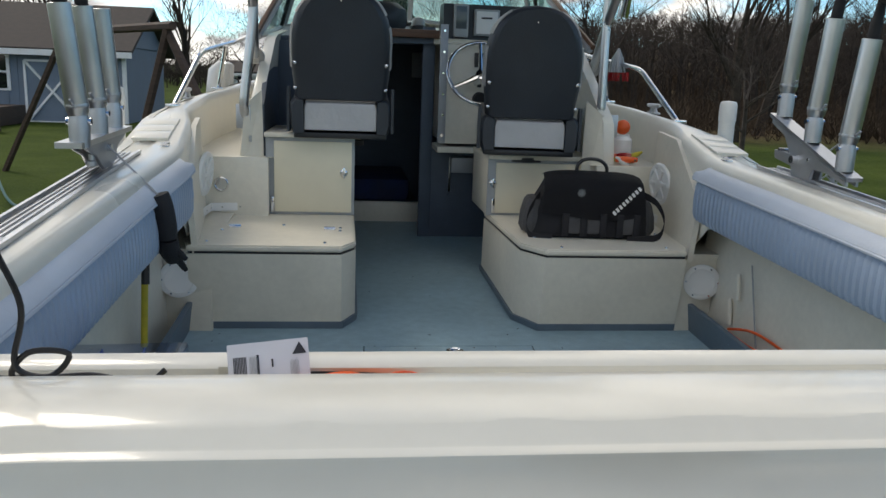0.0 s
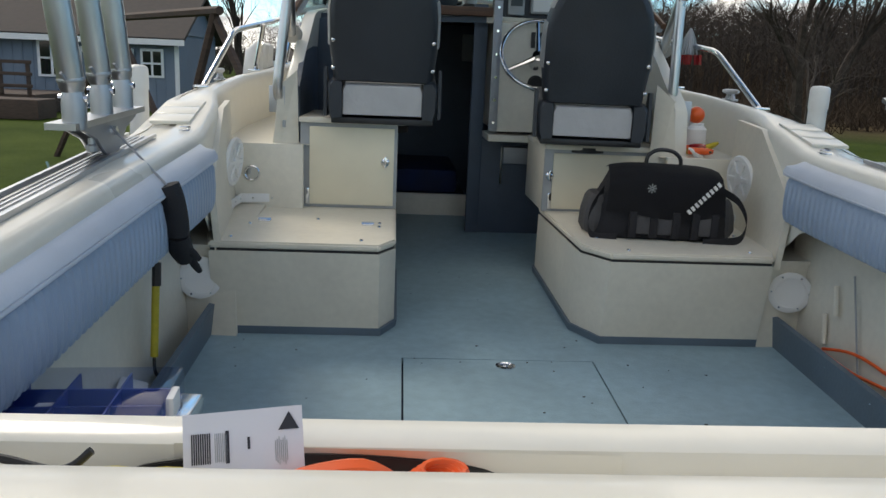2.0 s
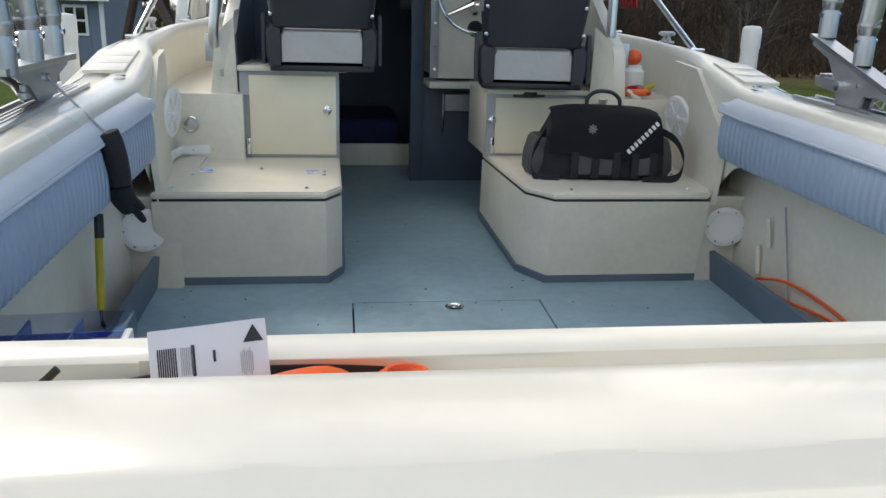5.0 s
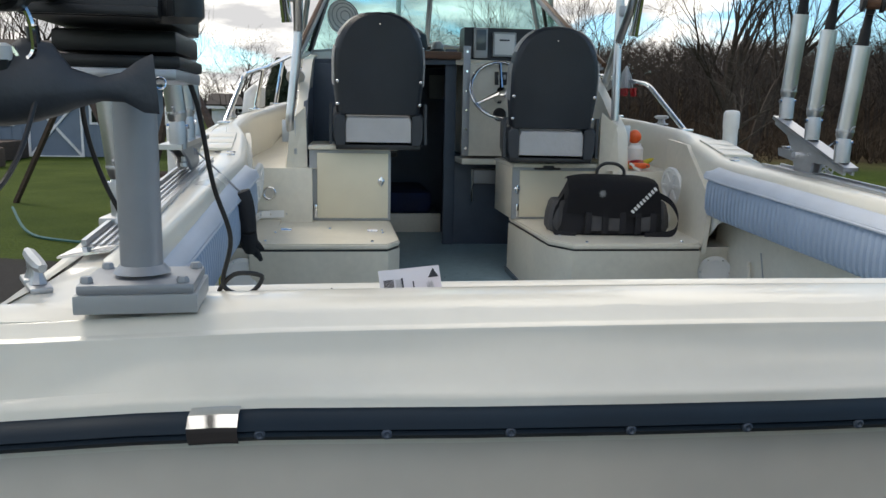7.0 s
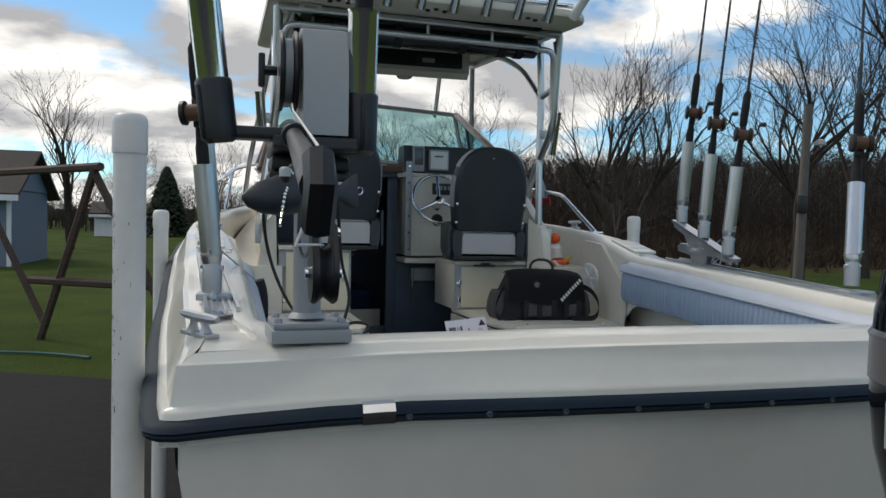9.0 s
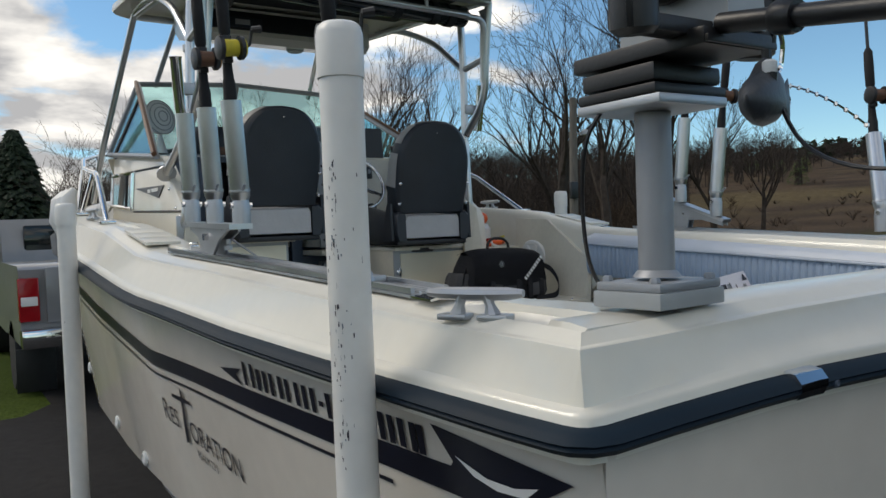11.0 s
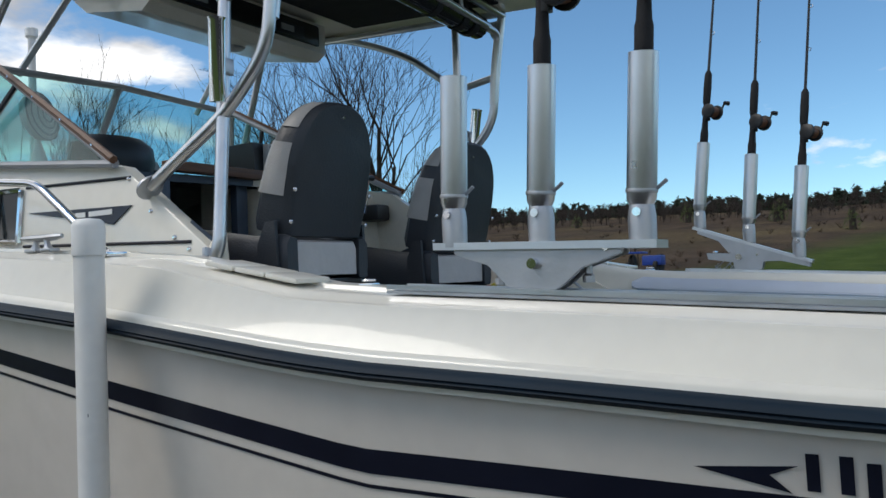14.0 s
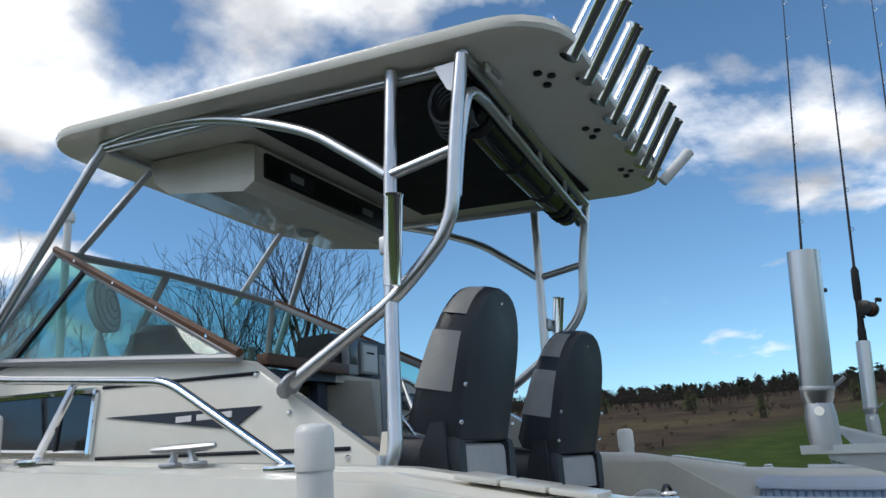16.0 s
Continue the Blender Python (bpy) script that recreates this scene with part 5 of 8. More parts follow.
# ---- rails, cleats, tracks ----
def bow_rail(s):
    ob = thing("bow_rail", "polished steel bow rail with stanchions", "rail", (s * 1.1, 3.2, 0.78))
    q = [(1.095, 2.90), (1.055, 3.30), (1.04, 3.55), (1.0, 4.0), (0.92, 4.5), (0.78, 5.0), (0.55, 5.6), (0.28, 6.1), (0.0, 6.3)]
    z = [0.785, 1.012, 1.04, 1.09, 1.18, 1.25, 1.33, 1.38, 1.40]
    part("rail", tube(round_path([(s * a, b, c) for (a, b), c in zip(q, z)], 0.06), 0.0125, 10), CHROME, ob)
    for a, b, c, t_ in ((1.055, 3.78, 0.84, (1.0, 3.70, 1.06)), (0.99, 4.35, 0.875, (0.94, 4.38, 1.155)), (0.74, 5.05, 0.94, (0.74, 5.1, 1.265)), (0.42, 5.75, 1.0, (0.44, 5.8, 1.35))):
        part("stanchion", tube([(s * a, b, c), (s * t_[0], t_[1], t_[2])], 0.011, 8), CHROME, ob)
    for a, b, c in ((1.095, 2.90, 0.781), (1.055, 3.78, 0.842), (0.99, 4.35, 0.878)):
        part("base", shift(box(-0.03, 0.03, -0.045, 0.045, -0.006, 0.008, 0.004), (s * a, b, c)), CHROME, ob)


for s in (-1, 1):
    bow_rail(s)


def cleat(x, y, z, yaw, L=0.19):
    ob = thing("cleat", "cast steel mooring cleat bolted to the gunwale", "cleat", (x, y, z), "mooring cleats")
    M = Matrix.Translation((x, y, z)) @ Matrix.Rotation(radians(yaw), 4, "Z")
    bar = tube([(0, -L / 2, 0.038), (0, -L * 0.35, 0.037), (0, 0, 0.036), (0, L * 0.35, 0.037), (0, L / 2, 0.038)], [0.006, 0.010, 0.011, 0.010, 0.006], 8)
    part("bar", turn(bar, M), ALUD, ob)
    for k in (-1, 1):
        part("post", turn(tube([(0, k * 0.03, 0.004), (0, k * 0.026, 0.02), (0, k * 0.022, 0.034)], [0.014, 0.008, 0.010], 8), M), ALUD, ob)
        part("foot", turn(box(-0.016, 0.016, k * 0.035 - 0.026, k * 0.035 + 0.026, -0.004, 0.006, 0.004), M), ALUD, ob)


for s in (-1, 1):
    cleat(s * 1.022, 0.40, cap_z(0.40) - 0.004, s * -27, 0.165)
    cleat(s * 1.10, 3.20, cap_z(3.20) + 0.008, s * -3)


def gunwale_track(s, y0, y1):
    ob = thing("gunwale_track", "ribbed aluminium accessory track along the gunwale", "track", (s * 1.02, (y0 + y1) / 2, 0.62), "gunwale tracks")
    def bx(xa, xb, za, zb):
        r = []
        for y in (y0, y1):
            off = (rail_x(y) - 1.12) * 0.9
            z = cap_z(y) + 0.004
            r.append([Vector((s * (a + off), y, z + b)) for a, b in ((xa, za), (xb, za), (xb, zb), (xa, zb))])
        return ring_loft(r)
    part("base", bx(0.935, 1.015, 0.0, 0.006), ALUD, ob, smooth=False)
    for a, b in ((0.935, 0.943), (0.952, 0.957), (0.966, 0.971), (0.980, 0.985), (0.993, 0.998), (1.007, 1.015)):
        part("rib", bx(a, b, 0.008, 0.018 if b - a > 0.007 else 0.011), ALU, ob, smooth=False)
    part("end_bracket", slab([(s * 1.030, y0 - 0.085, cap_z(y0) + 0.006), (s * 0.955, y0 - 0.055, cap_z(y0) + 0.012), (s * 0.955, y0 - 0.002, cap_z(y0) + 0.012), (s * 1.025, y0 - 0.012, cap_z(y0) + 0.008)], 0.004), CHROME, ob, "bent steel end plate")


for s in (-1, 1):
    gunwale_track(s, 0.60, 1.98)
    v = thing("step_pad", "white moulded gunwale step with grooves", "step pad", (s * 1.03, 2.35, 0.71), "step pads")
    V = Matrix.Translation((s * 1.045, 2.36, cap_z(2.36) + 0.008)) @ Matrix.Rotation(radians(10.5), 4, "X") @ Matrix.Rotation(radians(-s * 3), 4, "Z")
    for k in range(3):
        part("tread", turn(box(-0.06, 0.06, -0.14 + k * 0.095, -0.05 + k * 0.095, 0, 0.012, 0.004), V), GEL, v)
    dc = thing("deck_ring", "small folding steel deck ring", "deck ring", (s * 0.97, 2.12, 0.67), "deck rings")
    part("ring", tube([(s * 0.965 + 0.014 * math.cos(a), 2.12 + 0.014 * math.sin(a), 0.69) for a in (k * math.pi / 6 for k in range(13))], 0.003, 6, False), CHROME, dc)
    part("plate", box(s * 0.965 - 0.014, s * 0.965 + 0.014, 2.10, 2.14, 0.676, 0.684, 0.003), CHROME, dc)


# ---- rod holders and rods ----
def holder_tube(ob, piv, top, r=0.0265):
    """An elbow on a pivot bolt with a long tube above it."""
    piv, top = Vector(piv), Vector(top)
    d = (top - piv).normalized()
    e = part("elbow", tube([piv - Vector((0, 0, 0.075)), piv - Vector((0, 0, 0.02)), piv + d * 0.005], [r * 0.92, r * 0.95, r * 0.8], 14), ALUD, ob, "cast elbow with pivot bolt")
    part("pivot_bolt", tube([piv + Vector((-r * 1.12, -0.0, -0.012)), piv + Vector((r * 1.12, 0.0, -0.012))], 0.008, 8), CHROME, e)
    L = (top - piv).length
    t_ = ring_loft([[Vector((q * math.cos(a), q * math.sin(a), z)) for a in (2 * math.pi * k / 18 for k in range(18))] for q, z in ((r * 0.7, -0.006), (r * 0.98, 0.012), (r, 0.03), (r, L), (r * 0.9, L + 0.001), (r * 0.9, 0.06))])
    tb = part("tube", turn(t_, aim(piv, top)), ALU, ob, "brushed aluminium rod tube")
    part("collar", turn(lathe([(r * 1.04, 0.022), (r * 1.07, 0.026), (r * 1.04, 0.030)], 18), aim(piv, top)), ALUD, tb)
    part("lever", tube([piv + d * 0.027 + Vector((0, -r, 0)), piv + d * 0.035 + Vector((0, -r - 0.018, 0.006))], 0.0035, 6), GREYM, tb)


def rod(base, direction, length, face, reel_mat=COPPER, label="black fishing rod with a baitcasting reel standing in a holder"):
    base, d = Vector(base), Vector(direction).normalized()
    ob = thing("fishing_rod", label, "fishing rod", base, "fishing rods")
    A = aim(base, base + d)
    part("handle", turn(lathe([(0.014, -0.15), (0.0165, 0.0), (0.0165, 0.05), (0.014, 0.06), (0.012, 0.10), (0.012, 0.17), (0.0155, 0.18), (0.0165, 0.24), (0.0150, 0.30), (0.008, 0.315)], 12), A), FOAM, ob, "black foam grip")
    bend = d.cross(Vector((0, 1, 0.2))).normalized() * 0.02
    pts = [base + d * (0.30 + (length - 0.30) * k / 8) + bend * (k / 8) ** 2 for k in range(9)]
    blank = part("blank", tube(pts, [0.006 - 0.0046 * k / 8 for k in range(9)], 6), BLACK, ob)
    f = Vector(face)
    f = (f - d * f.dot(d)).normalized()
    w = d.cross(f)
    for k in range(1, 8):
        p = pts[k]
        part("guide", tube([p + f * (0.004 + 0.007 * (1 - math.cos(a))) + d * 0.007 * math.sin(a) for a in (2 * math.pi * j / 8 for j in range(9))], 0.0015, 4, False), CHROME, blank)
    c = base + d * 0.135 + f * 0.035
    R = Matrix.Translation(c) @ Matrix((w, d, f)).transposed().to_4x4()
    reel = part("reel", turn(lathe([(0.018, -0.036), (0.030, -0.032), (0.031, -0.022), (0.020, -0.020), (0.020, 0.020), (0.031, 0.022), (0.030, 0.032), (0.014, 0.038)], 18, "x"), R), BLACK, ob, "black and gold reel")
    part("side_plate", turn(lathe([(0.024, 0.033), (0.024, 0.038), (0.010, 0.041)], 18, "x"), R), reel_mat, reel)
    part("line_spool", turn(lathe([(0.0215, -0.018), (0.0215, 0.018)], 14, "x"), R), TEAK if reel_mat is COPPER else YELLOW, reel)
    part("reel_foot", turn(box(-0.012, 0.012, -0.035, 0.035, -0.033, -0.018, 0.003), R), BLACK, reel)
    part("crank", turn(tube([(0.040, 0, 0), (0.052, 0.01, 0.0), (0.056, 0.045, 0.012)], 0.004, 6), R), BLACK, reel)
    part("knob", turn(tube([(0.056, 0.045, 0.012), (0.080, 0.047, 0.012)], [0.008, 0.010], 8), R), BLACK, reel)
    return ob


# port triple holder on the track
ph = thing("triple_rod_holder", "aluminium triple rod holder on the port gunwale track", "rod holder", (-1.045, 1.63, 0.66))
pp = [(1.47, 0.742), (1.815, 0.752), (1.815, 0.735), (1.74, 0.712), (1.70, 0.672), (1.68, 0.662), (1.60, 0.660), (1.58, 0.672), (1.545, 0.70), (1.47, 0.724)]
for x in (-1.052, -1.020):
    part("side_plate", shift(prism(pp, 0.008, "x", 0.002), (x, 0.022, 0)), ALUD, ph, "cast side plate")
part("top_bar", ring_loft([[Vector((x, y, z + 0.01 * (y - 1.42) * 0)) for y, z in ((1.427, 0.730), (1.877, 0.746), (1.877, 0.760), (1.427, 0.744))] for x in (-1.065, -1.002)]), ALU, ph, smooth=False)
for y in (1.567, 1.747):
    part("clamp_bolt", shift(lathe([(0.012, 0), (0.012, 0.012), (0.008, 0.016), (0.008, 0.03)], 8), (-1.025, y, 0.674)), ALUD, ph)
part("clevis_pin", tube([(-1.065, 1.662, 0.712), (-1.0, 1.662, 0.714)], 0.010, 10), CHROME, ph)
part("screw", tube([(-1.056, 1.522, 0.735), (-1.01, 1.522, 0.735)], 0.006, 8), CHROME, ph)
pt_tubes = (((-1.043, 1.838, 0.825), (-1.058, 1.818, 1.083)), ((-1.030, 1.655, 0.817), (-1.048, 1.632, 1.075)), ((-1.018, 1.466, 0.806), (-1.040, 1.443, 1.067)))
for a, b in pt_tubes:
    holder_tube(ph, a, b)
rod((-1.048, 1.632, 1.070), (-0.065, -0.08, 1), 1.75, (0, -1, 0.1))
rod((-1.040, 1.443, 1.062), (-0.075, -0.08, 1), 1.75, (0, -1, 0.1), YELLOW)
# port single holder further aft
ps = thing("rod_holder", "single aluminium rod holder clamped on the track", "rod holder", (-1.02, 0.835, 0.62))
part("base", box(-1.045, -0.955, 0.795, 0.875, 0.608, 0.626, 0.004), ALUD, ps)
for y in (0.785, 0.885):
    part("clamp_bolt", shift(lathe([(0.010, 0), (0.010, 0.010), (0.007, 0.014), (0.007, 0.024)], 8), (-1.00, y, 0.612)), ALUD, ps)
holder_tube(ps, (-1.006, 0.838, 0.700), (-1.030, 0.828, 0.957))
rod((-1.030, 0.828, 0.952), (-0.09, -0.035, 1), 1.9, (-0.3, -1, 0.1))
# starboard triple holder on a slanted bracket
sh = thing("triple_rod_holder", "aluminium triple rod holder tilted on the starboard gunwale", "rod holder", (1.03, 1.66, 0.66))
sp = [(1.925, 0.842), (1.495, 0.692), (1.495, 0.672), (1.60, 0.700), (1.665, 0.700), (1.675, 0.668), (1.775, 0.668), (1.785, 0.700), (1.885, 0.716), (1.89, 0.742), (1.80, 0.738), (1.84, 0.790), (1.925, 0.826)]
for x in (1.012, 1.042):
    part("side_plate", shift(prism(sp, 0.008, "x"), (x, 0, 0)), ALUD, sh, "cast slanted side plate")
part("top_bar", slab([(1.005, 1.485, 0.692), (1.055, 1.485, 0.692), (1.062, 1.945, 0.852), (1.012, 1.945, 0.852)], 0.012), ALU, sh)
part("clevis_pin", tube([(0.995, 1.76, 0.722), (1.07, 1.76, 0.722)], 0.013, 10), CHROME, sh)
for y_ in (1.69, 1.80, 1.86):
    part("screw", tube([(1.008, y_, 0.728 + (y_ - 1.69) * 0.1), (1.056, y_, 0.728 + (y_ - 1.69) * 0.1)], 0.005, 8), CHROME, sh)
tops = (((1.05, 1.922, 0.922), (1.057, 1.893, 1.212)), ((1.035, 1.722, 0.853), (1.046, 1.700, 1.140)), ((1.027, 1.534, 0.786), (1.042, 1.512, 1.073)))
for a, b in tops:
    holder_tube(sh, a, b)
    rod(Vector(b) - Vector((0, 0, 0.006)), (Vector(b) - Vector(a)).normalized() + Vector((0.02, 0.0, 0)), 1.7, (-0.5, -1, 0))
# starboard single holder aft
ss = thing("rod_holder", "single aluminium rod holder clamped on the starboard track", "rod holder", (1.02, 0.835, 0.62))
part("base", box(0.965, 1.065, 0.795, 0.875, 0.608, 0.626, 0.004), ALUD, ss)
holder_tube(ss, (1.02, 0.85, 0.715), (1.07, 0.90, 0.98))
rod((1.07, 0.90, 0.975), (0.10, 0.1, 1), 1.9, (-0.5, -1, 0))


# ---- port downrigger on its pedestal ----
dr = thing("downrigger", "grey downrigger on a pedestal with two rod cups", "downrigger", (-0.82, 0.21, 0.602))
ped = part("pedestal", shift(lathe([(0.0265, 0.03), (0.0265, 0.265)], 20), (-0.82, 0.215, 0.61)), GREYM, dr, "grey painted pedestal tube")
part("weld", shift(lathe([(0.036, 0.024), (0.028, 0.034)], 20), (-0.82, 0.215, 0.61)), GREYM, ped)
bp = part("base_plate", shift(turn(box(-0.070, 0.070, -0.059, 0.059, 0, 0.013, 0.004), Matrix.Rotation(radians(3), 4, "Z")), (-0.818, 0.215, 0.616)), GREYM, dr, "bolted grey base plate")
part("base_pad", shift(turn(box(-0.074, 0.074, -0.062, 0.062, 0, 0.024, 0.003), Matrix.Rotation(radians(3), 4, "Z")), (-0.818, 0.215, 0.592)), GREYP, dr)
for dx in (-1, 1):
    for dy in (-1, 1):
        part("bolt", shift(lathe([(0.008, 0), (0.008, 0.004), (0.006, 0.008)], 6), (-0.818 + dx * 0.058, 0.215 + dy * 0.046, 0.629)), GREYM, bp)
part("top_plate", box(-0.895, -0.752, 0.135, 0.295, 0.876, 0.890, 0.003), ALUD, dr)
part("swivel_base", box(-0.897, -0.748, 0.14, 0.29, 0.890, 0.905, 0.004), BLACK, dr)
part("swivel", box(-0.893, -0.752, 0.145, 0.285, 0.908, 0.934, 0.006), BLACK, dr)
part("swivel_pin", shift(lathe([(0.03, 0), (0.03, 0.012)], 16), (-0.825, 0.215, 0.902)), BLACK, dr)
part("frame", box(-0.895, -0.752, 0.06, 0.30, 0.938, 0.962, 0.005), BLACK, dr)
part("frame_edge", box(-0.895, -0.752, 0.054, 0.060, 0.940, 0.950, 0.002), BLACK, dr)
mo = part("motor_housing", ring_loft([[Vector((x, y, z)) for y, z in ((0.06, 0.965), (0.065, 1.10), (0.09, 1.150), (0.15, 1.165), (0.22, 1.150), (0.25, 1.08), (0.25, 0.965))] for x in (-0.845, -0.840, -0.773, -0.768)]), GREYP, dr, "pale grey motor housing")
part("panel_line", box(-0.768, -0.764, 0.075, 0.235, 0.985, 1.05, 0.002), BLACK, mo)
sp_ = part("spool", turn(lathe([(0.070, -0.030), (0.072, -0.026), (0.070, -0.022), (0.040, -0.021), (0.040, -0.006), (0.070, -0.005), (0.072, -0.001), (0.070, 0.003)], 28, "x"), Matrix.Translation((-0.853, 0.15, 1.085))), BLACK, dr, "black line spool")
part("wire", turn(lathe([(0.058, -0.020), (0.058, -0.007)], 24, "x"), Matrix.Translation((-0.853, 0.15, 1.085))), GREYP, sp_)
part("clutch_knob", tube([(-0.885, 0.15, 1.085), (-0.915, 0.15, 1.085)], 0.009, 8), BLACK, sp_)
part("clutch_wing", box(-0.918, -0.906, 0.141, 0.159, 1.055, 1.115, 0.004), BLACK, sp_)
part("mount_arm", box(-1.0, -0.73, 0.085, 0.125, 0.955, 0.978, 0.006), BLACK, dr)
for a, b, nm in (((-0.982, 0.095, 0.955), (-1.012, 0.075, 1.20), "rod_cup"), ((-0.742, 0.10, 0.945), (-0.742, 0.075, 1.19), "rod_cup")):
    A = aim(a, b)
    cup = part(nm, turn(ring_loft([[Vector((q * math.cos(w), q * math.sin(w), z)) for w in (2 * math.pi * k / 18 for k in range(18))] for q, z in ((0.0265, 0.05), (0.0265, 0.235), (0.0285, 0.243), (0.0235, 0.243), (0.0235, 0.1))]), A), CHROME, dr, "polished rod cup in a black socket")
    part("socket", turn(lathe([(0.022, -0.008), (0.0305, 0.0), (0.0305, 0.095), (0.0275, 0.10)], 20), A), BLACK, cup)
    part("rib", turn(box(-0.004, 0.004, -0.034, 0.034, 0.0, 0.09, 0.002), A), BLACK, cup)
    rod(Vector(a).lerp(Vector(b), 0.985), Vector(b) - Vector(a), 1.7, (1, 0.3, 0), label="black fishing rod standing in a downrigger cup")
boom_a, boom_b = Vector((-0.862, 0.06, 0.966)), Vector((-0.905, -0.74, 0.842))
part("boom", tube([boom_a, boom_b], 0.0135, 14), BLACK, dr, "black boom tube")
part("boom_collar", turn(lathe([(0.019, 0), (0.021, 0.006), (0.021, 0.024), (0.019, 0.03)], 18), aim(boom_a.lerp(boom_b, 0.10), boom_b)), BLACK, dr)
part("boom_tip", tube([boom_b + Vector((0, 0, 0.02)), boom_b + Vector((0, -0.02, 0)), boom_b + Vector((0, 0, -0.03))], 0.012, 8), BLACK, dr)
part("snap_hook", tube(round_path([(-0.862, -0.02, 0.945), (-0.852, -0.02, 0.925), (-0.852, -0.016, 0.895), (-0.864, -0.016, 0.885), (-0.872, -0.018, 0.90)], 0.01), 0.003, 6), CHROME, dr, "steel snap hook")
part("line", tube([(-0.862, 0.09, 1.02), (-0.89, -0.3, 0.955), (-0.905, -0.74, 0.87)], 0.0013, 5), WHITEP, dr, "pale downrigger line")
# power lead running down the pedestal to a tangle on the transom
lead = thing("power_lead", "black power lead hanging from the downrigger to the transom", "cable", (-0.73, 0.3, 0.6))
part("lead", tube(smooth_path([(-0.77, 0.26, 0.90), (-0.755, 0.28, 0.85), (-0.742, 0.31, 0.74), (-0.722, 0.325, 0.66), (-0.735, 0.33, 0.59), (-0.70, 0.335, 0.575), (-0.68, 0.34, 0.60), (-0.72, 0.33, 0.605), (-0.74, 0.34, 0.57), (-0.66, 0.345, 0.572), (-0.60, 0.34, 0.563), (-0.575, 0.345, 0.578)], 6), 0.0036, 7), BLACK, lead)
part("lead", tube(smooth_path([(-0.875, 0.24, 0.90), (-0.90, 0.27, 0.84), (-0.885, 0.30, 0.74), (-0.84, 0.33, 0.64), (-0.77, 0.34, 0.575), (-0.73, 0.35, 0.57)], 6), 0.0035, 6), BLACK, lead)

# fish-shaped weight on the snap hook
rings = []
for t_, w, h0, h1 in ((0.0, 0.002, -0.004, 0.004), (0.04, 0.010, -0.016, 0.012), (0.14, 0.018, -0.026, 0.024), (0.30, 0.022, -0.032, 0.034), (0.42, 0.021, -0.030, 0.052), (0.55, 0.018, -0.024, 0.046), (0.62, 0.014, -0.018, 0.022), (0.74, 0.008, -0.012, 0.012), (0.84, 0.005, -0.014, 0.016), (0.93, 0.0035, -0.026, 0.028), (1.0, 0.002, -0.028, 0.034)):
    rings.append([Vector((t_ * 0.207, w * math.cos(a), (h1 if math.sin(a) > 0 else -h0) * math.sin(a))) for a in (2 * math.pi * k / 12 for k in range(12))])
FWM = Matrix.Translation((-0.946, -0.035, 0.852)) @ Matrix.Rotation(radians(21), 4, "Z") @ Matrix.Rotation(radians(-4), 4, "Y")
fw = thing("fish_weight", "dark fish-shaped lead weight hanging from the downrigger", "fishing weight", (-0.85, 0.0, 0.85))
part("body", turn(ring_loft(rings), FWM), LEAD, fw)
part("tail_ring", turn(tube([(0.211 + 0.006 * math.cos(a), 0, 0.004 + 0.006 * math.sin(a)) for a in (k * math.pi / 6 for k in range(13))], 0.0012, 5, False), FWM), CHROME, fw, "small steel tail ring")
part("eye_stem", turn(tube([(0.098, 0, 0.040), (0.098, 0, 0.062)], 0.006, 8), FWM), BLACK, fw)
sn = thing("snubber", "weight snubber with a pale bead and beaded chain", "fishing tackle", (-0.88, -0.02, 0.87))
part("bead", shift(lathe([(0.007, 0), (0.009, 0.004), (0.009, 0.016), (0.005, 0.019)], 10), (-0.88, -0.02, 0.884)), WHITEP, sn)
part("stem", tube([(-0.88, -0.02, 0.872), (-0.88, -0.022, 0.888)], 0.008, 8), BLACK, sn)
ch = bmesh.new()
for k in range(9):
    add(ch, shift(lathe([(0.0, -0.003), (0.0026, -0.0015), (0.0026, 0.0015), (0.0, 0.003)], 6), (-0.878 - 0.002 * k, -0.045 - 0.012 * k, 0.868 - 0.004 * k - 0.0004 * k * k)))
add(ch, tube(smooth_path([(-0.878 - 0.002 * k, -0.045 - 0.012 * k, 0.868 - 0.004 * k - 0.0004 * k * k) for k in range(9)], 2), 0.0012, 5))
part("chain", ch, CHROME, sn)
# pulley block on its cord
pl = thing("pulley_block", "black plastic pulley block hanging on a cord below the boom", "pulley", (-0.859, -0.385, 0.72))
ol = []
for k in range(25):
    a = radians(-210 + 240 * k / 24)
    ol.append((0.036 * math.cos(a) - 0.383, 0.036 * math.sin(a) + 0.757))
ol += [(-0.365, 0.800), (-0.374, 0.815), (-0.392, 0.815), (-0.401, 0.800)]
for x in (-0.874, -0.852):
    part("cheek", shift(prism(ol, 0.008, "x", 0.002), (x, 0, 0)), BLACK, pl)
part("sheave", turn(lathe([(0.034, -0.007), (0.028, 0.0), (0.034, 0.007)], 24, "x"), Matrix.Translation((-0.859, -0.383, 0.757))), BLACK, pl)
part("axle", tube([(-0.880, -0.383, 0.757), (-0.838, -0.383, 0.757)], 0.007, 10), CHROME, pl)
part("shackle", tube([(-0.878, -0.383, 0.805), (-0.840, -0.383, 0.805)], 0.005, 8), CHROME, pl)
part("cord", tube(smooth_path([(-0.85, 0.0, 0.885), (-0.86, -0.05, 0.80), (-0.86, -0.14, 0.765), (-0.86, -0.26, 0.785), (-0.86, -0.375, 0.808)], 6), 0.0026, 6), BLACK, pl, "black cord")
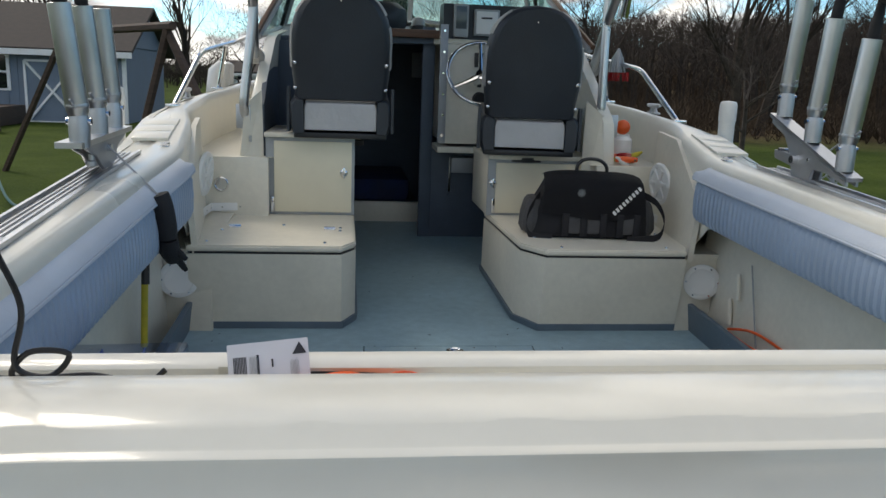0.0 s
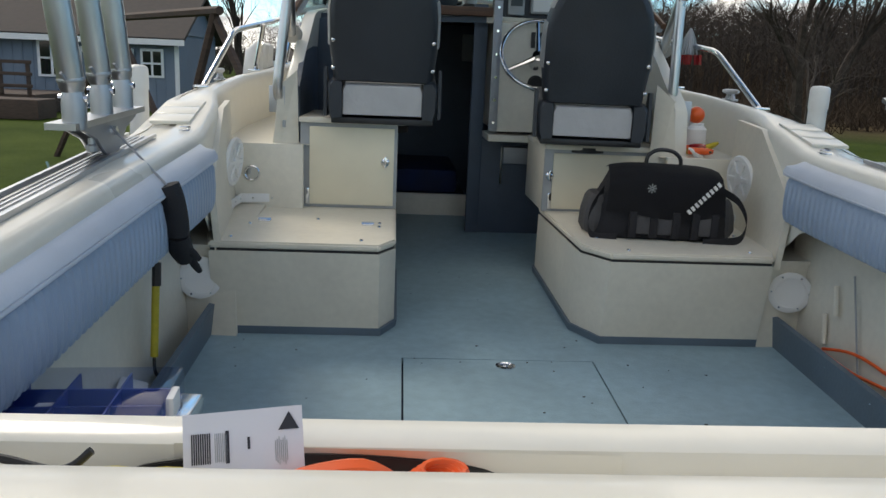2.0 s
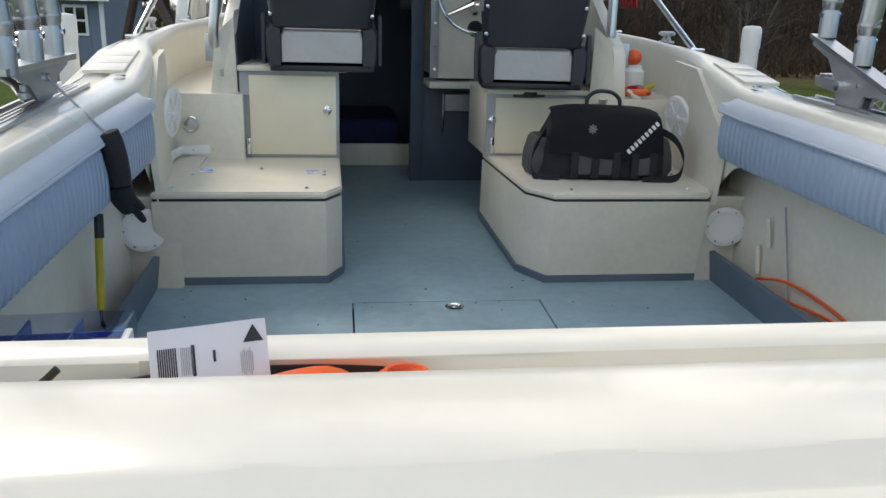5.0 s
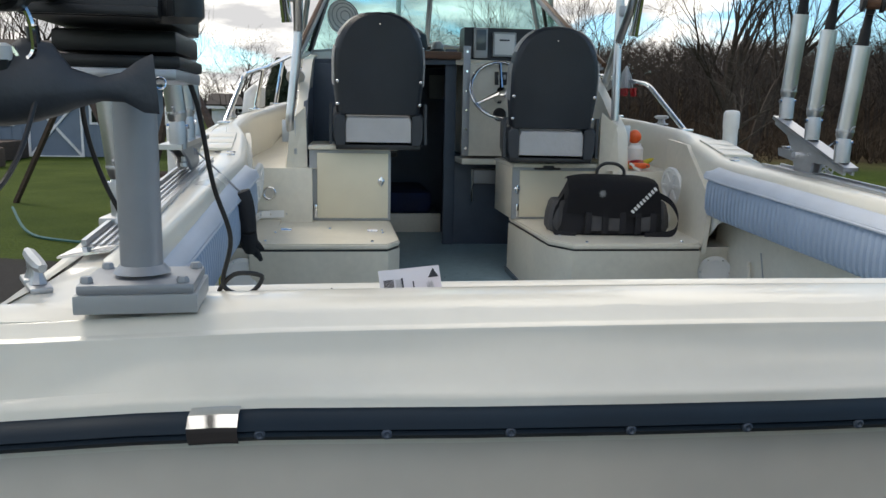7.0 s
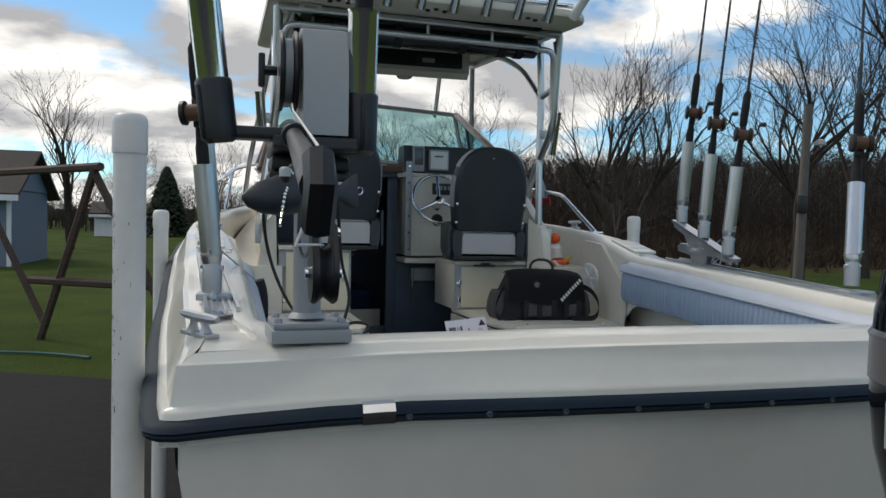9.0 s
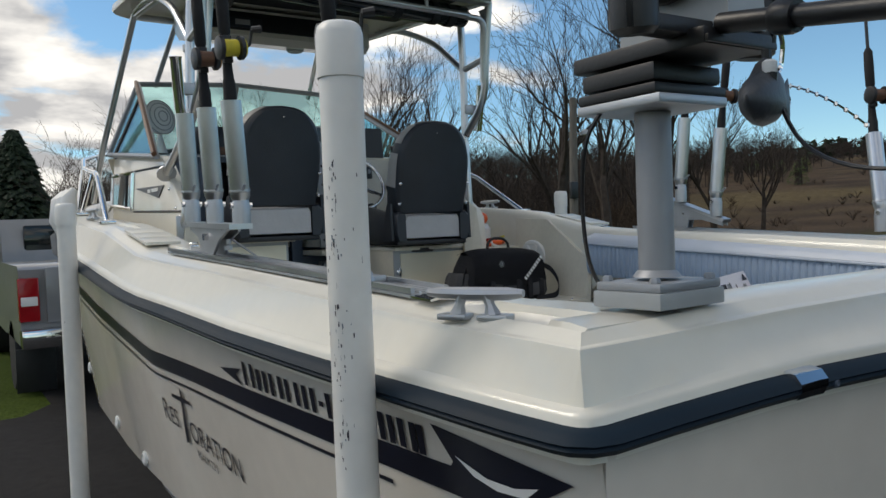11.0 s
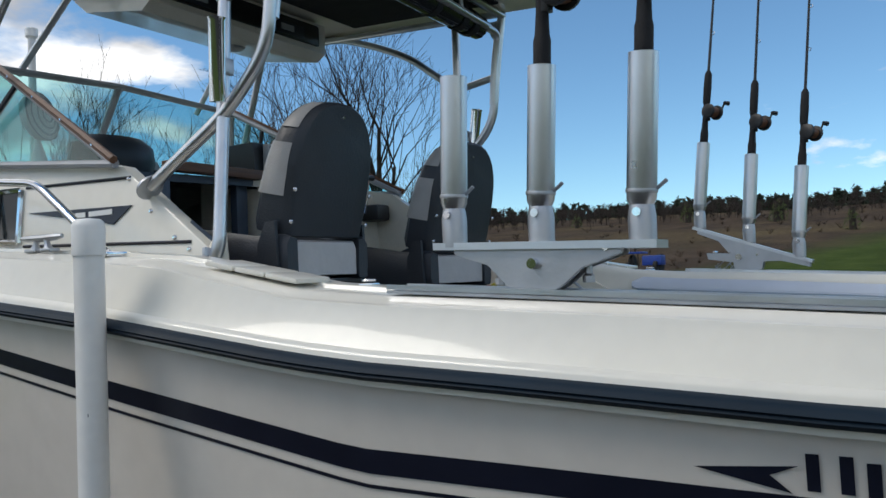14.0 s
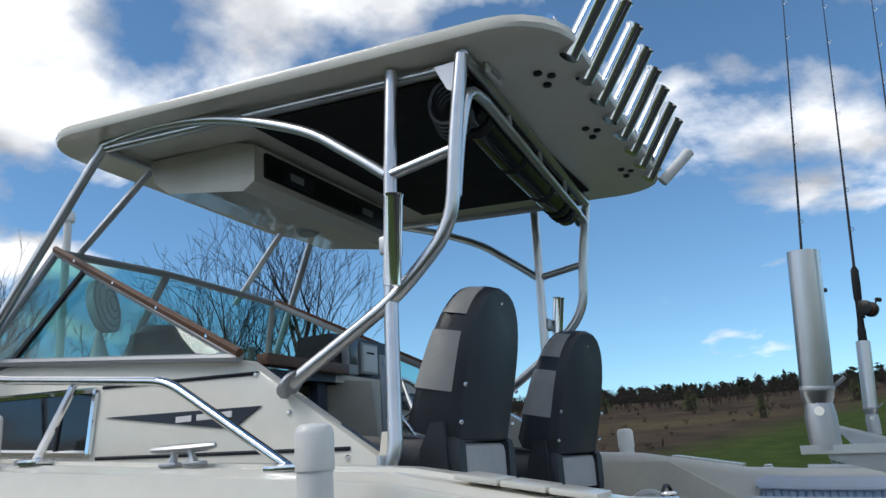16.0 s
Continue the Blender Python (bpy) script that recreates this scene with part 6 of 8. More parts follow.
part("line", tube([(-0.86, -0.39, 0.79), (-0.92, -0.74, 0.80), (-0.905, -0.745, 0.84)], 0.0012, 5), WHITEP, pl)

# ---- outboard motor ----
om = thing("outboard_motor", "glossy black outboard motor with silver band on the stern", "outboard motor", (0.1, -0.43, -0.3))
CW = [(0.40, 0.17, 0.21, 0), (0.50, 0.192, 0.235, 0), (0.58, 0.198, 0.243, 0), (0.64, 0.198, 0.243, 0), (0.70, 0.196, 0.24, 0), (0.76, 0.188, 0.23, 0), (0.81, 0.174, 0.212, -0.01), (0.85, 0.15, 0.185, -0.02), (0.885, 0.118, 0.15, -0.03), (0.912, 0.08, 0.105, -0.035), (0.926, 0.04, 0.06, -0.04), (0.93, 0.012, 0.02, -0.04)]
EX, EY = 0.115, -0.52
def eng_ring(z, a, b, dy, e=0.8):
    return [Vector((EX + a * math.copysign(abs(math.cos(w)) ** e, math.cos(w)), EY + dy + b * math.copysign(abs(math.sin(w)) ** e, math.sin(w)), z)) for w in (2 * math.pi * k / 40 for k in range(40))]
cowl = part("cowling", ring_loft([eng_ring(*c) for c in CW]), ENGB, om, "glossy black cowling")
part("cowl_band", ring_loft([eng_ring(z, a, b, 0) for z, a, b in ((0.598, 0.197, 0.242), (0.602, 0.201, 0.246), (0.662, 0.200, 0.245), (0.668, 0.202, 0.247), (0.676, 0.196, 0.241))]), ENGG, cowl, "dark silver cowl band")
for k in range(8):
    w0, w1 = radians(158 + 12 * k), radians(158 + 12 * k + 9)
    e8 = lambda w, z: Vector((EX + 0.197 * math.copysign(abs(math.cos(w)) ** 0.8, math.cos(w)), EY + 0.242 * math.copysign(abs(math.sin(w)) ** 0.8, math.sin(w)), z))
    part("letter_block", slab([e8(w0, 0.515), e8(w1, 0.515), e8(w1, 0.582), e8(w0, 0.582)], 0.010), LETTER, cowl, "raised silver letter block")
part("midsection", ring_loft([eng_ring(z, a, b, dy) for z, a, b, dy in ((0.43, 0.12, 0.20, 0.02), (0.30, 0.11, 0.18, 0.03), (0.1, 0.08, 0.13, 0.04), (-0.35, 0.06, 0.11, 0.04), (-0.6, 0.05, 0.10, 0.04))]), ENGB, om)
part("bracket", box(-0.04, 0.24, -0.30, 0.085, -0.10, 0.26, 0.02), BLACK, om)
part("plate", box(-0.005, 0.235, -0.62, -0.28, -0.47, -0.455, 0.006), ENGB, om)
part("gearcase", turn(tube([(0, 0.16, 0), (0, 0.1, 0), (0, -0.1, 0), (0, -0.2, 0)], [0.01, 0.05, 0.055, 0.035], 14), pose(0.115, -0.42, -0.66)), ENGB, om)
for k in range(3):
    part("propeller_blade", turn(slab([(0, -0.02, 0.03), (0.05, 0.02, 0.09), (0.03, 0.03, 0.17), (-0.03, -0.01, 0.16), (-0.04, -0.03, 0.08)], 0.006), pose(0.115, -0.64, -0.66) @ Matrix.Rotation(radians(120 * k), 4, "Y")), CHROME, om)

# ---- tackle bag on the starboard lid ----
bag = thing("tackle_bag", "black nylon tackle bag with grey side pockets on the storage box", "bag", (0.55, 2.45, 0.347))
BX, BY, BZ = 0.575, 2.47, 0.347
BMt = Matrix.Translation((BX, BY, BZ)) @ Matrix.Rotation(radians(-4), 4, "Z")
rings = []
for z, x0_, x1_, d, e_ in ((0.0, -0.225, 0.222, 0.118, 0.42), (0.012, -0.238, 0.234, 0.128, 0.45), (0.06, -0.236, 0.236, 0.132, 0.5), (0.11, -0.222, 0.230, 0.128, 0.5), (0.16, -0.196, 0.214, 0.116, 0.5), (0.20, -0.176, 0.196, 0.104, 0.5), (0.226, -0.166, 0.172, 0.088, 0.55), (0.236, -0.140, 0.140, 0.06, 0.6)):
    r_ = []
    for k in range(44):
        a = 2 * math.pi * k / 44
        u, w = math.copysign(abs(math.cos(a)) ** e_, math.cos(a)), math.copysign(abs(math.sin(a)) ** e_, math.sin(a))
        px_ = (x0_ + x1_) / 2 + (x1_ - x0_) / 2 * u
        sag = 0.010 * noise.noise(Vector((px_ * 16, w * 3, z * 18)))
        r_.append(Vector((px_ + sag * u, d * w + sag * w, z + (0.012 * noise.noise(Vector((px_ * 9, w * 2, 5.0))) if z > 0.15 else 0))))
    rings.append(r_)
part("body", turn(ring_loft(rings), BMt), CLOTH, bag)
flap = []
for k in range(9):
    t_ = k / 8
    y = lerp([(0, 0.09), (0.25, 0.0), (0.45, -0.085), (0.6, -0.125), (1, -0.140)], t_)
    z = lerp([(0, 0.235), (0.25, 0.252), (0.45, 0.243), (0.6, 0.20), (1, 0.085)], t_)
    flap.append([Vector((x * (1 - 0.04 * (t_ < 0.3)), y - 0.010 * (1 - (x / 0.21) ** 2) + 0.003 * math.sin(x * 40 + t_ * 7), z - (0.02 * (abs(x) / 0.2) ** 3) * (t_ < 0.7) - 0.010 * math.sin(x * 14 + 1) * t_)) for x in [-0.180 - 0.025 * t_ + (0.36 + 0.045 * t_) * j / 12 for j in range(13)]])
fl = ring_loft(flap, False, False)
bmesh.ops.solidify(fl, geom=fl.faces[:], thickness=0.006)
flp = part("flap", turn(fl, BMt), CLOTH, bag, "black nylon flap")
# light emblem and a row of plain marks along the flap's slanted edge
for k in range(9):
    a = 0.95
    p = Vector((0.075 + 0.0125 * k * 0.9, -0.146, 0.105 + 0.0125 * k * 0.95))
    part("letter_block", turn(box(-0.005, 0.005, -0.0015, 0.0015, -0.008, 0.008, 0.0), BMt @ Matrix.Translation(p) @ Matrix.Rotation(-0.75, 4, "Y")), WHITEP, flp)
for k in range(8):
    part("emblem_bar", turn(box(-0.0012, 0.0012, -0.001, 0.001, 0.003, 0.016, 0.0), BMt @ Matrix.Translation((-0.055, -0.139, 0.178)) @ Matrix.Rotation(k * math.pi / 4, 4, "Y")), GREYP, flp)
for x in (-0.11, -0.04, 0.035, 0.10, 0.165):
    part("buckle_strap", turn(box(x - 0.013, x + 0.013, -0.150, -0.132, 0.01, 0.10, 0.004), BMt), CLOTH, bag)
for x, m_ in ((-0.075, CLOTHG), (0.0, CLOTHG), (0.135, CLOTHG)):
    part("front_pocket", turn(box(x - 0.028, x + 0.028, -0.146, -0.11, 0.02, 0.09, 0.012), BMt), m_, bag, "grey front pocket")
for s in (-1, 1):
    # slumped end pockets, gathered at the rim
    rings = []
    for z, o_, d in ((0.004, 0.030, 0.080), (0.03, 0.044, 0.094), (0.08, 0.040, 0.092), (0.125, 0.026, 0.086), (0.140, 0.014, 0.080)):
        rings.append([Vector((s * (0.205 + (o_ + 0.018) * math.sin(a) ** 0.7 + 0.004 * math.sin(9 * a)), -d * math.cos(a), z)) for a in (math.pi * k / 14 for k in range(15))] + [Vector((s * 0.19, d * 0.9, z)), Vector((s * 0.19, -d * 0.9, z))])
    part("end_pocket", turn(ring_loft(rings), BMt), CLOTHG, bag, "grey end pocket")
part("handle", turn(tube(smooth_path([(-0.055, -0.02, 0.245), (-0.05, -0.02, 0.275), (-0.02, -0.02, 0.296), (0.03, -0.02, 0.294), (0.06, -0.02, 0.272), (0.065, -0.02, 0.244)], 5), 0.007, 8), BMt), BLACK, bag)
for s, pts in ((1, [(0.20, -0.06, 0.17), (0.25, -0.10, 0.14), (0.275, -0.13, 0.08), (0.255, -0.15, 0.022), (0.19, -0.155, 0.008), (0.13, -0.150, 0.004)]), (-1, [(-0.20, -0.06, 0.16), (-0.245, -0.10, 0.10), (-0.255, -0.11, 0.04), (-0.235, -0.13, 0.006), (-0.16, -0.14, 0.006)])):
    P_ = smooth_path(pts, 5)
    st = ring_loft([[p + Vector((0, -0.0025, -0.013)), p + Vector((0, 0.0025, -0.013)), p + Vector((0, 0.0025, 0.013)), p + Vector((0, -0.0025, 0.013))] for p in P_])
    part("shoulder_strap", turn(st, BMt), CLOTH, bag)

# ---- small things in the starboard pocket ----
bl = thing("float_ball", "orange plastic float ball with a dark plug in the side pocket", "float", (0.88, 3.0, 0.7))
part("ball", shift(lathe([(0.004, -0.034)] + [(0.034 * math.sin(math.pi * k / 12), -0.034 * math.cos(math.pi * k / 12)) for k in range(1, 12)] + [(0.004, 0.034)], 18), (0.875, 2.98, 0.745)), ORANGE, bl)
part("jar", shift(lathe([(0.045, 0), (0.047, 0.01), (0.047, 0.10), (0.035, 0.115), (0.035, 0.125)], 18), (0.875, 2.98, 0.588)), WHITEP, bl, "pale tub under the ball")
lg = random.Random(8)
for k in range(7):
    mm = (YELLOW, ORANGE, REDL, WHITEP, TEAK, YELLOW, ORANGE)[k]
    c = Vector((0.80 + lg.uniform(0, 0.15), 2.85 + lg.uniform(-0.03, 0.09), 0.60 + 0.012 * (k % 3)))
    d = Vector((lg.uniform(-1, 1), lg.uniform(-0.6, 0.6), lg.uniform(0, 0.3))).normalized() * 0.045
    tagged(part("fishing_lure", tube([c - d, c - d * 0.5, c, c + d * 0.6, c + d], [0.003, 0.012, 0.014, 0.010, 0.004], 8), mm), ("yellow", "orange", "red", "white", "brown", "yellow", "orange")[k] + " plastic lure in a heap in the side pocket", "fishing lure", "pocket lures")
part_h = part("flare_canister", tube([(0.80, 2.825, 0.612), (0.875, 2.815, 0.612), (0.895, 2.813, 0.612)], [0.014, 0.014, 0.009], 12), ORANGE)
tagged(part_h, "orange flare canister lying in the side pocket", "flare")

# ---- glove and cord on the port bolster ----
gl = thing("glove", "black rubber glove hanging over the port bolster on a cord", "glove", (-0.87, 1.6, 0.40))
part("cuff", tube(smooth_path([(-0.868, 1.585, 0.60), (-0.855, 1.59, 0.55), (-0.85, 1.60, 0.48)], 4), [0.028, 0.029, 0.029, 0.029, 0.028, 0.028, 0.028, 0.027, 0.026], 12), CLOTH, gl)
part("palm", tube([(-0.85, 1.60, 0.48), (-0.85, 1.62, 0.44), (-0.848, 1.645, 0.415)], [0.026, 0.028, 0.022], 12), CLOTH, gl)
for a, b in (((-0.845, 1.65, 0.42), (-0.835, 1.69, 0.385)), ((-0.835, 1.64, 0.415), (-0.82, 1.67, 0.375)), ((-0.835, 1.61, 0.45), (-0.81, 1.63, 0.415))):
    part("finger", tube([a, Vector(a).lerp(Vector(b), 0.6), b], [0.010, 0.010, 0.007], 8), CLOTH, gl)
part("cord", tube([(-1.02, 1.66, 0.73), (-0.868, 1.585, 0.60)], 0.003, 5), GREYM, gl)
gf = thing("gaff_handle", "yellow-banded gaff strapped under the port bolster", "gaff", (-0.95, 1.9, 0.1))
part("handle", tube([(-0.955, 1.72, 0.13), (-0.955, 1.76, 0.33)], 0.010, 8), YELLOW, gf)
part("grip", tube([(-0.953, 1.755, 0.31), (-0.953, 1.765, 0.37)], 0.012, 8), BLACK, gf)
part("hook", tube(smooth_path([(-0.955, 1.72, 0.13), (-0.95, 1.71, 0.09), (-0.93, 1.72, 0.07), (-0.92, 1.74, 0.09)], 4), 0.005, 6), BLACK, gf)
bsh = thing("scrub_brush", "scrub brush with blue bristles lying by the toe board", "brush", (-0.95, 1.55, 0.05))
part("brush_head", turn(box(-0.035, 0.035, -0.08, 0.08, 0, 0.02, 0.008), pose(-0.955, 1.52, 0.10, 0, 20, 12)), WHITEP, bsh)
part("bristles", turn(box(-0.04, 0.04, -0.085, 0.085, -0.045, 0.0, 0.012), pose(-0.955, 1.52, 0.10, 0, 20, 12)), BLUEP, bsh)
cd = thing("cord_loop", "orange cord loop lying behind the starboard toe board", "cord", (0.96, 1.7, 0.05))
part("cord", tube(smooth_path([(0.955, 1.95, 0.10), (0.965, 1.8, 0.09), (0.985, 1.6, 0.10), (0.97, 1.4, 0.08)], 5), 0.005, 6), ORANGE, cd)
part("cord", tube(smooth_path([(0.955, 1.95, 0.11), (0.975, 1.82, 0.14), (0.99, 1.65, 0.13), (0.98, 1.45, 0.11)], 5), 0.005, 6), ORANGE, cd)
for y_, z_ in ((1.98, 0.30), (2.02, 0.20)):
    part("liner_moulding", tube([(0.985, y_, z_), (0.985, y_ - 0.02, z_ - 0.09)], 0.008, 8), LINER, boat)
part("liner_seam", tube([(0.988, 1.90, 0.35), (0.985, 1.80, 0.06)], 0.003, 5), GREYP, boat)

# ---- clear tackle box on a cooler in the port stern corner ----
ck = thing("cooler", "white bait cooler with a grey lid in the port stern corner", "cooler", (-0.80, 0.75, 0.0))
part("body", ring_loft([[Vector((x - 0.075, y, -0.06)) for x, y in ((-0.90, 0.50), (-0.60, 0.50), (-0.60, 1.02), (-0.90, 1.02))], [Vector((x - 0.075, y, 0.30)) for x, y in ((-0.92 + 0.07, 0.48), (-0.585, 0.48), (-0.585, 1.02), (-0.85, 1.02))]]), WHITEP, ck)
part("lid", box(-0.93, -0.655, 0.475, 1.025, 0.30, 0.335, 0.010), CHROME, ck, "shiny grey lid edge")
tb = thing("tackle_tray", "clear compartment tray with blue dividers on the cooler", "tackle box", (-0.75, 0.78, 0.335))
TM = pose(-0.835, 0.80, 0.336, 0, 0, 4)
part("floor", turn(box(-0.16, 0.16, -0.20, 0.20, 0, 0.004, 0), TM), BLUEP, tb)
tl = part("shell", turn(box(-0.165, 0.165, -0.205, 0.205, 0.001, 0.05, 0.008), TM), CLEAR, tb, "clear plastic shell")
tl.visible_shadow = False
for k in range(5):
    part("divider", turn(box(-0.158, 0.158, -0.13 + 0.065 * k, -0.127 + 0.065 * k, 0.004, 0.04, 0), TM), BLUEP, tb)
for k in range(3):
    part("divider", turn(box(-0.08 + 0.08 * k, -0.077 + 0.08 * k, -0.198, 0.198, 0.004, 0.04, 0), TM), BLUEP, tb)
for k, (x, y) in enumerate(((0.12, -0.12), (0.13, 0.02), (0.05, 0.05), (-0.03, 0.11))):
    part("spoon", turn(tube([(x - 0.02, y - 0.03, 0.012), (x, y, 0.018), (x + 0.02, y + 0.03, 0.012)], [0.003, 0.010, 0.003], 8), TM), (ORANGE, WHITEP, REDL, WHITEP)[k], tb)
part("lid_latch", turn(box(0.160, 0.172, 0.08, 0.13, 0.01, 0.045, 0.003), TM), WHITEP, tb)

# ---- things in the transom trough ----
cardM = pose(-0.452, 0.332, 0.546, 64, -5, 4) @ Matrix.Diagonal((0.70, 0.80, 1, 1))
cdv = thing("packaging_card", "white printed packaging card leaning in the transom trough", "packaging", (-0.47, 0.28, 0.54))
part("card", turn(box(-0.068, 0.068, 0.0, 0.085, -0.001, 0.001, 0), cardM), PAPER, cdv, smooth=False)
def card_bar(x, y, w, h, m_=INK):
    part("print_bar", turn(box(x - w / 2, x + w / 2, y - h / 2, y + h / 2, 0.0012, 0.0018, 0), cardM), m_, cdv, smooth=False)
for k in range(9):
    card_bar(-0.058 + k * 0.0025, 0.05, 0.0014, 0.03)
card_bar(-0.018, 0.050, 0.004, 0.032)
card_bar(0.006, 0.052, 0.003, 0.012)
for k in range(7):
    card_bar(-0.032 + k * 0.0022, 0.05, 0.0007, 0.028, GREYP)
    card_bar(0.036 + k * 0.0022, 0.042, 0.0007, 0.02 + 0.004 * (k % 3), GREYP)
tri = bmesh.new()
tri.faces.new([tri.verts.new((a, b, 0.002)) for a, b in ((0.040, 0.062), (0.064, 0.062), (0.053, 0.080))])
part("print_mark", turn(tri, cardM), INK, cdv, smooth=False)
part("blister", turn(box(-0.045, 0.035, -0.02, 0.022, 0.001, 0.018, 0.006), cardM), CLEAR, cdv).visible_shadow = False
part("packed_line", turn(box(-0.04, 0.03, -0.016, 0.016, 0.002, 0.012, 0.004), cardM), GREYP, cdv)
oc = thing("planer_clip", "orange plastic planer clip with a coiled cord", "fishing tackle", (-0.34, 0.28, 0.545))
part("clip", tube(smooth_path([(-0.425, 0.325, 0.556), (-0.40, 0.330, 0.564), (-0.36, 0.334, 0.568), (-0.335, 0.336, 0.554)], 4), 0.011, 8), ORANGE, oc)
coil = bmesh.new()
for k in range(6):
    add(coil, tube([(-0.315 + 0.018 * math.cos(a) + 0.004 * k, 0.332 + 0.016 * math.sin(a), 0.556 + 0.003 * k) for a in (2 * math.pi * j / 12 for j in range(13))], 0.003, 5, False))
part("coiled_cord", coil, ORANGE, oc)
ov = shift(turn(prism([(0.155 * math.cos(w), 0.0185 * math.sin(w)) for w in (2 * math.pi * k / 32 for k in range(32))], 0.005, "y", 0.001), Matrix.Rotation(radians(-6), 4, "X")), (-0.40, 0.3635, 0.5475))
tagged(part("rubber_mat", ov, BLACK), "black oval rubber pad leaning on the trough wall", "pad")
pb = thing("plastic_pouch", "crumpled clear pouch with yellow lure packs in the trough", "packaging", (-0.60, 0.28, 0.54))
for k, (x, m_) in enumerate(((-0.63, CLEAR), (-0.58, WHITEP), (-0.55, YELLOW))):
    bm = bmesh.new()
    g = []
    for j in range(6):
        g.append([Vector((x - 0.05 + 0.02 * j, 0.305 + 0.010 * i, 0.550 + 0.004 * k + 0.010 * noise.noise(Vector((j * 0.6, i * 0.7, k * 3))))) for i in range(6)])
    part("pouch", ring_loft(g, False, False), m_, pb)
wc = tagged(part("twist_clip", tube([(-0.72, 0.31, 0.56), (-0.70, 0.315, 0.572), (-0.685, 0.32, 0.558)], 0.009, 8), WHITEP), "white plastic clip in the transom trough", "clip")

# orange overspray seen on the trough lip is a stain of its own
g = [[Vector((x, 0.3625 + 0.055 * (x / 1.035) ** 2, z)) for z in (0.546, 0.5695)] for x in [-0.52 + 0.02 * k for k in range(20)]]
OVER = mat("orange_stain", (0.76, 0.73, 0.645), 0.42, var=0.05, scale=2.5, spec=0.3, coat=0.2)
def stain_nodes(m, cx, half):
    """Orange haze that fades out along the lip, broken by noise."""
    nt = m.node_tree
    b = [n for n in nt.nodes if n.type == "BSDF_PRINCIPLED"][0]
    old = b.inputs["Base Color"].links[0].from_socket if b.inputs["Base Color"].links else None
    tc = nt.nodes.new("ShaderNodeTexCoord")
    sep = nt.nodes.new("ShaderNodeSeparateXYZ")
    nt.links.new(tc.outputs["Object"], sep.inputs[0])
    ns = nt.nodes.new("ShaderNodeTexNoise")
    ns.inputs["Scale"].default_value = 40
    nt.links.new(tc.outputs["Object"], ns.inputs["Vector"])
    off = nt.nodes.new("ShaderNodeMath"); off.operation = "SUBTRACT"; off.inputs[1].default_value = cx
    ab = nt.nodes.new("ShaderNodeMath"); ab.operation = "ABSOLUTE"
    ad = nt.nodes.new("ShaderNodeMath"); ad.operation = "MULTIPLY_ADD"; ad.inputs[1].default_value = 0.06
    mr = nt.nodes.new("ShaderNodeMapRange"); mr.interpolation_type = "SMOOTHSTEP"
    for i_, v_ in zip((1, 2, 3, 4), (0.03, half + 0.03, 0.75, 0.0)):
        mr.inputs[i_].default_value = v_
    mx = nt.nodes.new("ShaderNodeMix"); mx.data_type = "RGBA"
    nt.links.new(sep.outputs[0], off.inputs[0])
    nt.links.new(off.outputs[0], ab.inputs[0])
    nt.links.new(ns.outputs["Fac"], ad.inputs[0])
    nt.links.new(ab.outputs[0], ad.inputs[2])
    nt.links.new(ad.outputs[0], mr.inputs[0])
    nt.links.new(mr.outputs[0], mx.inputs[0])
    mx.inputs[6].default_value = (0.76, 0.73, 0.645, 1)
    if old:
        nt.links.new(old, mx.inputs[6])
    mx.inputs[7].default_value = (0.85, 0.28, 0.10, 1)
    nt.links.new(mx.outputs[2], b.inputs["Base Color"])
stain_nodes(OVER, -0.345, 0.10)
part("lip_stain", ring_loft(g, False, False), OVER, boat, "faint orange stain on the trough lip")

# towels hung on the bow rail and a bundle of line at the starboard rail
tw = thing("fender", "white cloth-wrapped fenders hanging from the port bow rail", "fender", (-1.02, 4.1, 0.75))
for y in (3.95, 4.12, 4.28):
    part("cloth_fender", tube([(-1.06, y, 0.98), (-1.09, y, 0.93), (-1.10, y, 0.82), (-1.08, y, 0.74)], [0.02, 0.045, 0.05, 0.03], 10), WHITEP, tw)
bd_ = thing("anchor_line_bundle", "bundle of grey cord with red tassels hanging at the starboard rail", "rope", (1.0, 3.5, 0.9))
bb = bmesh.new()
lg = random.Random(3)
for k in range(26):
    a = lg.uniform(0, 6.28); r = lg.uniform(0.0, 0.05)
    add(bb, tube([(1.02, 3.55, 1.12), (1.02 + r * 0.6 * math.cos(a), 3.55 + r * 0.6 * math.sin(a), 1.07), (1.02 + r * math.cos(a), 3.55 + r * math.sin(a), 1.0)], 0.005, 5))
part("cord", bb, GREYM, bd_)
bb = bmesh.new()
for k in range(22):
    a = lg.uniform(0, 6.28); r = lg.uniform(0.01, 0.06)
    add(bb, tube([(1.02 + r * math.cos(a), 3.55 + r * math.sin(a), 1.0), (1.02 + r * 1.1 * math.cos(a), 3.55 + r * 1.1 * math.sin(a), 0.955)], [0.008, 0.003], 5))
tagged(part("tassel", bb, REDL, bd_), "dark red frayed cord ends", kind="stuff")
nt_ = bmesh.new()
for k in range(40):
    a, b = lg.uniform(0, 6.28), lg.uniform(-0.12, 0.12)
    add(nt_, tube([(1.16 + 0.06 * math.cos(a), 1.86 + 0.05 * math.sin(a), 0.62 + b), (1.16 + 0.06 * math.cos(a + 0.9), 1.86 + 0.05 * math.sin(a + 0.9), 0.66 + b)], 0.0025, 4))
tagged(part("chain_net", nt_, GREYM), "grey mesh net bundled on the outside of the starboard gunwale", "net")


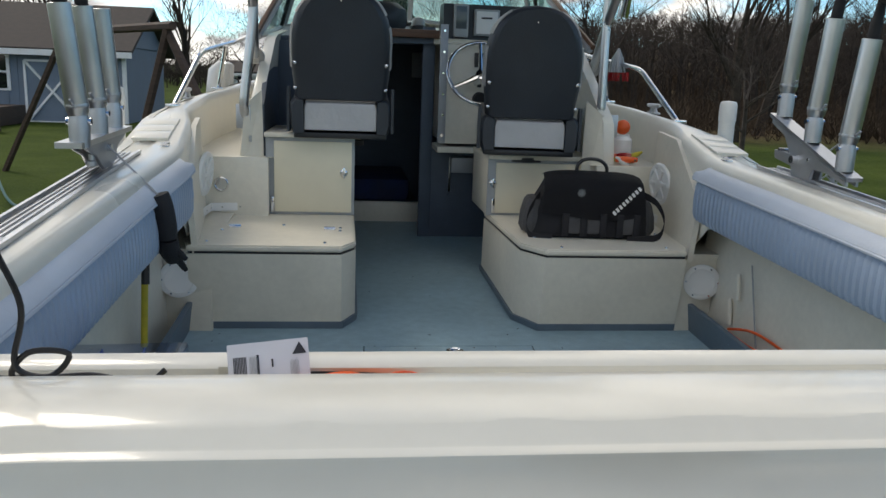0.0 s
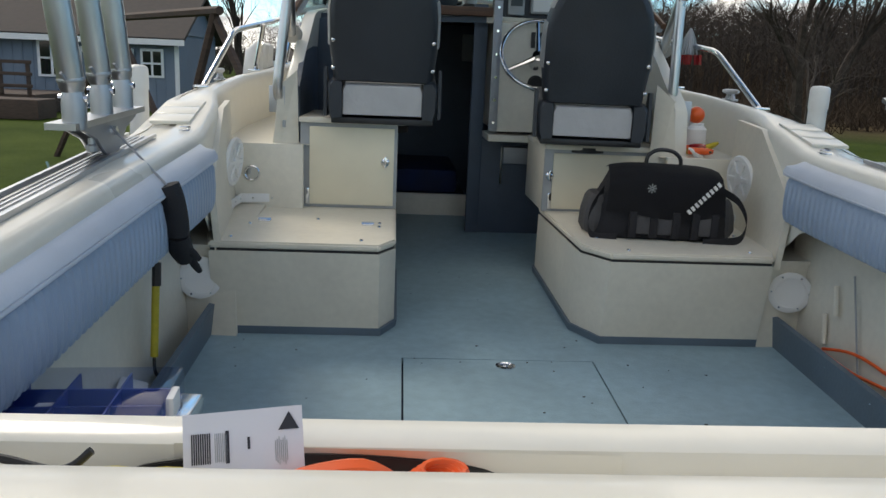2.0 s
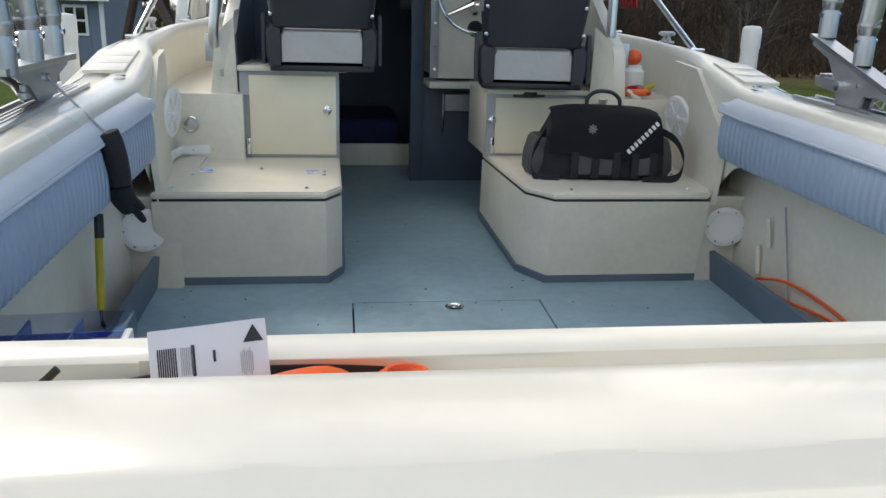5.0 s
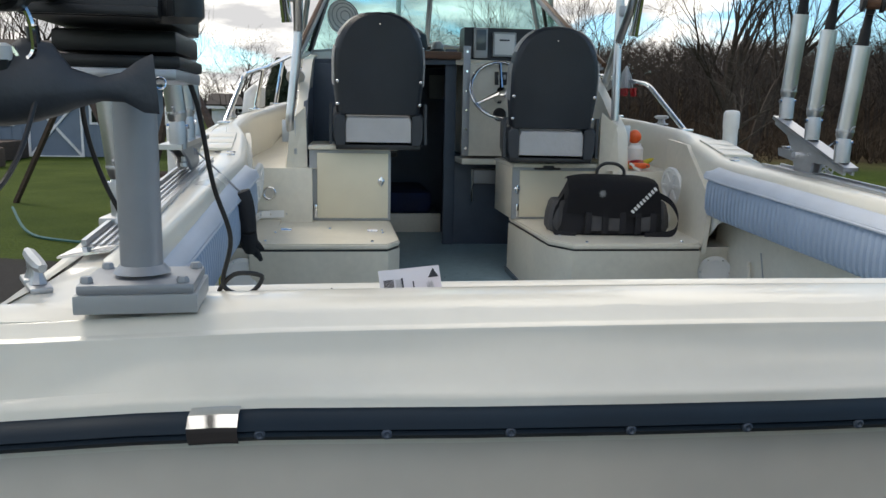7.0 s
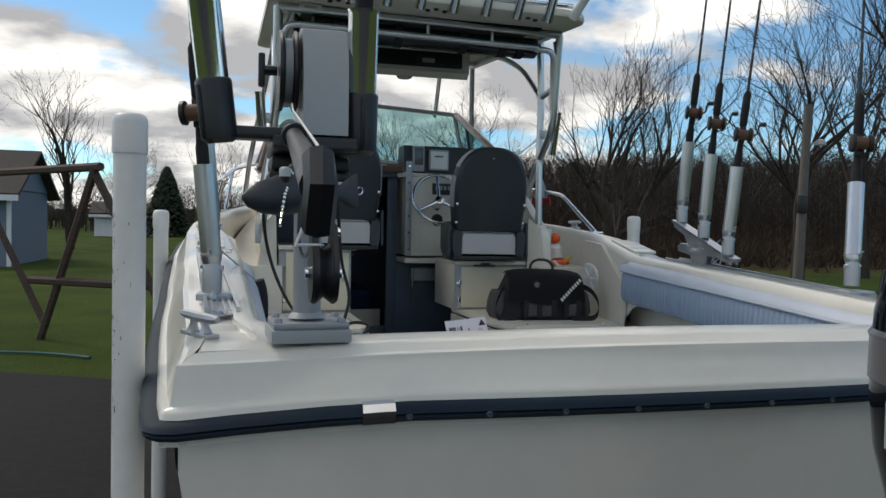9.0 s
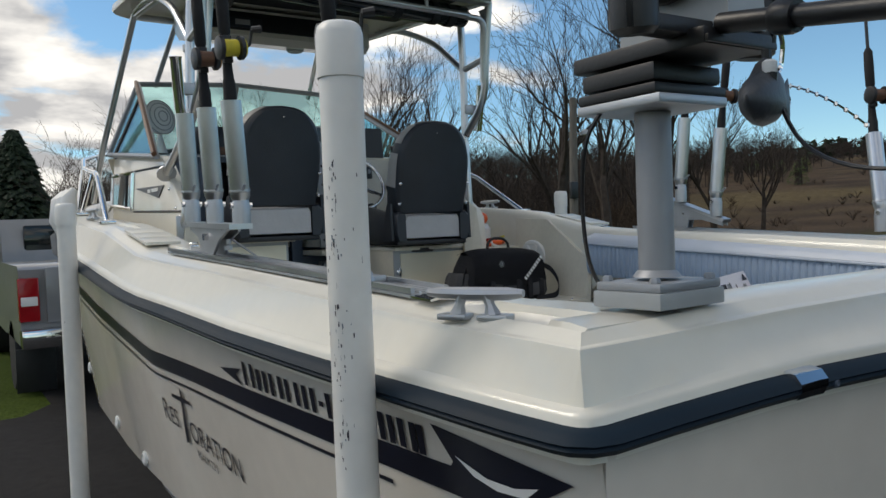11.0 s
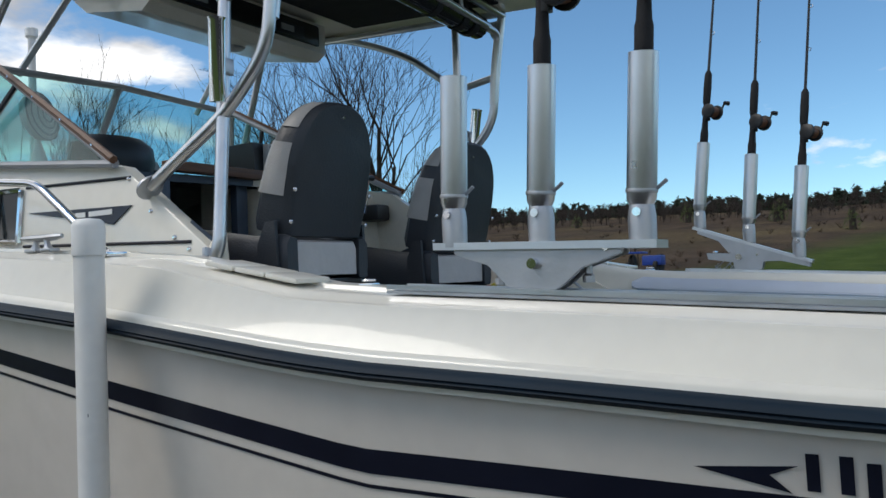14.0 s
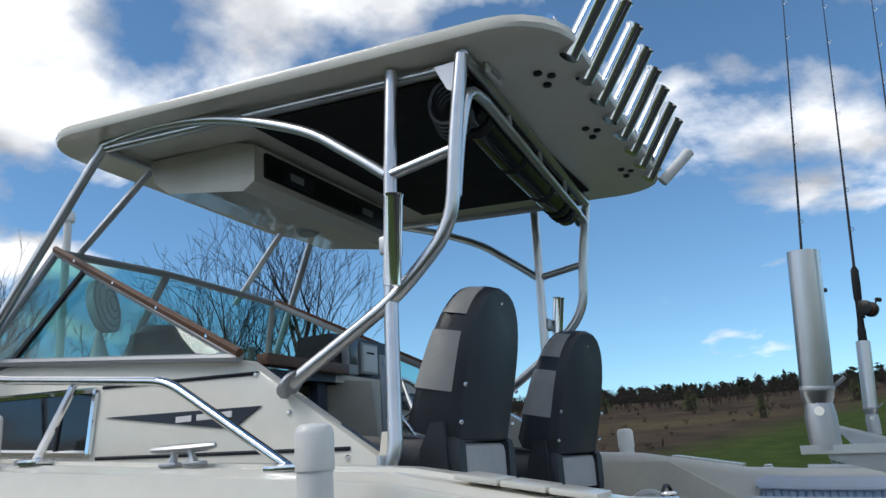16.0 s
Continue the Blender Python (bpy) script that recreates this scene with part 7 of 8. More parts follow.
# ---- trailer ----
GROUND = -0.95
trailer = thing("boat_trailer", "galvanised boat trailer under the hull", "trailer", (0, 2.5, GROUND))
for s in (-1, 1):
    part("frame_beam", tube(round_path([(s * 0.75, -0.1, -0.52), (s * 0.75, 3.6, -0.52), (s * 0.08, 6.6, -0.50)], 0.3), 0.05, 8), GALV, trailer)
    part("bunk", box(*sorted((s * 0.55, s * 0.66)), 0.2, 4.0, -0.42, -0.36, 0.02), CANVAS, trailer)
    fy = 1.55
    fen = [(fy - 0.78 + 1.56 * k / 16, -0.58 + 0.26 * math.sin(math.pi * k / 16) ** 0.5) for k in range(17)]
    part("fender", ring_loft([[Vector((s * 0.80, a, b)), Vector((s * 1.04, a, b)), Vector((s * 1.05, a, b - 0.03)), Vector((s * 0.80, a, b - 0.02))] for a, b in fen]), GALV, trailer)
    for wy in (fy - 0.38, fy + 0.38):
        w = part("wheel", turn(lathe([(0.20, -0.08), (0.29, -0.08), (0.315, -0.05), (0.315, 0.05), (0.29, 0.08), (0.20, 0.08)], 28, "x"), Matrix.Translation((s * 0.93, wy, GROUND + 0.317))), TYRE, trailer, "black trailer tyre")
        part("rim", turn(lathe([(0.05, -0.03), (0.19, -0.05), (0.20, 0.06), (0.17, 0.03), (0.06, 0.04), (0.0, 0.05)], 22, "x"), Matrix.Translation((s * 0.93, wy, GROUND + 0.317)) @ Matrix.Rotation(radians(0 if s > 0 else 180), 4, "Z")), GALV, w)
for y in (0.1, 1.5, 3.4):
    part("cross_member", tube([(-0.75, y, -0.56), (0.75, y, -0.56)], 0.035, 8), GALV, trailer)
part("tongue", tube([(0, 6.0, -0.50), (0, 8.25, -0.48)], 0.05, 8), GALV, trailer)
part("winch_post", tube([(0, 6.75, -0.5), (0, 6.55, 0.35)], 0.04, 8), GALV, trailer)


def guide_post(x, y, top, scuffs):
    ob = thing("guide_post", "white plastic trailer guide post" + (", scuffed with dark marks" if scuffs else " with a cap"), "guide post", (x, y, GROUND), "guide posts")
    r = 0.034
    part("pipe", shift(lathe([(r, -0.58 - top), (r, 0.0)], 24), (x, y, top)), PVC, ob)
    part("cap", shift(lathe([(r * 1.08, -0.075), (r * 1.09, -0.07), (r * 1.09, -0.008), (r * 1.0, 0.004), (r * 0.8, 0.010), (0, 0.013)], 24), (x, y, top)), PVC, ob)
    part("support_arm", tube(round_path([(x, y, -0.60 + 0.03), (x, y, -0.62), (math.copysign(0.75, x), y, -0.62)], 0.03), 0.03, 8), GALV, ob)
    lg = random.Random(int(abs(x * 100) + y * 10))
    for k in range(85 if scuffs else 2):
        a = math.atan2(-0.55, math.copysign(0.82, x)) + (lg.gauss(-0.05, 0.14) if k % 5 else lg.uniform(-1.3, 1.6))
        z = top - lg.choice((0.22, 0.30, 0.33, 0.44, 0.48, 0.53, 0.62)) - lg.gauss(0, 0.03)
        h = lg.uniform(0.0008, 0.0045) * (2.2 if k % 7 == 0 else 1)
        w = lg.uniform(0.0003, 0.0015)
        c = Vector((x + (r + 0.0006) * math.cos(a), y + (r + 0.0006) * math.sin(a), z))
        tdir = Vector((-math.sin(a), math.cos(a), 0)) * w
        bm = bmesh.new()
        bm.faces.new([bm.verts.new(p) for p in (c - tdir * 0.6 - Vector((0, 0, h)), c + tdir - Vector((0, 0, h * 0.8)), c + tdir * 0.7 + Vector((0, 0, h)), c - tdir + Vector((0, 0, h * 0.9)))])
        part("scuff", bm, INK if k % 4 else TRIMBLUE, ob)
    return ob


guide_post(-1.278, 2.696, 0.845, False)
guide_post(1.262, 2.754, 0.87, False)
guide_post(-1.173, 0.524, 1.03, True)
guide_post(1.173, 0.524, 1.03, True)

# ---- pickup truck hitched ahead ----
tk = thing("pickup_truck", "silver pickup truck hitched to the trailer, seen from behind", "pickup truck", (0, 10.5, GROUND))
def yz_body(w, o):
    return ring_loft([[Vector((x, a, b)) for a, b in o] for x in (-w, -w + 0.03, w - 0.03, w)])
part("bed", yz_body(0.98, [(8.30, -0.20), (8.28, 0.0), (8.30, 0.42), (8.36, 0.46), (10.4, 0.46), (10.4, -0.35), (8.45, -0.35)]), SILVERP, tk)
part("cab", ring_loft([[Vector((x * k, a, b)) for a, b in ((10.35, -0.4), (10.35, 0.46), (10.55, 0.98), (11.9, 1.0), (12.6, 0.52), (13.9, 0.40), (14.1, -0.2), (13.9, -0.4))] for x, k in ((-0.96, 1), (0.96, 1))]), SILVERP, tk)
part("tailgate", box(-0.74, 0.74, 8.255, 8.30, -0.12, 0.44, 0.02), SILVERP, tk, "silver tailgate")
part("rear_window", box(-0.72, 0.72, 10.40, 10.46, 0.52, 0.90, 0.03), DARKGLASS, tk)
part("bumper", box(-0.99, 0.99, 8.10, 8.32, -0.36, -0.17, 0.03), CHROME, tk, "chrome rear bumper")
for s in (-1, 1):
    tlp = part("tail_light", box(*sorted((s * 0.80, s * 0.99)), 8.245, 8.36, -0.10, 0.34, 0.02), REDL, tk, "red tail light")
    part("reverse_lens", box(*sorted((s * 0.82, s * 0.97)), 8.238, 8.25, 0.06, 0.15, 0.008), WHITEP, tlp)
    for wy in (9.4, 13.0):
        w = part("wheel", turn(lathe([(0.22, -0.12), (0.38, -0.12), (0.40, -0.08), (0.40, 0.08), (0.38, 0.12), (0.22, 0.12)], 28, "x"), Matrix.Translation((s * 0.86, wy, GROUND + 0.40))), TYRE, tk)
        part("rim", turn(lathe([(0.05, 0.0), (0.22, 0.02), (0.22, 0.10), (0.0, 0.08)], 20, "x"), Matrix.Translation((s * 0.86, wy, GROUND + 0.40)) @ Matrix.Rotation(radians(0 if s > 0 else 180), 4, "Z")), GALV, w)
    mi = part("mirror", box(*sorted((s * 1.05, s * 1.30)), 12.0, 12.12, 0.42, 0.72, 0.04), BLACK, tk, "black towing mirror")
    part("mirror_arm", tube([(s * 0.95, 12.1, 0.48), (s * 1.1, 12.08, 0.5)], 0.025, 6), BLACK, mi)
part("mud_flap", box(-0.99, -0.60, 8.95, 8.97, -0.92, -0.45, 0.005), BLACK, tk)
part("mud_flap", box(0.60, 0.99, 8.95, 8.97, -0.92, -0.45, 0.005), BLACK, tk)

# ---- ground ----
def ground_h(x, y):
    r = math.hypot(x, y)
    az = math.degrees(math.atan2(x, y))
    h = 0.0
    if r > 14:
        k = max(0.0, min(1.0, (az + 6) / 26)) * max(0.0, min(1.0, (170 - az) / 40))
        k *= min(1.14, max(1.0, 1.0 + 0.14 * (az - 48) / 12))
        h += k * (0.0035 * (r - 14) ** 1.15 + 0.0755 * max(0, r - 45) if r < 190 else 12.5 + 0.02 * (r - 190) if r < 700 else 22.7)
        kk = 1 - k
        h += kk * 0.012 * max(0, min(r, 700) - 40)
        h += 0.0025 * min(r, 300) * noise.noise(Vector((x * 0.02, y * 0.02, 0)))
    return GROUND + h


bm = bmesh.new()
radii = [0, 3, 6, 9, 12, 15, 18, 22, 27, 33, 40, 50, 62, 78, 98, 125, 160, 210, 280, 380, 520, 700, 1000, 1600, 2600]
ring_n = 96
grid = []
for r in radii:
    if r == 0:
        grid.append([bm.verts.new((0, 3, GROUND))] * ring_n)
        continue
    grid.append([bm.verts.new((r * math.sin(2 * math.pi * k / ring_n), 3 + r * math.cos(2 * math.pi * k / ring_n), ground_h(r * math.sin(2 * math.pi * k / ring_n), 3 + r * math.cos(2 * math.pi * k / ring_n)))) for k in range(ring_n)])
for a, b in zip(grid, grid[1:]):
    for k in range(ring_n):
        j = (k + 1) % ring_n
        if a[0] is a[1]:
            bm.faces.new((a[0], b[k], b[j]))
        else:
            bm.faces.new((a[k], b[k], b[j], a[j]))
# lawn near the boat, brown brush and far field further out, in one material by place
LAND = bpy.data.materials.new("land")
LAND.use_nodes = True
nt, b_ = LAND.node_tree, LAND.node_tree.nodes["Principled BSDF"]
geo = nt.nodes.new("ShaderNodeNewGeometry")
sepx = nt.nodes.new("ShaderNodeSeparateXYZ")
nt.links.new(geo.outputs["Position"], sepx.inputs[0])
def noise_col(scale, c0, c1, p0=0.35, p1=0.65, detail=8):
    n = nt.nodes.new("ShaderNodeTexNoise")
    n.inputs["Scale"].default_value, n.inputs["Detail"].default_value = scale, detail
    nt.links.new(geo.outputs["Position"], n.inputs["Vector"])
    r = nt.nodes.new("ShaderNodeValToRGB")
    r.color_ramp.elements[0].position, r.color_ramp.elements[1].position = p0, p1
    r.color_ramp.elements[0].color, r.color_ramp.elements[1].color = (*c0, 1), (*c1, 1)
    nt.links.new(n.outputs["Fac"], r.inputs[0])
    return r.outputs[0], n.outputs["Fac"]
def mixc(f, a, b, mode="MIX"):
    m = nt.nodes.new("ShaderNodeMix")
    m.data_type, m.blend_type = "RGBA", mode
    if isinstance(f, float):
        m.inputs[0].default_value = f
    else:
        nt.links.new(f, m.inputs[0])
    nt.links.new(a, m.inputs[6])
    nt.links.new(b, m.inputs[7])
    return m.outputs[2]
lawn, _ = noise_col(0.5, (0.040, 0.066, 0.010), (0.070, 0.100, 0.018))
fine, ff = noise_col(22, (0.55, 0.55, 0.5), (1.15, 1.15, 1.1), 0.3, 0.7)
lawn = mixc(1.0, lawn, fine, "MULTIPLY")
brush, _ = noise_col(0.22, (0.050, 0.036, 0.026), (0.098, 0.068, 0.047))
tan_, tf = noise_col(0.035, (0.0, 0.0, 0.0), (1.0, 1.0, 1.0), 0.46, 0.60, 4)
straw, _ = noise_col(1.5, (0.090, 0.066, 0.036), (0.15, 0.115, 0.062))
brush = mixc(tan_, brush, straw)
brush = mixc(1.0, brush, fine, "MULTIPLY")
def smooth_mask(sock, lo, hi, warp=8.0):
    n = nt.nodes.new("ShaderNodeTexNoise")
    n.inputs["Scale"].default_value = 0.09
    nt.links.new(geo.outputs["Position"], n.inputs["Vector"])
    m0 = nt.nodes.new("ShaderNodeMath"); m0.operation = "MULTIPLY_ADD"
    m0.inputs[1].default_value = warp
    nt.links.new(n.outputs["Fac"], m0.inputs[0])
    nt.links.new(sock, m0.inputs[2])
    m = nt.nodes.new("ShaderNodeMapRange")
    m.inputs[1].default_value, m.inputs[2].default_value = lo + warp / 2, hi + warp / 2
    nt.links.new(m0.outputs[0], m.inputs[0])
    return m.outputs[0]
# the brush line runs closer ahead than abeam
lin = nt.nodes.new("ShaderNodeMath"); lin.operation = "MULTIPLY"; lin.inputs[1].default_value = 0.486
nt.links.new(sepx.outputs["X"], lin.inputs[0])
lin2 = nt.nodes.new("ShaderNodeMath"); lin2.operation = "MULTIPLY_ADD"; lin2.inputs[1].default_value = 1.6
nt.links.new(sepx.outputs["Y"], lin2.inputs[0])
nt.links.new(lin.outputs[0], lin2.inputs[2])
right = nt.nodes.new("ShaderNodeMapRange")
right.inputs[1].default_value, right.inputs[2].default_value = 6, 12
nt.links.new(sepx.outputs["X"], right.inputs[0])
far_ = nt.nodes.new("ShaderNodeMath"); far_.operation = "MULTIPLY"
nt.links.new(right.outputs[0], far_.inputs[0])
nt.links.new(smooth_mask(lin2.outputs[0], 46, 57, 14.0), far_.inputs[1])
col = mixc(far_.outputs[0], lawn, brush)
nt.links.new(col, b_.inputs["Base Color"])
b_.inputs["Roughness"].default_value = 0.95
b_.inputs["Specular IOR Level"].default_value = 0.08
bmp = nt.nodes.new("ShaderNodeBump")
bmp.inputs["Strength"].default_value, bmp.inputs["Distance"].default_value = 0.7, 0.05
nt.links.new(ff, bmp.inputs["Height"])
nt.links.new(bmp.outputs[0], b_.inputs["Normal"])
tagged(part("ground", bm, LAND), "spring lawn running into brown brush and fields", "ground", kind="structure")
# asphalt drive
dv = [(-10, -30), (7.5, -30), (7.5, 4.5), (3.2, 7.6), (2.2, 30), (-0.75, 30), (-0.75, 8.2), (-1.05, 7.75), (-1.9, 7.68), (-3.4, 8.45), (-4.5, 8.8), (-10, 10.6)]
tagged(part("driveway", shift(prism(dv, 0.03, "z"), (0, 0, GROUND - 0.012)), ASPHALT, smooth=False), "dark asphalt drive under the boat", "driveway", kind="structure")


# ---- trees ----
def bare_tree(rng, height, spread=0.5, levels=5, trunk_r=None, sides=5):
    verts, faces = [], []
    def limb(p, d, L, r, lev):
        n = 3 if lev < 3 else 2
        q, e = Vector(p), Vector(d)
        pts, rs = [q.copy()], [r]
        for k in range(n):
            e = (e + Vector((rng.gauss(0, 0.10), rng.gauss(0, 0.10), rng.gauss(0.05, 0.06)))).normalized()
            q = q + e * (L / n)
            pts.append(q.copy())
            rs.append(r * (1 - 0.42 * (k + 1) / n))
        sd = sides if lev < 2 else 3
        side = e.orthogonal().normalized()
        base = len(verts)
        for i, (pp_, rr) in enumerate(zip(pts, rs)):
            dd = (pts[min(i + 1, n)] - pts[max(i - 1, 0)]).normalized()
            s1 = (side - dd * side.dot(dd)).normalized()
            s2 = dd.cross(s1)
            for k in range(sd):
                a = 2 * math.pi * k / sd
                verts.append(pp_ + (s1 * math.cos(a) + s2 * math.sin(a)) * max(rr, 0.006))
        for i in range(n):
            for k in range(sd):
                j = (k + 1) % sd
                faces.append((base + i * sd + k, base + i * sd + j, base + (i + 1) * sd + j, base + (i + 1) * sd + k))
        if lev >= levels:
            return
        cnt = rng.choice((3, 4)) if lev < 3 else rng.choice((2, 3))
        if lev == 0:
            cnt = 6
        for k in range(cnt):
            t_ = rng.uniform(0.35, 1.0) if k else 1.0
            i = min(int(t_ * n), n - 1)
            pos = pts[i].lerp(pts[i + 1], t_ * n - i) if t_ < 1 else pts[-1]
            dd = (pts[i + 1] - pts[i]).normalized()
            a = rng.uniform(0, 2 * math.pi)
            o = dd.orthogonal().normalized()
            o = Matrix.Rotation(a, 3, dd) @ o
            nd = (dd * (1 - spread * rng.uniform(0.5, 1.0)) + o * spread * rng.uniform(0.8, 1.3) + Vector((0, 0, 0.18))).normalized()
            limb(pos, nd, L * rng.uniform(0.55, 0.78), rs[min(i + 1, n)] * rng.uniform(0.5, 0.75), lev + 1)
    limb((0, 0, 0), (rng.gauss(0, 0.03), rng.gauss(0, 0.03), 1), height * 0.36, trunk_r or height * 0.020, 0)
    return verts, faces


def tree_mesh(name, seed, h, spread, levels, material):
    v, f = bare_tree(random.Random(seed), h, spread, levels)
    me = bpy.data.meshes.new(name)
    me.from_pydata(v, [], f)
    me.materials.append(material)
    return me


def plant(me, x, y, s, yaw, label):
    ob = thing("tree", label, "tree", (x, y, ground_h(x, y) - 0.1), "bare trees")
    o = new("trunk", me)
    o.parent = ob
    o.scale = (s, s, s)
    o.rotation_euler = (0, 0, yaw)


T1 = tree_mesh("bare_tree_a", 11, 11, 0.50, 5, BARK)
T2 = tree_mesh("bare_tree_b", 23, 13, 0.42, 5, BARK)
T3 = tree_mesh("bare_tree_c", 37, 9, 0.62, 5, BARKG)
T4 = tree_mesh("bare_tree_d", 51, 14, 0.34, 5, BARK)
LB = "bare leafless deciduous tree on the lawn edge"
for me, x, y, s, yaw in ((T3, 11.5, 22.5, 0.55, 0.4), (T1, 14.5, 17.5, 0.95, 1.3), (T2, 17.5, 16.0, 0.95, 2.2), (T4, 21, 22, 0.9, 0.1), (T1, 9.5, 30, 0.8, 3.3), (T2, 13.5, 27, 0.85, 4.4), (T4, 16.5, 31, 0.9, 5.2),
                         (T4, 24, 28.0, 0.85, 2.0), (T2, 6.0, 34, 0.7, 0.9), (T3, 2.5, 30, 0.75, 2.9), (T1, -2.5, 74, 0.9, 1.1), (T2, -9, 44, 0.9, 3.0), (T1, -14, 40, 0.95, 5.0), (T4, -18, 46, 0.8, 1.9), (T3, -6, 48, 0.9, 0.2),
                         (T2, 30, 24, 0.75, 4.0), (T1, 26, 35, 0.8, 2.5), (T4, 33, 31, 0.8, 1.4), (T2, 20, 38, 0.9, 3.9), (T1, 38, 27, 0.7, 5.9), (T3, -26, 38, 0.9, 4.4), (T2, -32, 30, 0.9, 0.6)):
    plant(me, x, y, s, yaw, LB)

# far woods: thin trunks and twigs in one mesh
rng = random.Random(77)
V, F = [], []
def twig(a, b, r):
    d = (b - a)
    s1 = d.orthogonal().normalized() * r
    s2 = d.cross(s1).normalized() * r
    i = len(V)
    V.extend([a + s1, a - s1 * 0.5 + s2 * 0.87, a - s1 * 0.5 - s2 * 0.87, b])
    F.extend([(i, i + 1, i + 3), (i + 1, i + 2, i + 3), (i + 2, i, i + 3)])
def woods(n, rad, az, hh, tw=9, wide=0.34):
    """Bare trees with a rounded crown of fine twigs."""
    for _ in range(n):
        r = rng.uniform(*rad)
        a = radians(rng.uniform(*az))
        x, y = r * math.sin(a), 3 + r * math.cos(a)
        z = ground_h(x, y) - 0.2
        h = rng.uniform(*hh)
        p0 = Vector((x, y, z))
        fork = p0 + Vector((rng.gauss(0, 0.03 * h), rng.gauss(0, 0.03 * h), h * rng.uniform(0.72, 0.85)))
        twig(p0, fork, 0.012 * h + 0.0002 * r)
        for k in range(tw):
            t_ = rng.uniform(0.30, 1.0)
            q = p0.lerp(fork, t_)
            g_ = rng.uniform(0, 6.283)
            up_ = rng.uniform(0.12, 0.30) * h * (1.15 - 0.5 * t_)
            out_ = wide * h * math.sqrt(max(0.05, 1 - (abs(t_ - 0.62) / 0.55) ** 2)) * rng.uniform(0.35, 1.0)
            e = q + Vector((math.cos(g_) * out_, math.sin(g_) * out_, up_))
            twig(q, e, 0.010 + 0.00022 * r)
            for m in range(4):
                u = q.lerp(e, rng.uniform(0.35, 1.0))
                twig(u, u + Vector((rng.gauss(0, 0.5), rng.gauss(0, 0.5), rng.uniform(0.1, 0.9))) * h * 0.11, 0.006 + 0.00014 * r)
woods(260, (38, 60), (6, 46), (4.0, 7.5), 14)
woods(520, (55, 95), (8, 52), (3.5, 7.0), 12)
woods(1700, (95, 185), (2, 58), (3.5, 7.5), 10)
woods(300, (70, 130), (-40, 6), (3.5, 6.0), 10)
woods(1400, (75, 100), (-40, 9), (1.6, 3.4), 9, 0.5)
woods(1500, (128, 208), (54, 130), (1.8, 3.6), 16, 0.45)
woods(240, (60, 110), (-100, -40), (5, 8.5), 10)
me = bpy.data.meshes.new("woods")
me.from_pydata([tuple(v) for v in V], [], F)
me.materials.append(BARK)
tagged(new("woods", me), "leafless grey-brown woods beyond the lawn", "woods", kind="stuff")

# brush thicket: short twiggy growth at the lawn's edge and low brown scrub on the slope
V, F = [], []
for _ in range(13000):
    r, a = rng.uniform(24, 70) if rng.random() < 0.6 else rng.uniform(62, 150), radians(rng.uniform(12, 112))
    x, y = r * math.sin(a), 3 + r * math.cos(a)
    if x < 9.5 or 0.486 * x + 1.6 * y < 53 + rng.uniform(-3, 8) or (a > radians(50) and rng.random() < 0.95):
        continue
    p = Vector((x, y, ground_h(x, y) - 0.05))
    h = rng.uniform(0.4, 1.8) * (1.0 if a < radians(50) else 0.55)
    for k in range(6):
        e = p + Vector((rng.gauss(0, 0.4), rng.gauss(0, 0.4), rng.uniform(0.5, 1))) * h
        twig(p, e, 0.008 + 0.0004 * r)
        twig(p.lerp(e, 0.5), e + Vector((rng.gauss(0, 0.3), rng.gauss(0, 0.3), 0.1)) * h, 0.005 + 0.0003 * r)
me = bpy.data.meshes.new("thicket")
me.from_pydata([tuple(v) for v in V], [], F)
me.materials.append(BRUSH)
tagged(new("thicket", me), "brown winter brush along the slope", "brush", kind="stuff")


# evergreens: cones of drooping needle sprays
def evergreen(seed, h, w, material, shaggy=1.0):
    lg = random.Random(seed)
    v, f = [], []
    n = int(900 * shaggy)
    for k in range(n):
        t_ = lg.random() ** 0.8
        z = h * (0.06 + 0.94 * t_)
        rr = w * (1 - t_) ** 0.85 * lg.uniform(0.45, 1.08) + 0.05
        a = lg.uniform(0, 6.283)
        c = Vector((rr * math.cos(a), rr * math.sin(a), z - 0.12 * rr))
        out = Vector((math.cos(a), math.sin(a), -0.25)).normalized()
        s = h * lg.uniform(0.03, 0.06)
        side = Vector((-math.sin(a), math.cos(a), lg.gauss(0, 0.3))) * s * 0.6
        i = len(v)
        v.extend([c - out * s - side * 0.4, c - side, c + out * s, c + side, c + Vector((0, 0, s * 0.5))])
        f.extend([(i, i + 1, i + 4), (i + 1, i + 2, i + 4), (i + 2, i + 3, i + 4), (i + 3, i, i + 4)])
    me = bpy.data.meshes.new("needle_crown")
    me.from_pydata([tuple(q) for q in v], [], f)
    me.materials.append(material)
    return me


E1 = evergreen(4, 7.5, 2.6, NEEDLE, 3.2)
E2 = evergreen(6, 1.0, 0.45, SHRUBG, 0.35)
tmesh = part("tmp", tube([(0, 0, -0.2), (0, 0, 1.0)], [0.16, 0.12], 8), BARK).data
bpy.data.objects.remove(bpy.data.objects["tmp"])
def conifer(me, x, y, s, label, cat="tree"):
    ob = thing("evergreen", label, cat, (x, y, ground_h(x, y) - 0.05), "evergreens")
    c = new("crown", me); c.parent = ob; c.scale = (s, s, s)
    t_ = new("trunk", tmesh); t_.parent = ob; t_.scale = (s, s, s)
conifer(E1, 1.6, 38, 0.84, "dark green spruce beyond the bow")
conifer(E1, -5.5, 62, 0.7, "dark green spruce in the distance")
lg = random.Random(12)
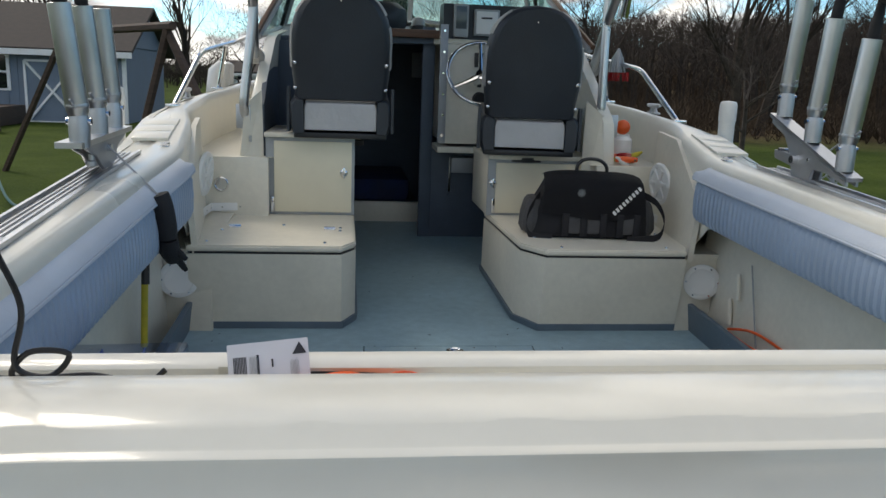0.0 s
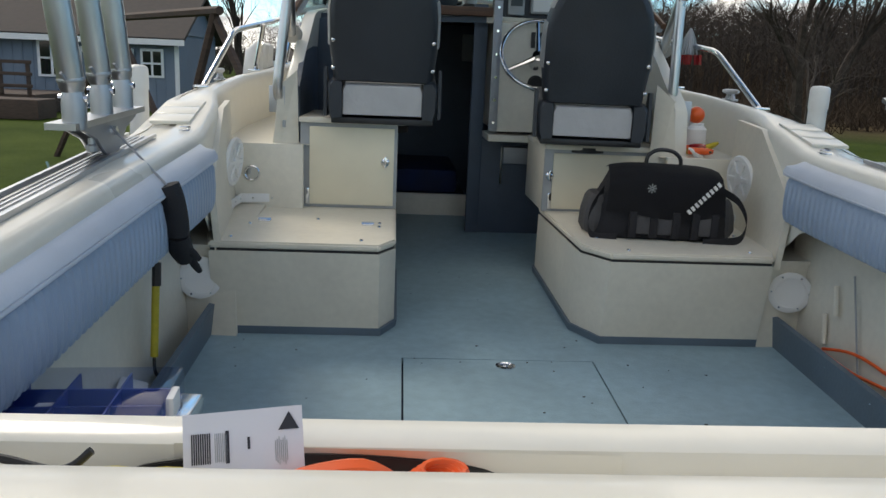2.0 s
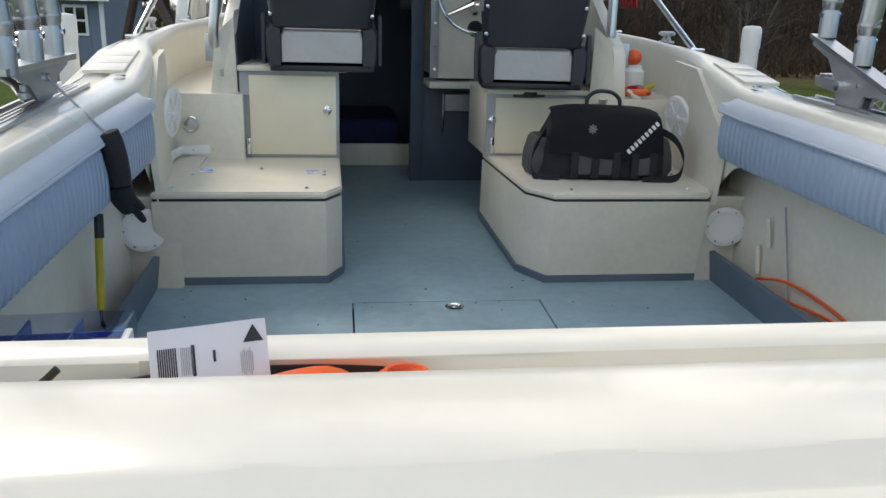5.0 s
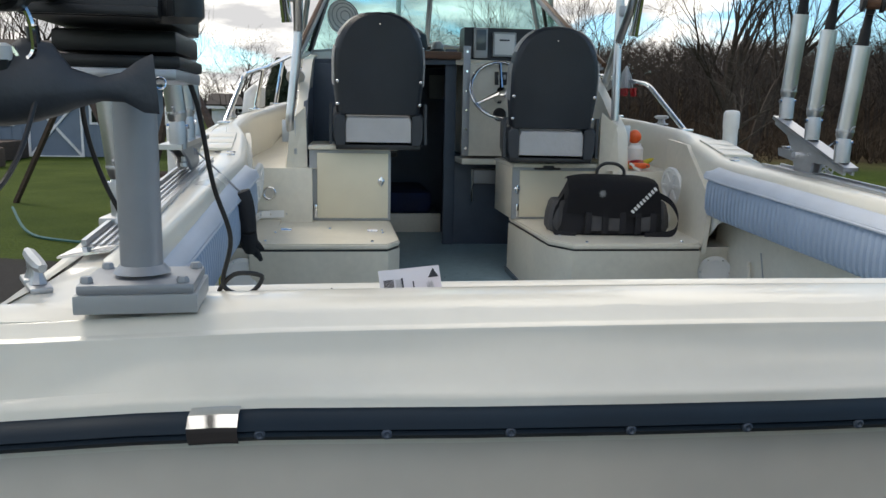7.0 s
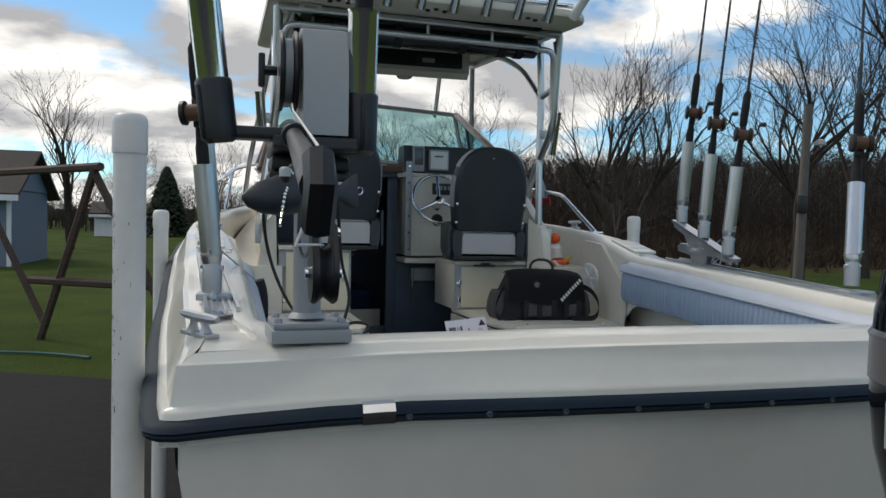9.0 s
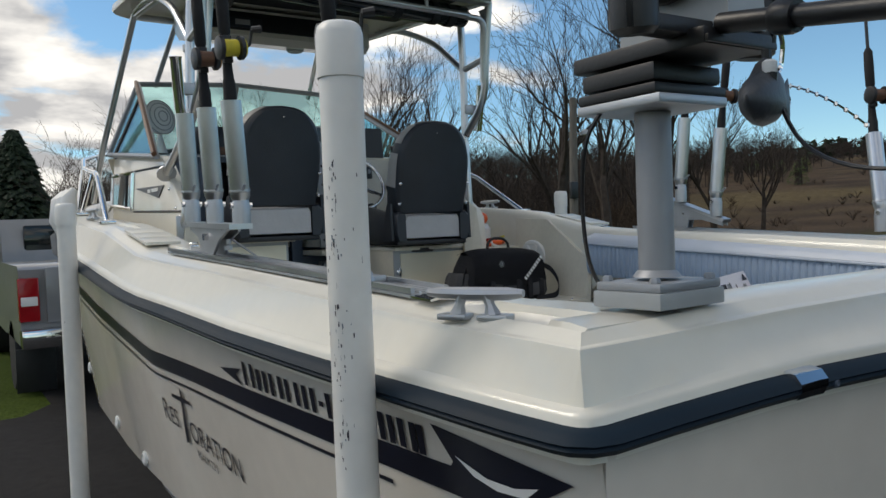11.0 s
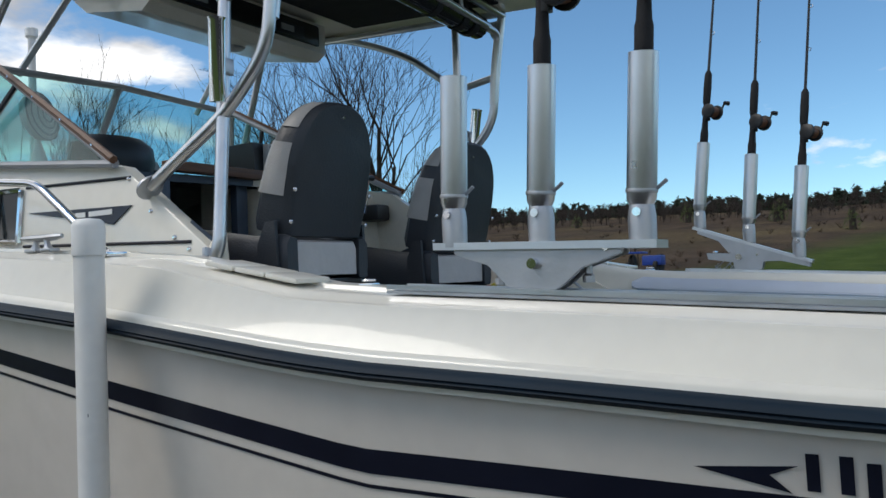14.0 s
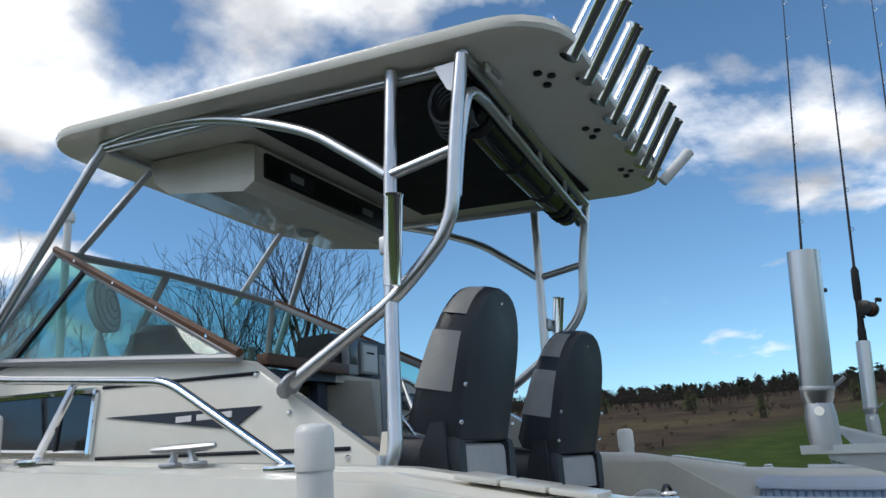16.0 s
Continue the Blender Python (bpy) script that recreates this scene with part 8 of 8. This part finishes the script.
for k in range(16):
    a, r = radians(lg.uniform(52, 100)), lg.uniform(90, 150)
    conifer(E2, r * math.sin(a), 3 + r * math.cos(a), lg.uniform(2.2, 3.8), "green evergreen shrub on the brown slope", "shrub")
V, F = [], []
for k in range(700):
    a, r = radians(rng.uniform(46, 135)), rng.uniform(195, 245)
    x, y = r * math.sin(a), 3 + r * math.cos(a)
    z, h, w = ground_h(x, y), rng.choice((rng.uniform(1.2, 2.6), rng.uniform(2.2, 3.8))), rng.uniform(0.9, 1.8)
    for m in range(38):
        t_ = rng.random() ** 1.2
        q = Vector((x + rng.gauss(0, 1) * w * (1 - t_) * 0.8, y + rng.gauss(0, 1) * w * (1 - t_) * 0.8, z + h * t_))
        for n_ in range(2):
            i = len(V)
            V.extend([q + Vector((rng.gauss(0, 1), rng.gauss(0, 1), rng.gauss(0, 1))) * 0.5 for _ in range(3)])
            F.append((i, i + 1, i + 2))
me = bpy.data.meshes.new("far_pines")
me.from_pydata([tuple(v) for v in V], [], F)
me.materials.append(NEEDLE)
tagged(new("far_pines", me), "dark pine woods on the skyline", "woods", kind="stuff")

# utility pole with a lamp
up = thing("utility_pole", "leaning grey wooden utility pole with a lamp and meter box", "utility pole", (11.2, 13.5, GROUND))
part("pole", tube([(11.2, 13.5, GROUND - 0.3), (11.35, 13.5, 3.6)], [0.12, 0.09], 10), POLEW, up)
part("lamp_arm", tube([(11.33, 13.5, 2.7), (11.55, 13.4, 2.8)], 0.02, 6), GALV, up)
part("lamp", shift(lathe([(0.13, -0.06), (0.10, 0.03), (0.03, 0.07)], 14), (11.6, 13.38, 2.78)), GREYP, up)
part("meter_box", box(11.08, 11.30, 13.36, 13.44, 1.2, 1.6, 0.02), BLACK, up)


# ---- outbuildings ----
def long_house(label, x0, x1, y, d, h, roof_h, wall, doors, windows):
    """A low building with its eave towards the lawn."""
    gz = ground_h((x0 + x1) / 2, y) * 0.5 + ground_h(x1, y) * 0.5 - 0.05
    ob = thing("shed", label, "building", ((x0 + x1) / 2, y, gz))
    part("wall", box(x0, x1, y, y + d, gz, gz + h, 0), wall, ob, smooth=False)
    for s in (x0, x1):
        part("gable", shift(prism([(y, gz + h), (y + d, gz + h), (y + d / 2, gz + h + roof_h)], 0.1, "x"), (s - 0.05, 0, 0)), wall, ob, smooth=False)
    for k in range(int((x1 - x0) / 0.35)):
        xx = x0 + 0.17 + 0.35 * k
        part("siding_batten", box(xx - 0.025, xx + 0.025, y - 0.025, y, gz, gz + h - 0.12, 0), wall, ob, smooth=False)
    for a, b in ((y - 0.45, y + d / 2), (y + d + 0.45, y + d / 2)):
        za = gz + h - 0.45 * roof_h / (d / 2)
        part("roof", slab([(x0 - 0.4, a, za), (x1 + 0.4, a, za), (x1 + 0.4, b, gz + h + roof_h), (x0 - 0.4, b, gz + h + roof_h)], 0.12), SHINGLE, ob, "brown shingle roof", smooth=False)
    part("fascia", box(x0 - 0.4, x1 + 0.4, y - 0.50, y - 0.46, gz + h - 0.42, gz + h - 0.22, 0), WTRIM, ob, smooth=False)
    for xx in (x0, x1):
        part("corner_board", box(xx - 0.07, xx + 0.07, y - 0.03, y + 0.05, gz, gz + h - 0.1, 0), WTRIM, ob, smooth=False)
    for xx, ww, z0, hh in windows:
        wi = part("window", box(xx - ww / 2, xx + ww / 2, y - 0.06, y, gz + z0, gz + z0 + hh, 0), WTRIM, ob, "white-framed window", smooth=False)
        for i in (-1, 1):
            for j in (0, 1):
                zb = gz + z0 + 0.08 + j * (hh - 0.1) / 2
                part("pane", box(xx + i * ww * 0.22 - ww * 0.17, xx + i * ww * 0.22 + ww * 0.17, y - 0.075, y - 0.055, zb, zb + (hh - 0.1) / 2 - 0.07, 0), DARKGLASS, wi, smooth=False)
    for xx, ww, hh in doors:
        do = part("barn_door", box(xx - ww / 2, xx + ww / 2, y - 0.07, y - 0.005, gz, gz + hh, 0), wall, ob, "blue barn door with white cross boards", smooth=False)
        for p, q in (((-1, 0), (1, 0)), ((-1, 1), (1, 1)), ((-1, 0), (-1, 1)), ((1, 0), (1, 1)), ((-1, 0), (1, 1)), ((-1, 1), (1, 0))):
            A = Vector((xx + p[0] * ww * 0.47, y - 0.09, gz + 0.05 + p[1] * (hh - 0.1)))
            B = Vector((xx + q[0] * ww * 0.47, y - 0.09, gz + 0.05 + q[1] * (hh - 0.1)))
            part("cross_board", tube([A, B], 0.055, 4), WTRIM, do, smooth=False)
    return ob


long_house("low blue board-sided shed with white trim and barn doors", -21.5, -8.3, 29.0, 6, 2.75, 1.5, SIDING, [(-10.7, 1.9, 2.2)], [(-9.15, 0.8, 1.2, 1.0), (-12.6, 1.0, 1.1, 1.3), (-15.5, 1.0, 1.1, 1.3), (-18.5, 1.0, 1.1, 1.3)])
long_house("small white shed in the distance beyond the lawn", -10.5, -6.3, 62.0, 4, 1.9, 0.7, WTRIM, [], [(-8.6, 0.8, 0.8, 0.8)])
# brown deck with rails before the shed
dk = thing("deck", "brown weathered wood deck with rails before the shed", "deck", (-15.9, 25.5, GROUND))
part("platform", box(-20.5, -11.3, 24.5, 28.0, GROUND, GROUND + 0.6, 0.02), DECKW, dk)
for k in range(12):
    part("post", box(-20.4 + 0.81 * k, -20.3 + 0.81 * k, 24.42, 24.52, GROUND + 0.6, GROUND + 1.55, 0.01), DECKW, dk)
for z in (0.8, 1.15, 1.5):
    part("rail", box(-20.5, -11.3, 24.36, 24.42, GROUND + z, GROUND + z + 0.10, 0.01), DECKW, dk)
part("planter", box(-13.2, -10.4, 22.6, 23.8, GROUND, GROUND + 0.55, 0.03), DECKW, dk)
# wooden swing frame on the lawn
sw = thing("swing_frame", "weathered wooden A-frame swing set on the lawn", "swing set", (-2.8, 10.5, GROUND))
for a, b in (((-3.55, 11.05, GROUND), (-2.75, 10.45, GROUND + 2.42)), ((-1.5, 9.55, GROUND), (-2.78, 10.5, GROUND + 2.42)), ((-6.6, 14.6, GROUND), (-5.1, 13.6, GROUND + 2.42)), ((-3.8, 12.6, GROUND), (-5.1, 13.6, GROUND + 2.42)), ((-2.65, 10.3, GROUND + 2.45), (-5.2, 13.75, GROUND + 2.45)), ((-3.7, 11.12, GROUND + 0.85), (-1.95, 9.88, GROUND + 0.85))):
    part("beam", tube([a, b], 0.06, 6), DECKW, sw)
hs = tube(smooth_path([(-5.4, 11.4, GROUND + 0.3), (-4.9, 10.6, GROUND + 0.05), (-4.2, 10.0, GROUND + 0.03), (-3.2, 9.6, GROUND + 0.03), (-2.6, 9.2, GROUND + 0.03)], 6), 0.02, 6)
tagged(part("garden_hose", hs, mat("hose_green", (0.01, 0.10, 0.10), 0.5)), "green garden hose lying on the lawn", "hose")
# small blue tractor far out on the field
tr_ = thing("tractor", "small blue tractor standing far out on the field", "tractor", (52, 19.5, ground_h(52, 19.5)))
gz = ground_h(52, 19.5)
part("hood", box(51.5, 52.5, 18.2, 19.6, gz + 0.5, gz + 1.2, 0.1), BLUEP, tr_)
part("canopy", box(51.4, 52.6, 19.5, 20.9, gz + 1.35, gz + 1.5, 0.05), BLUEP, tr_)
for x in (51.5, 52.5):
    part("canopy_post", tube([(x, 20.2, gz + 0.6), (x, 20.2, gz + 1.35)], 0.04, 6), BLACK, tr_)
for x, r in ((51.5, 0.4), (52.5, 0.65)):
    for y in (18.6, 20.6):
        part("wheel", turn(lathe([(r * 0.5, -0.12), (r, -0.12), (r, 0.12), (r * 0.5, 0.12)], 18, "y"), Matrix.Translation((x, y, gz + r))), TYRE, tr_)
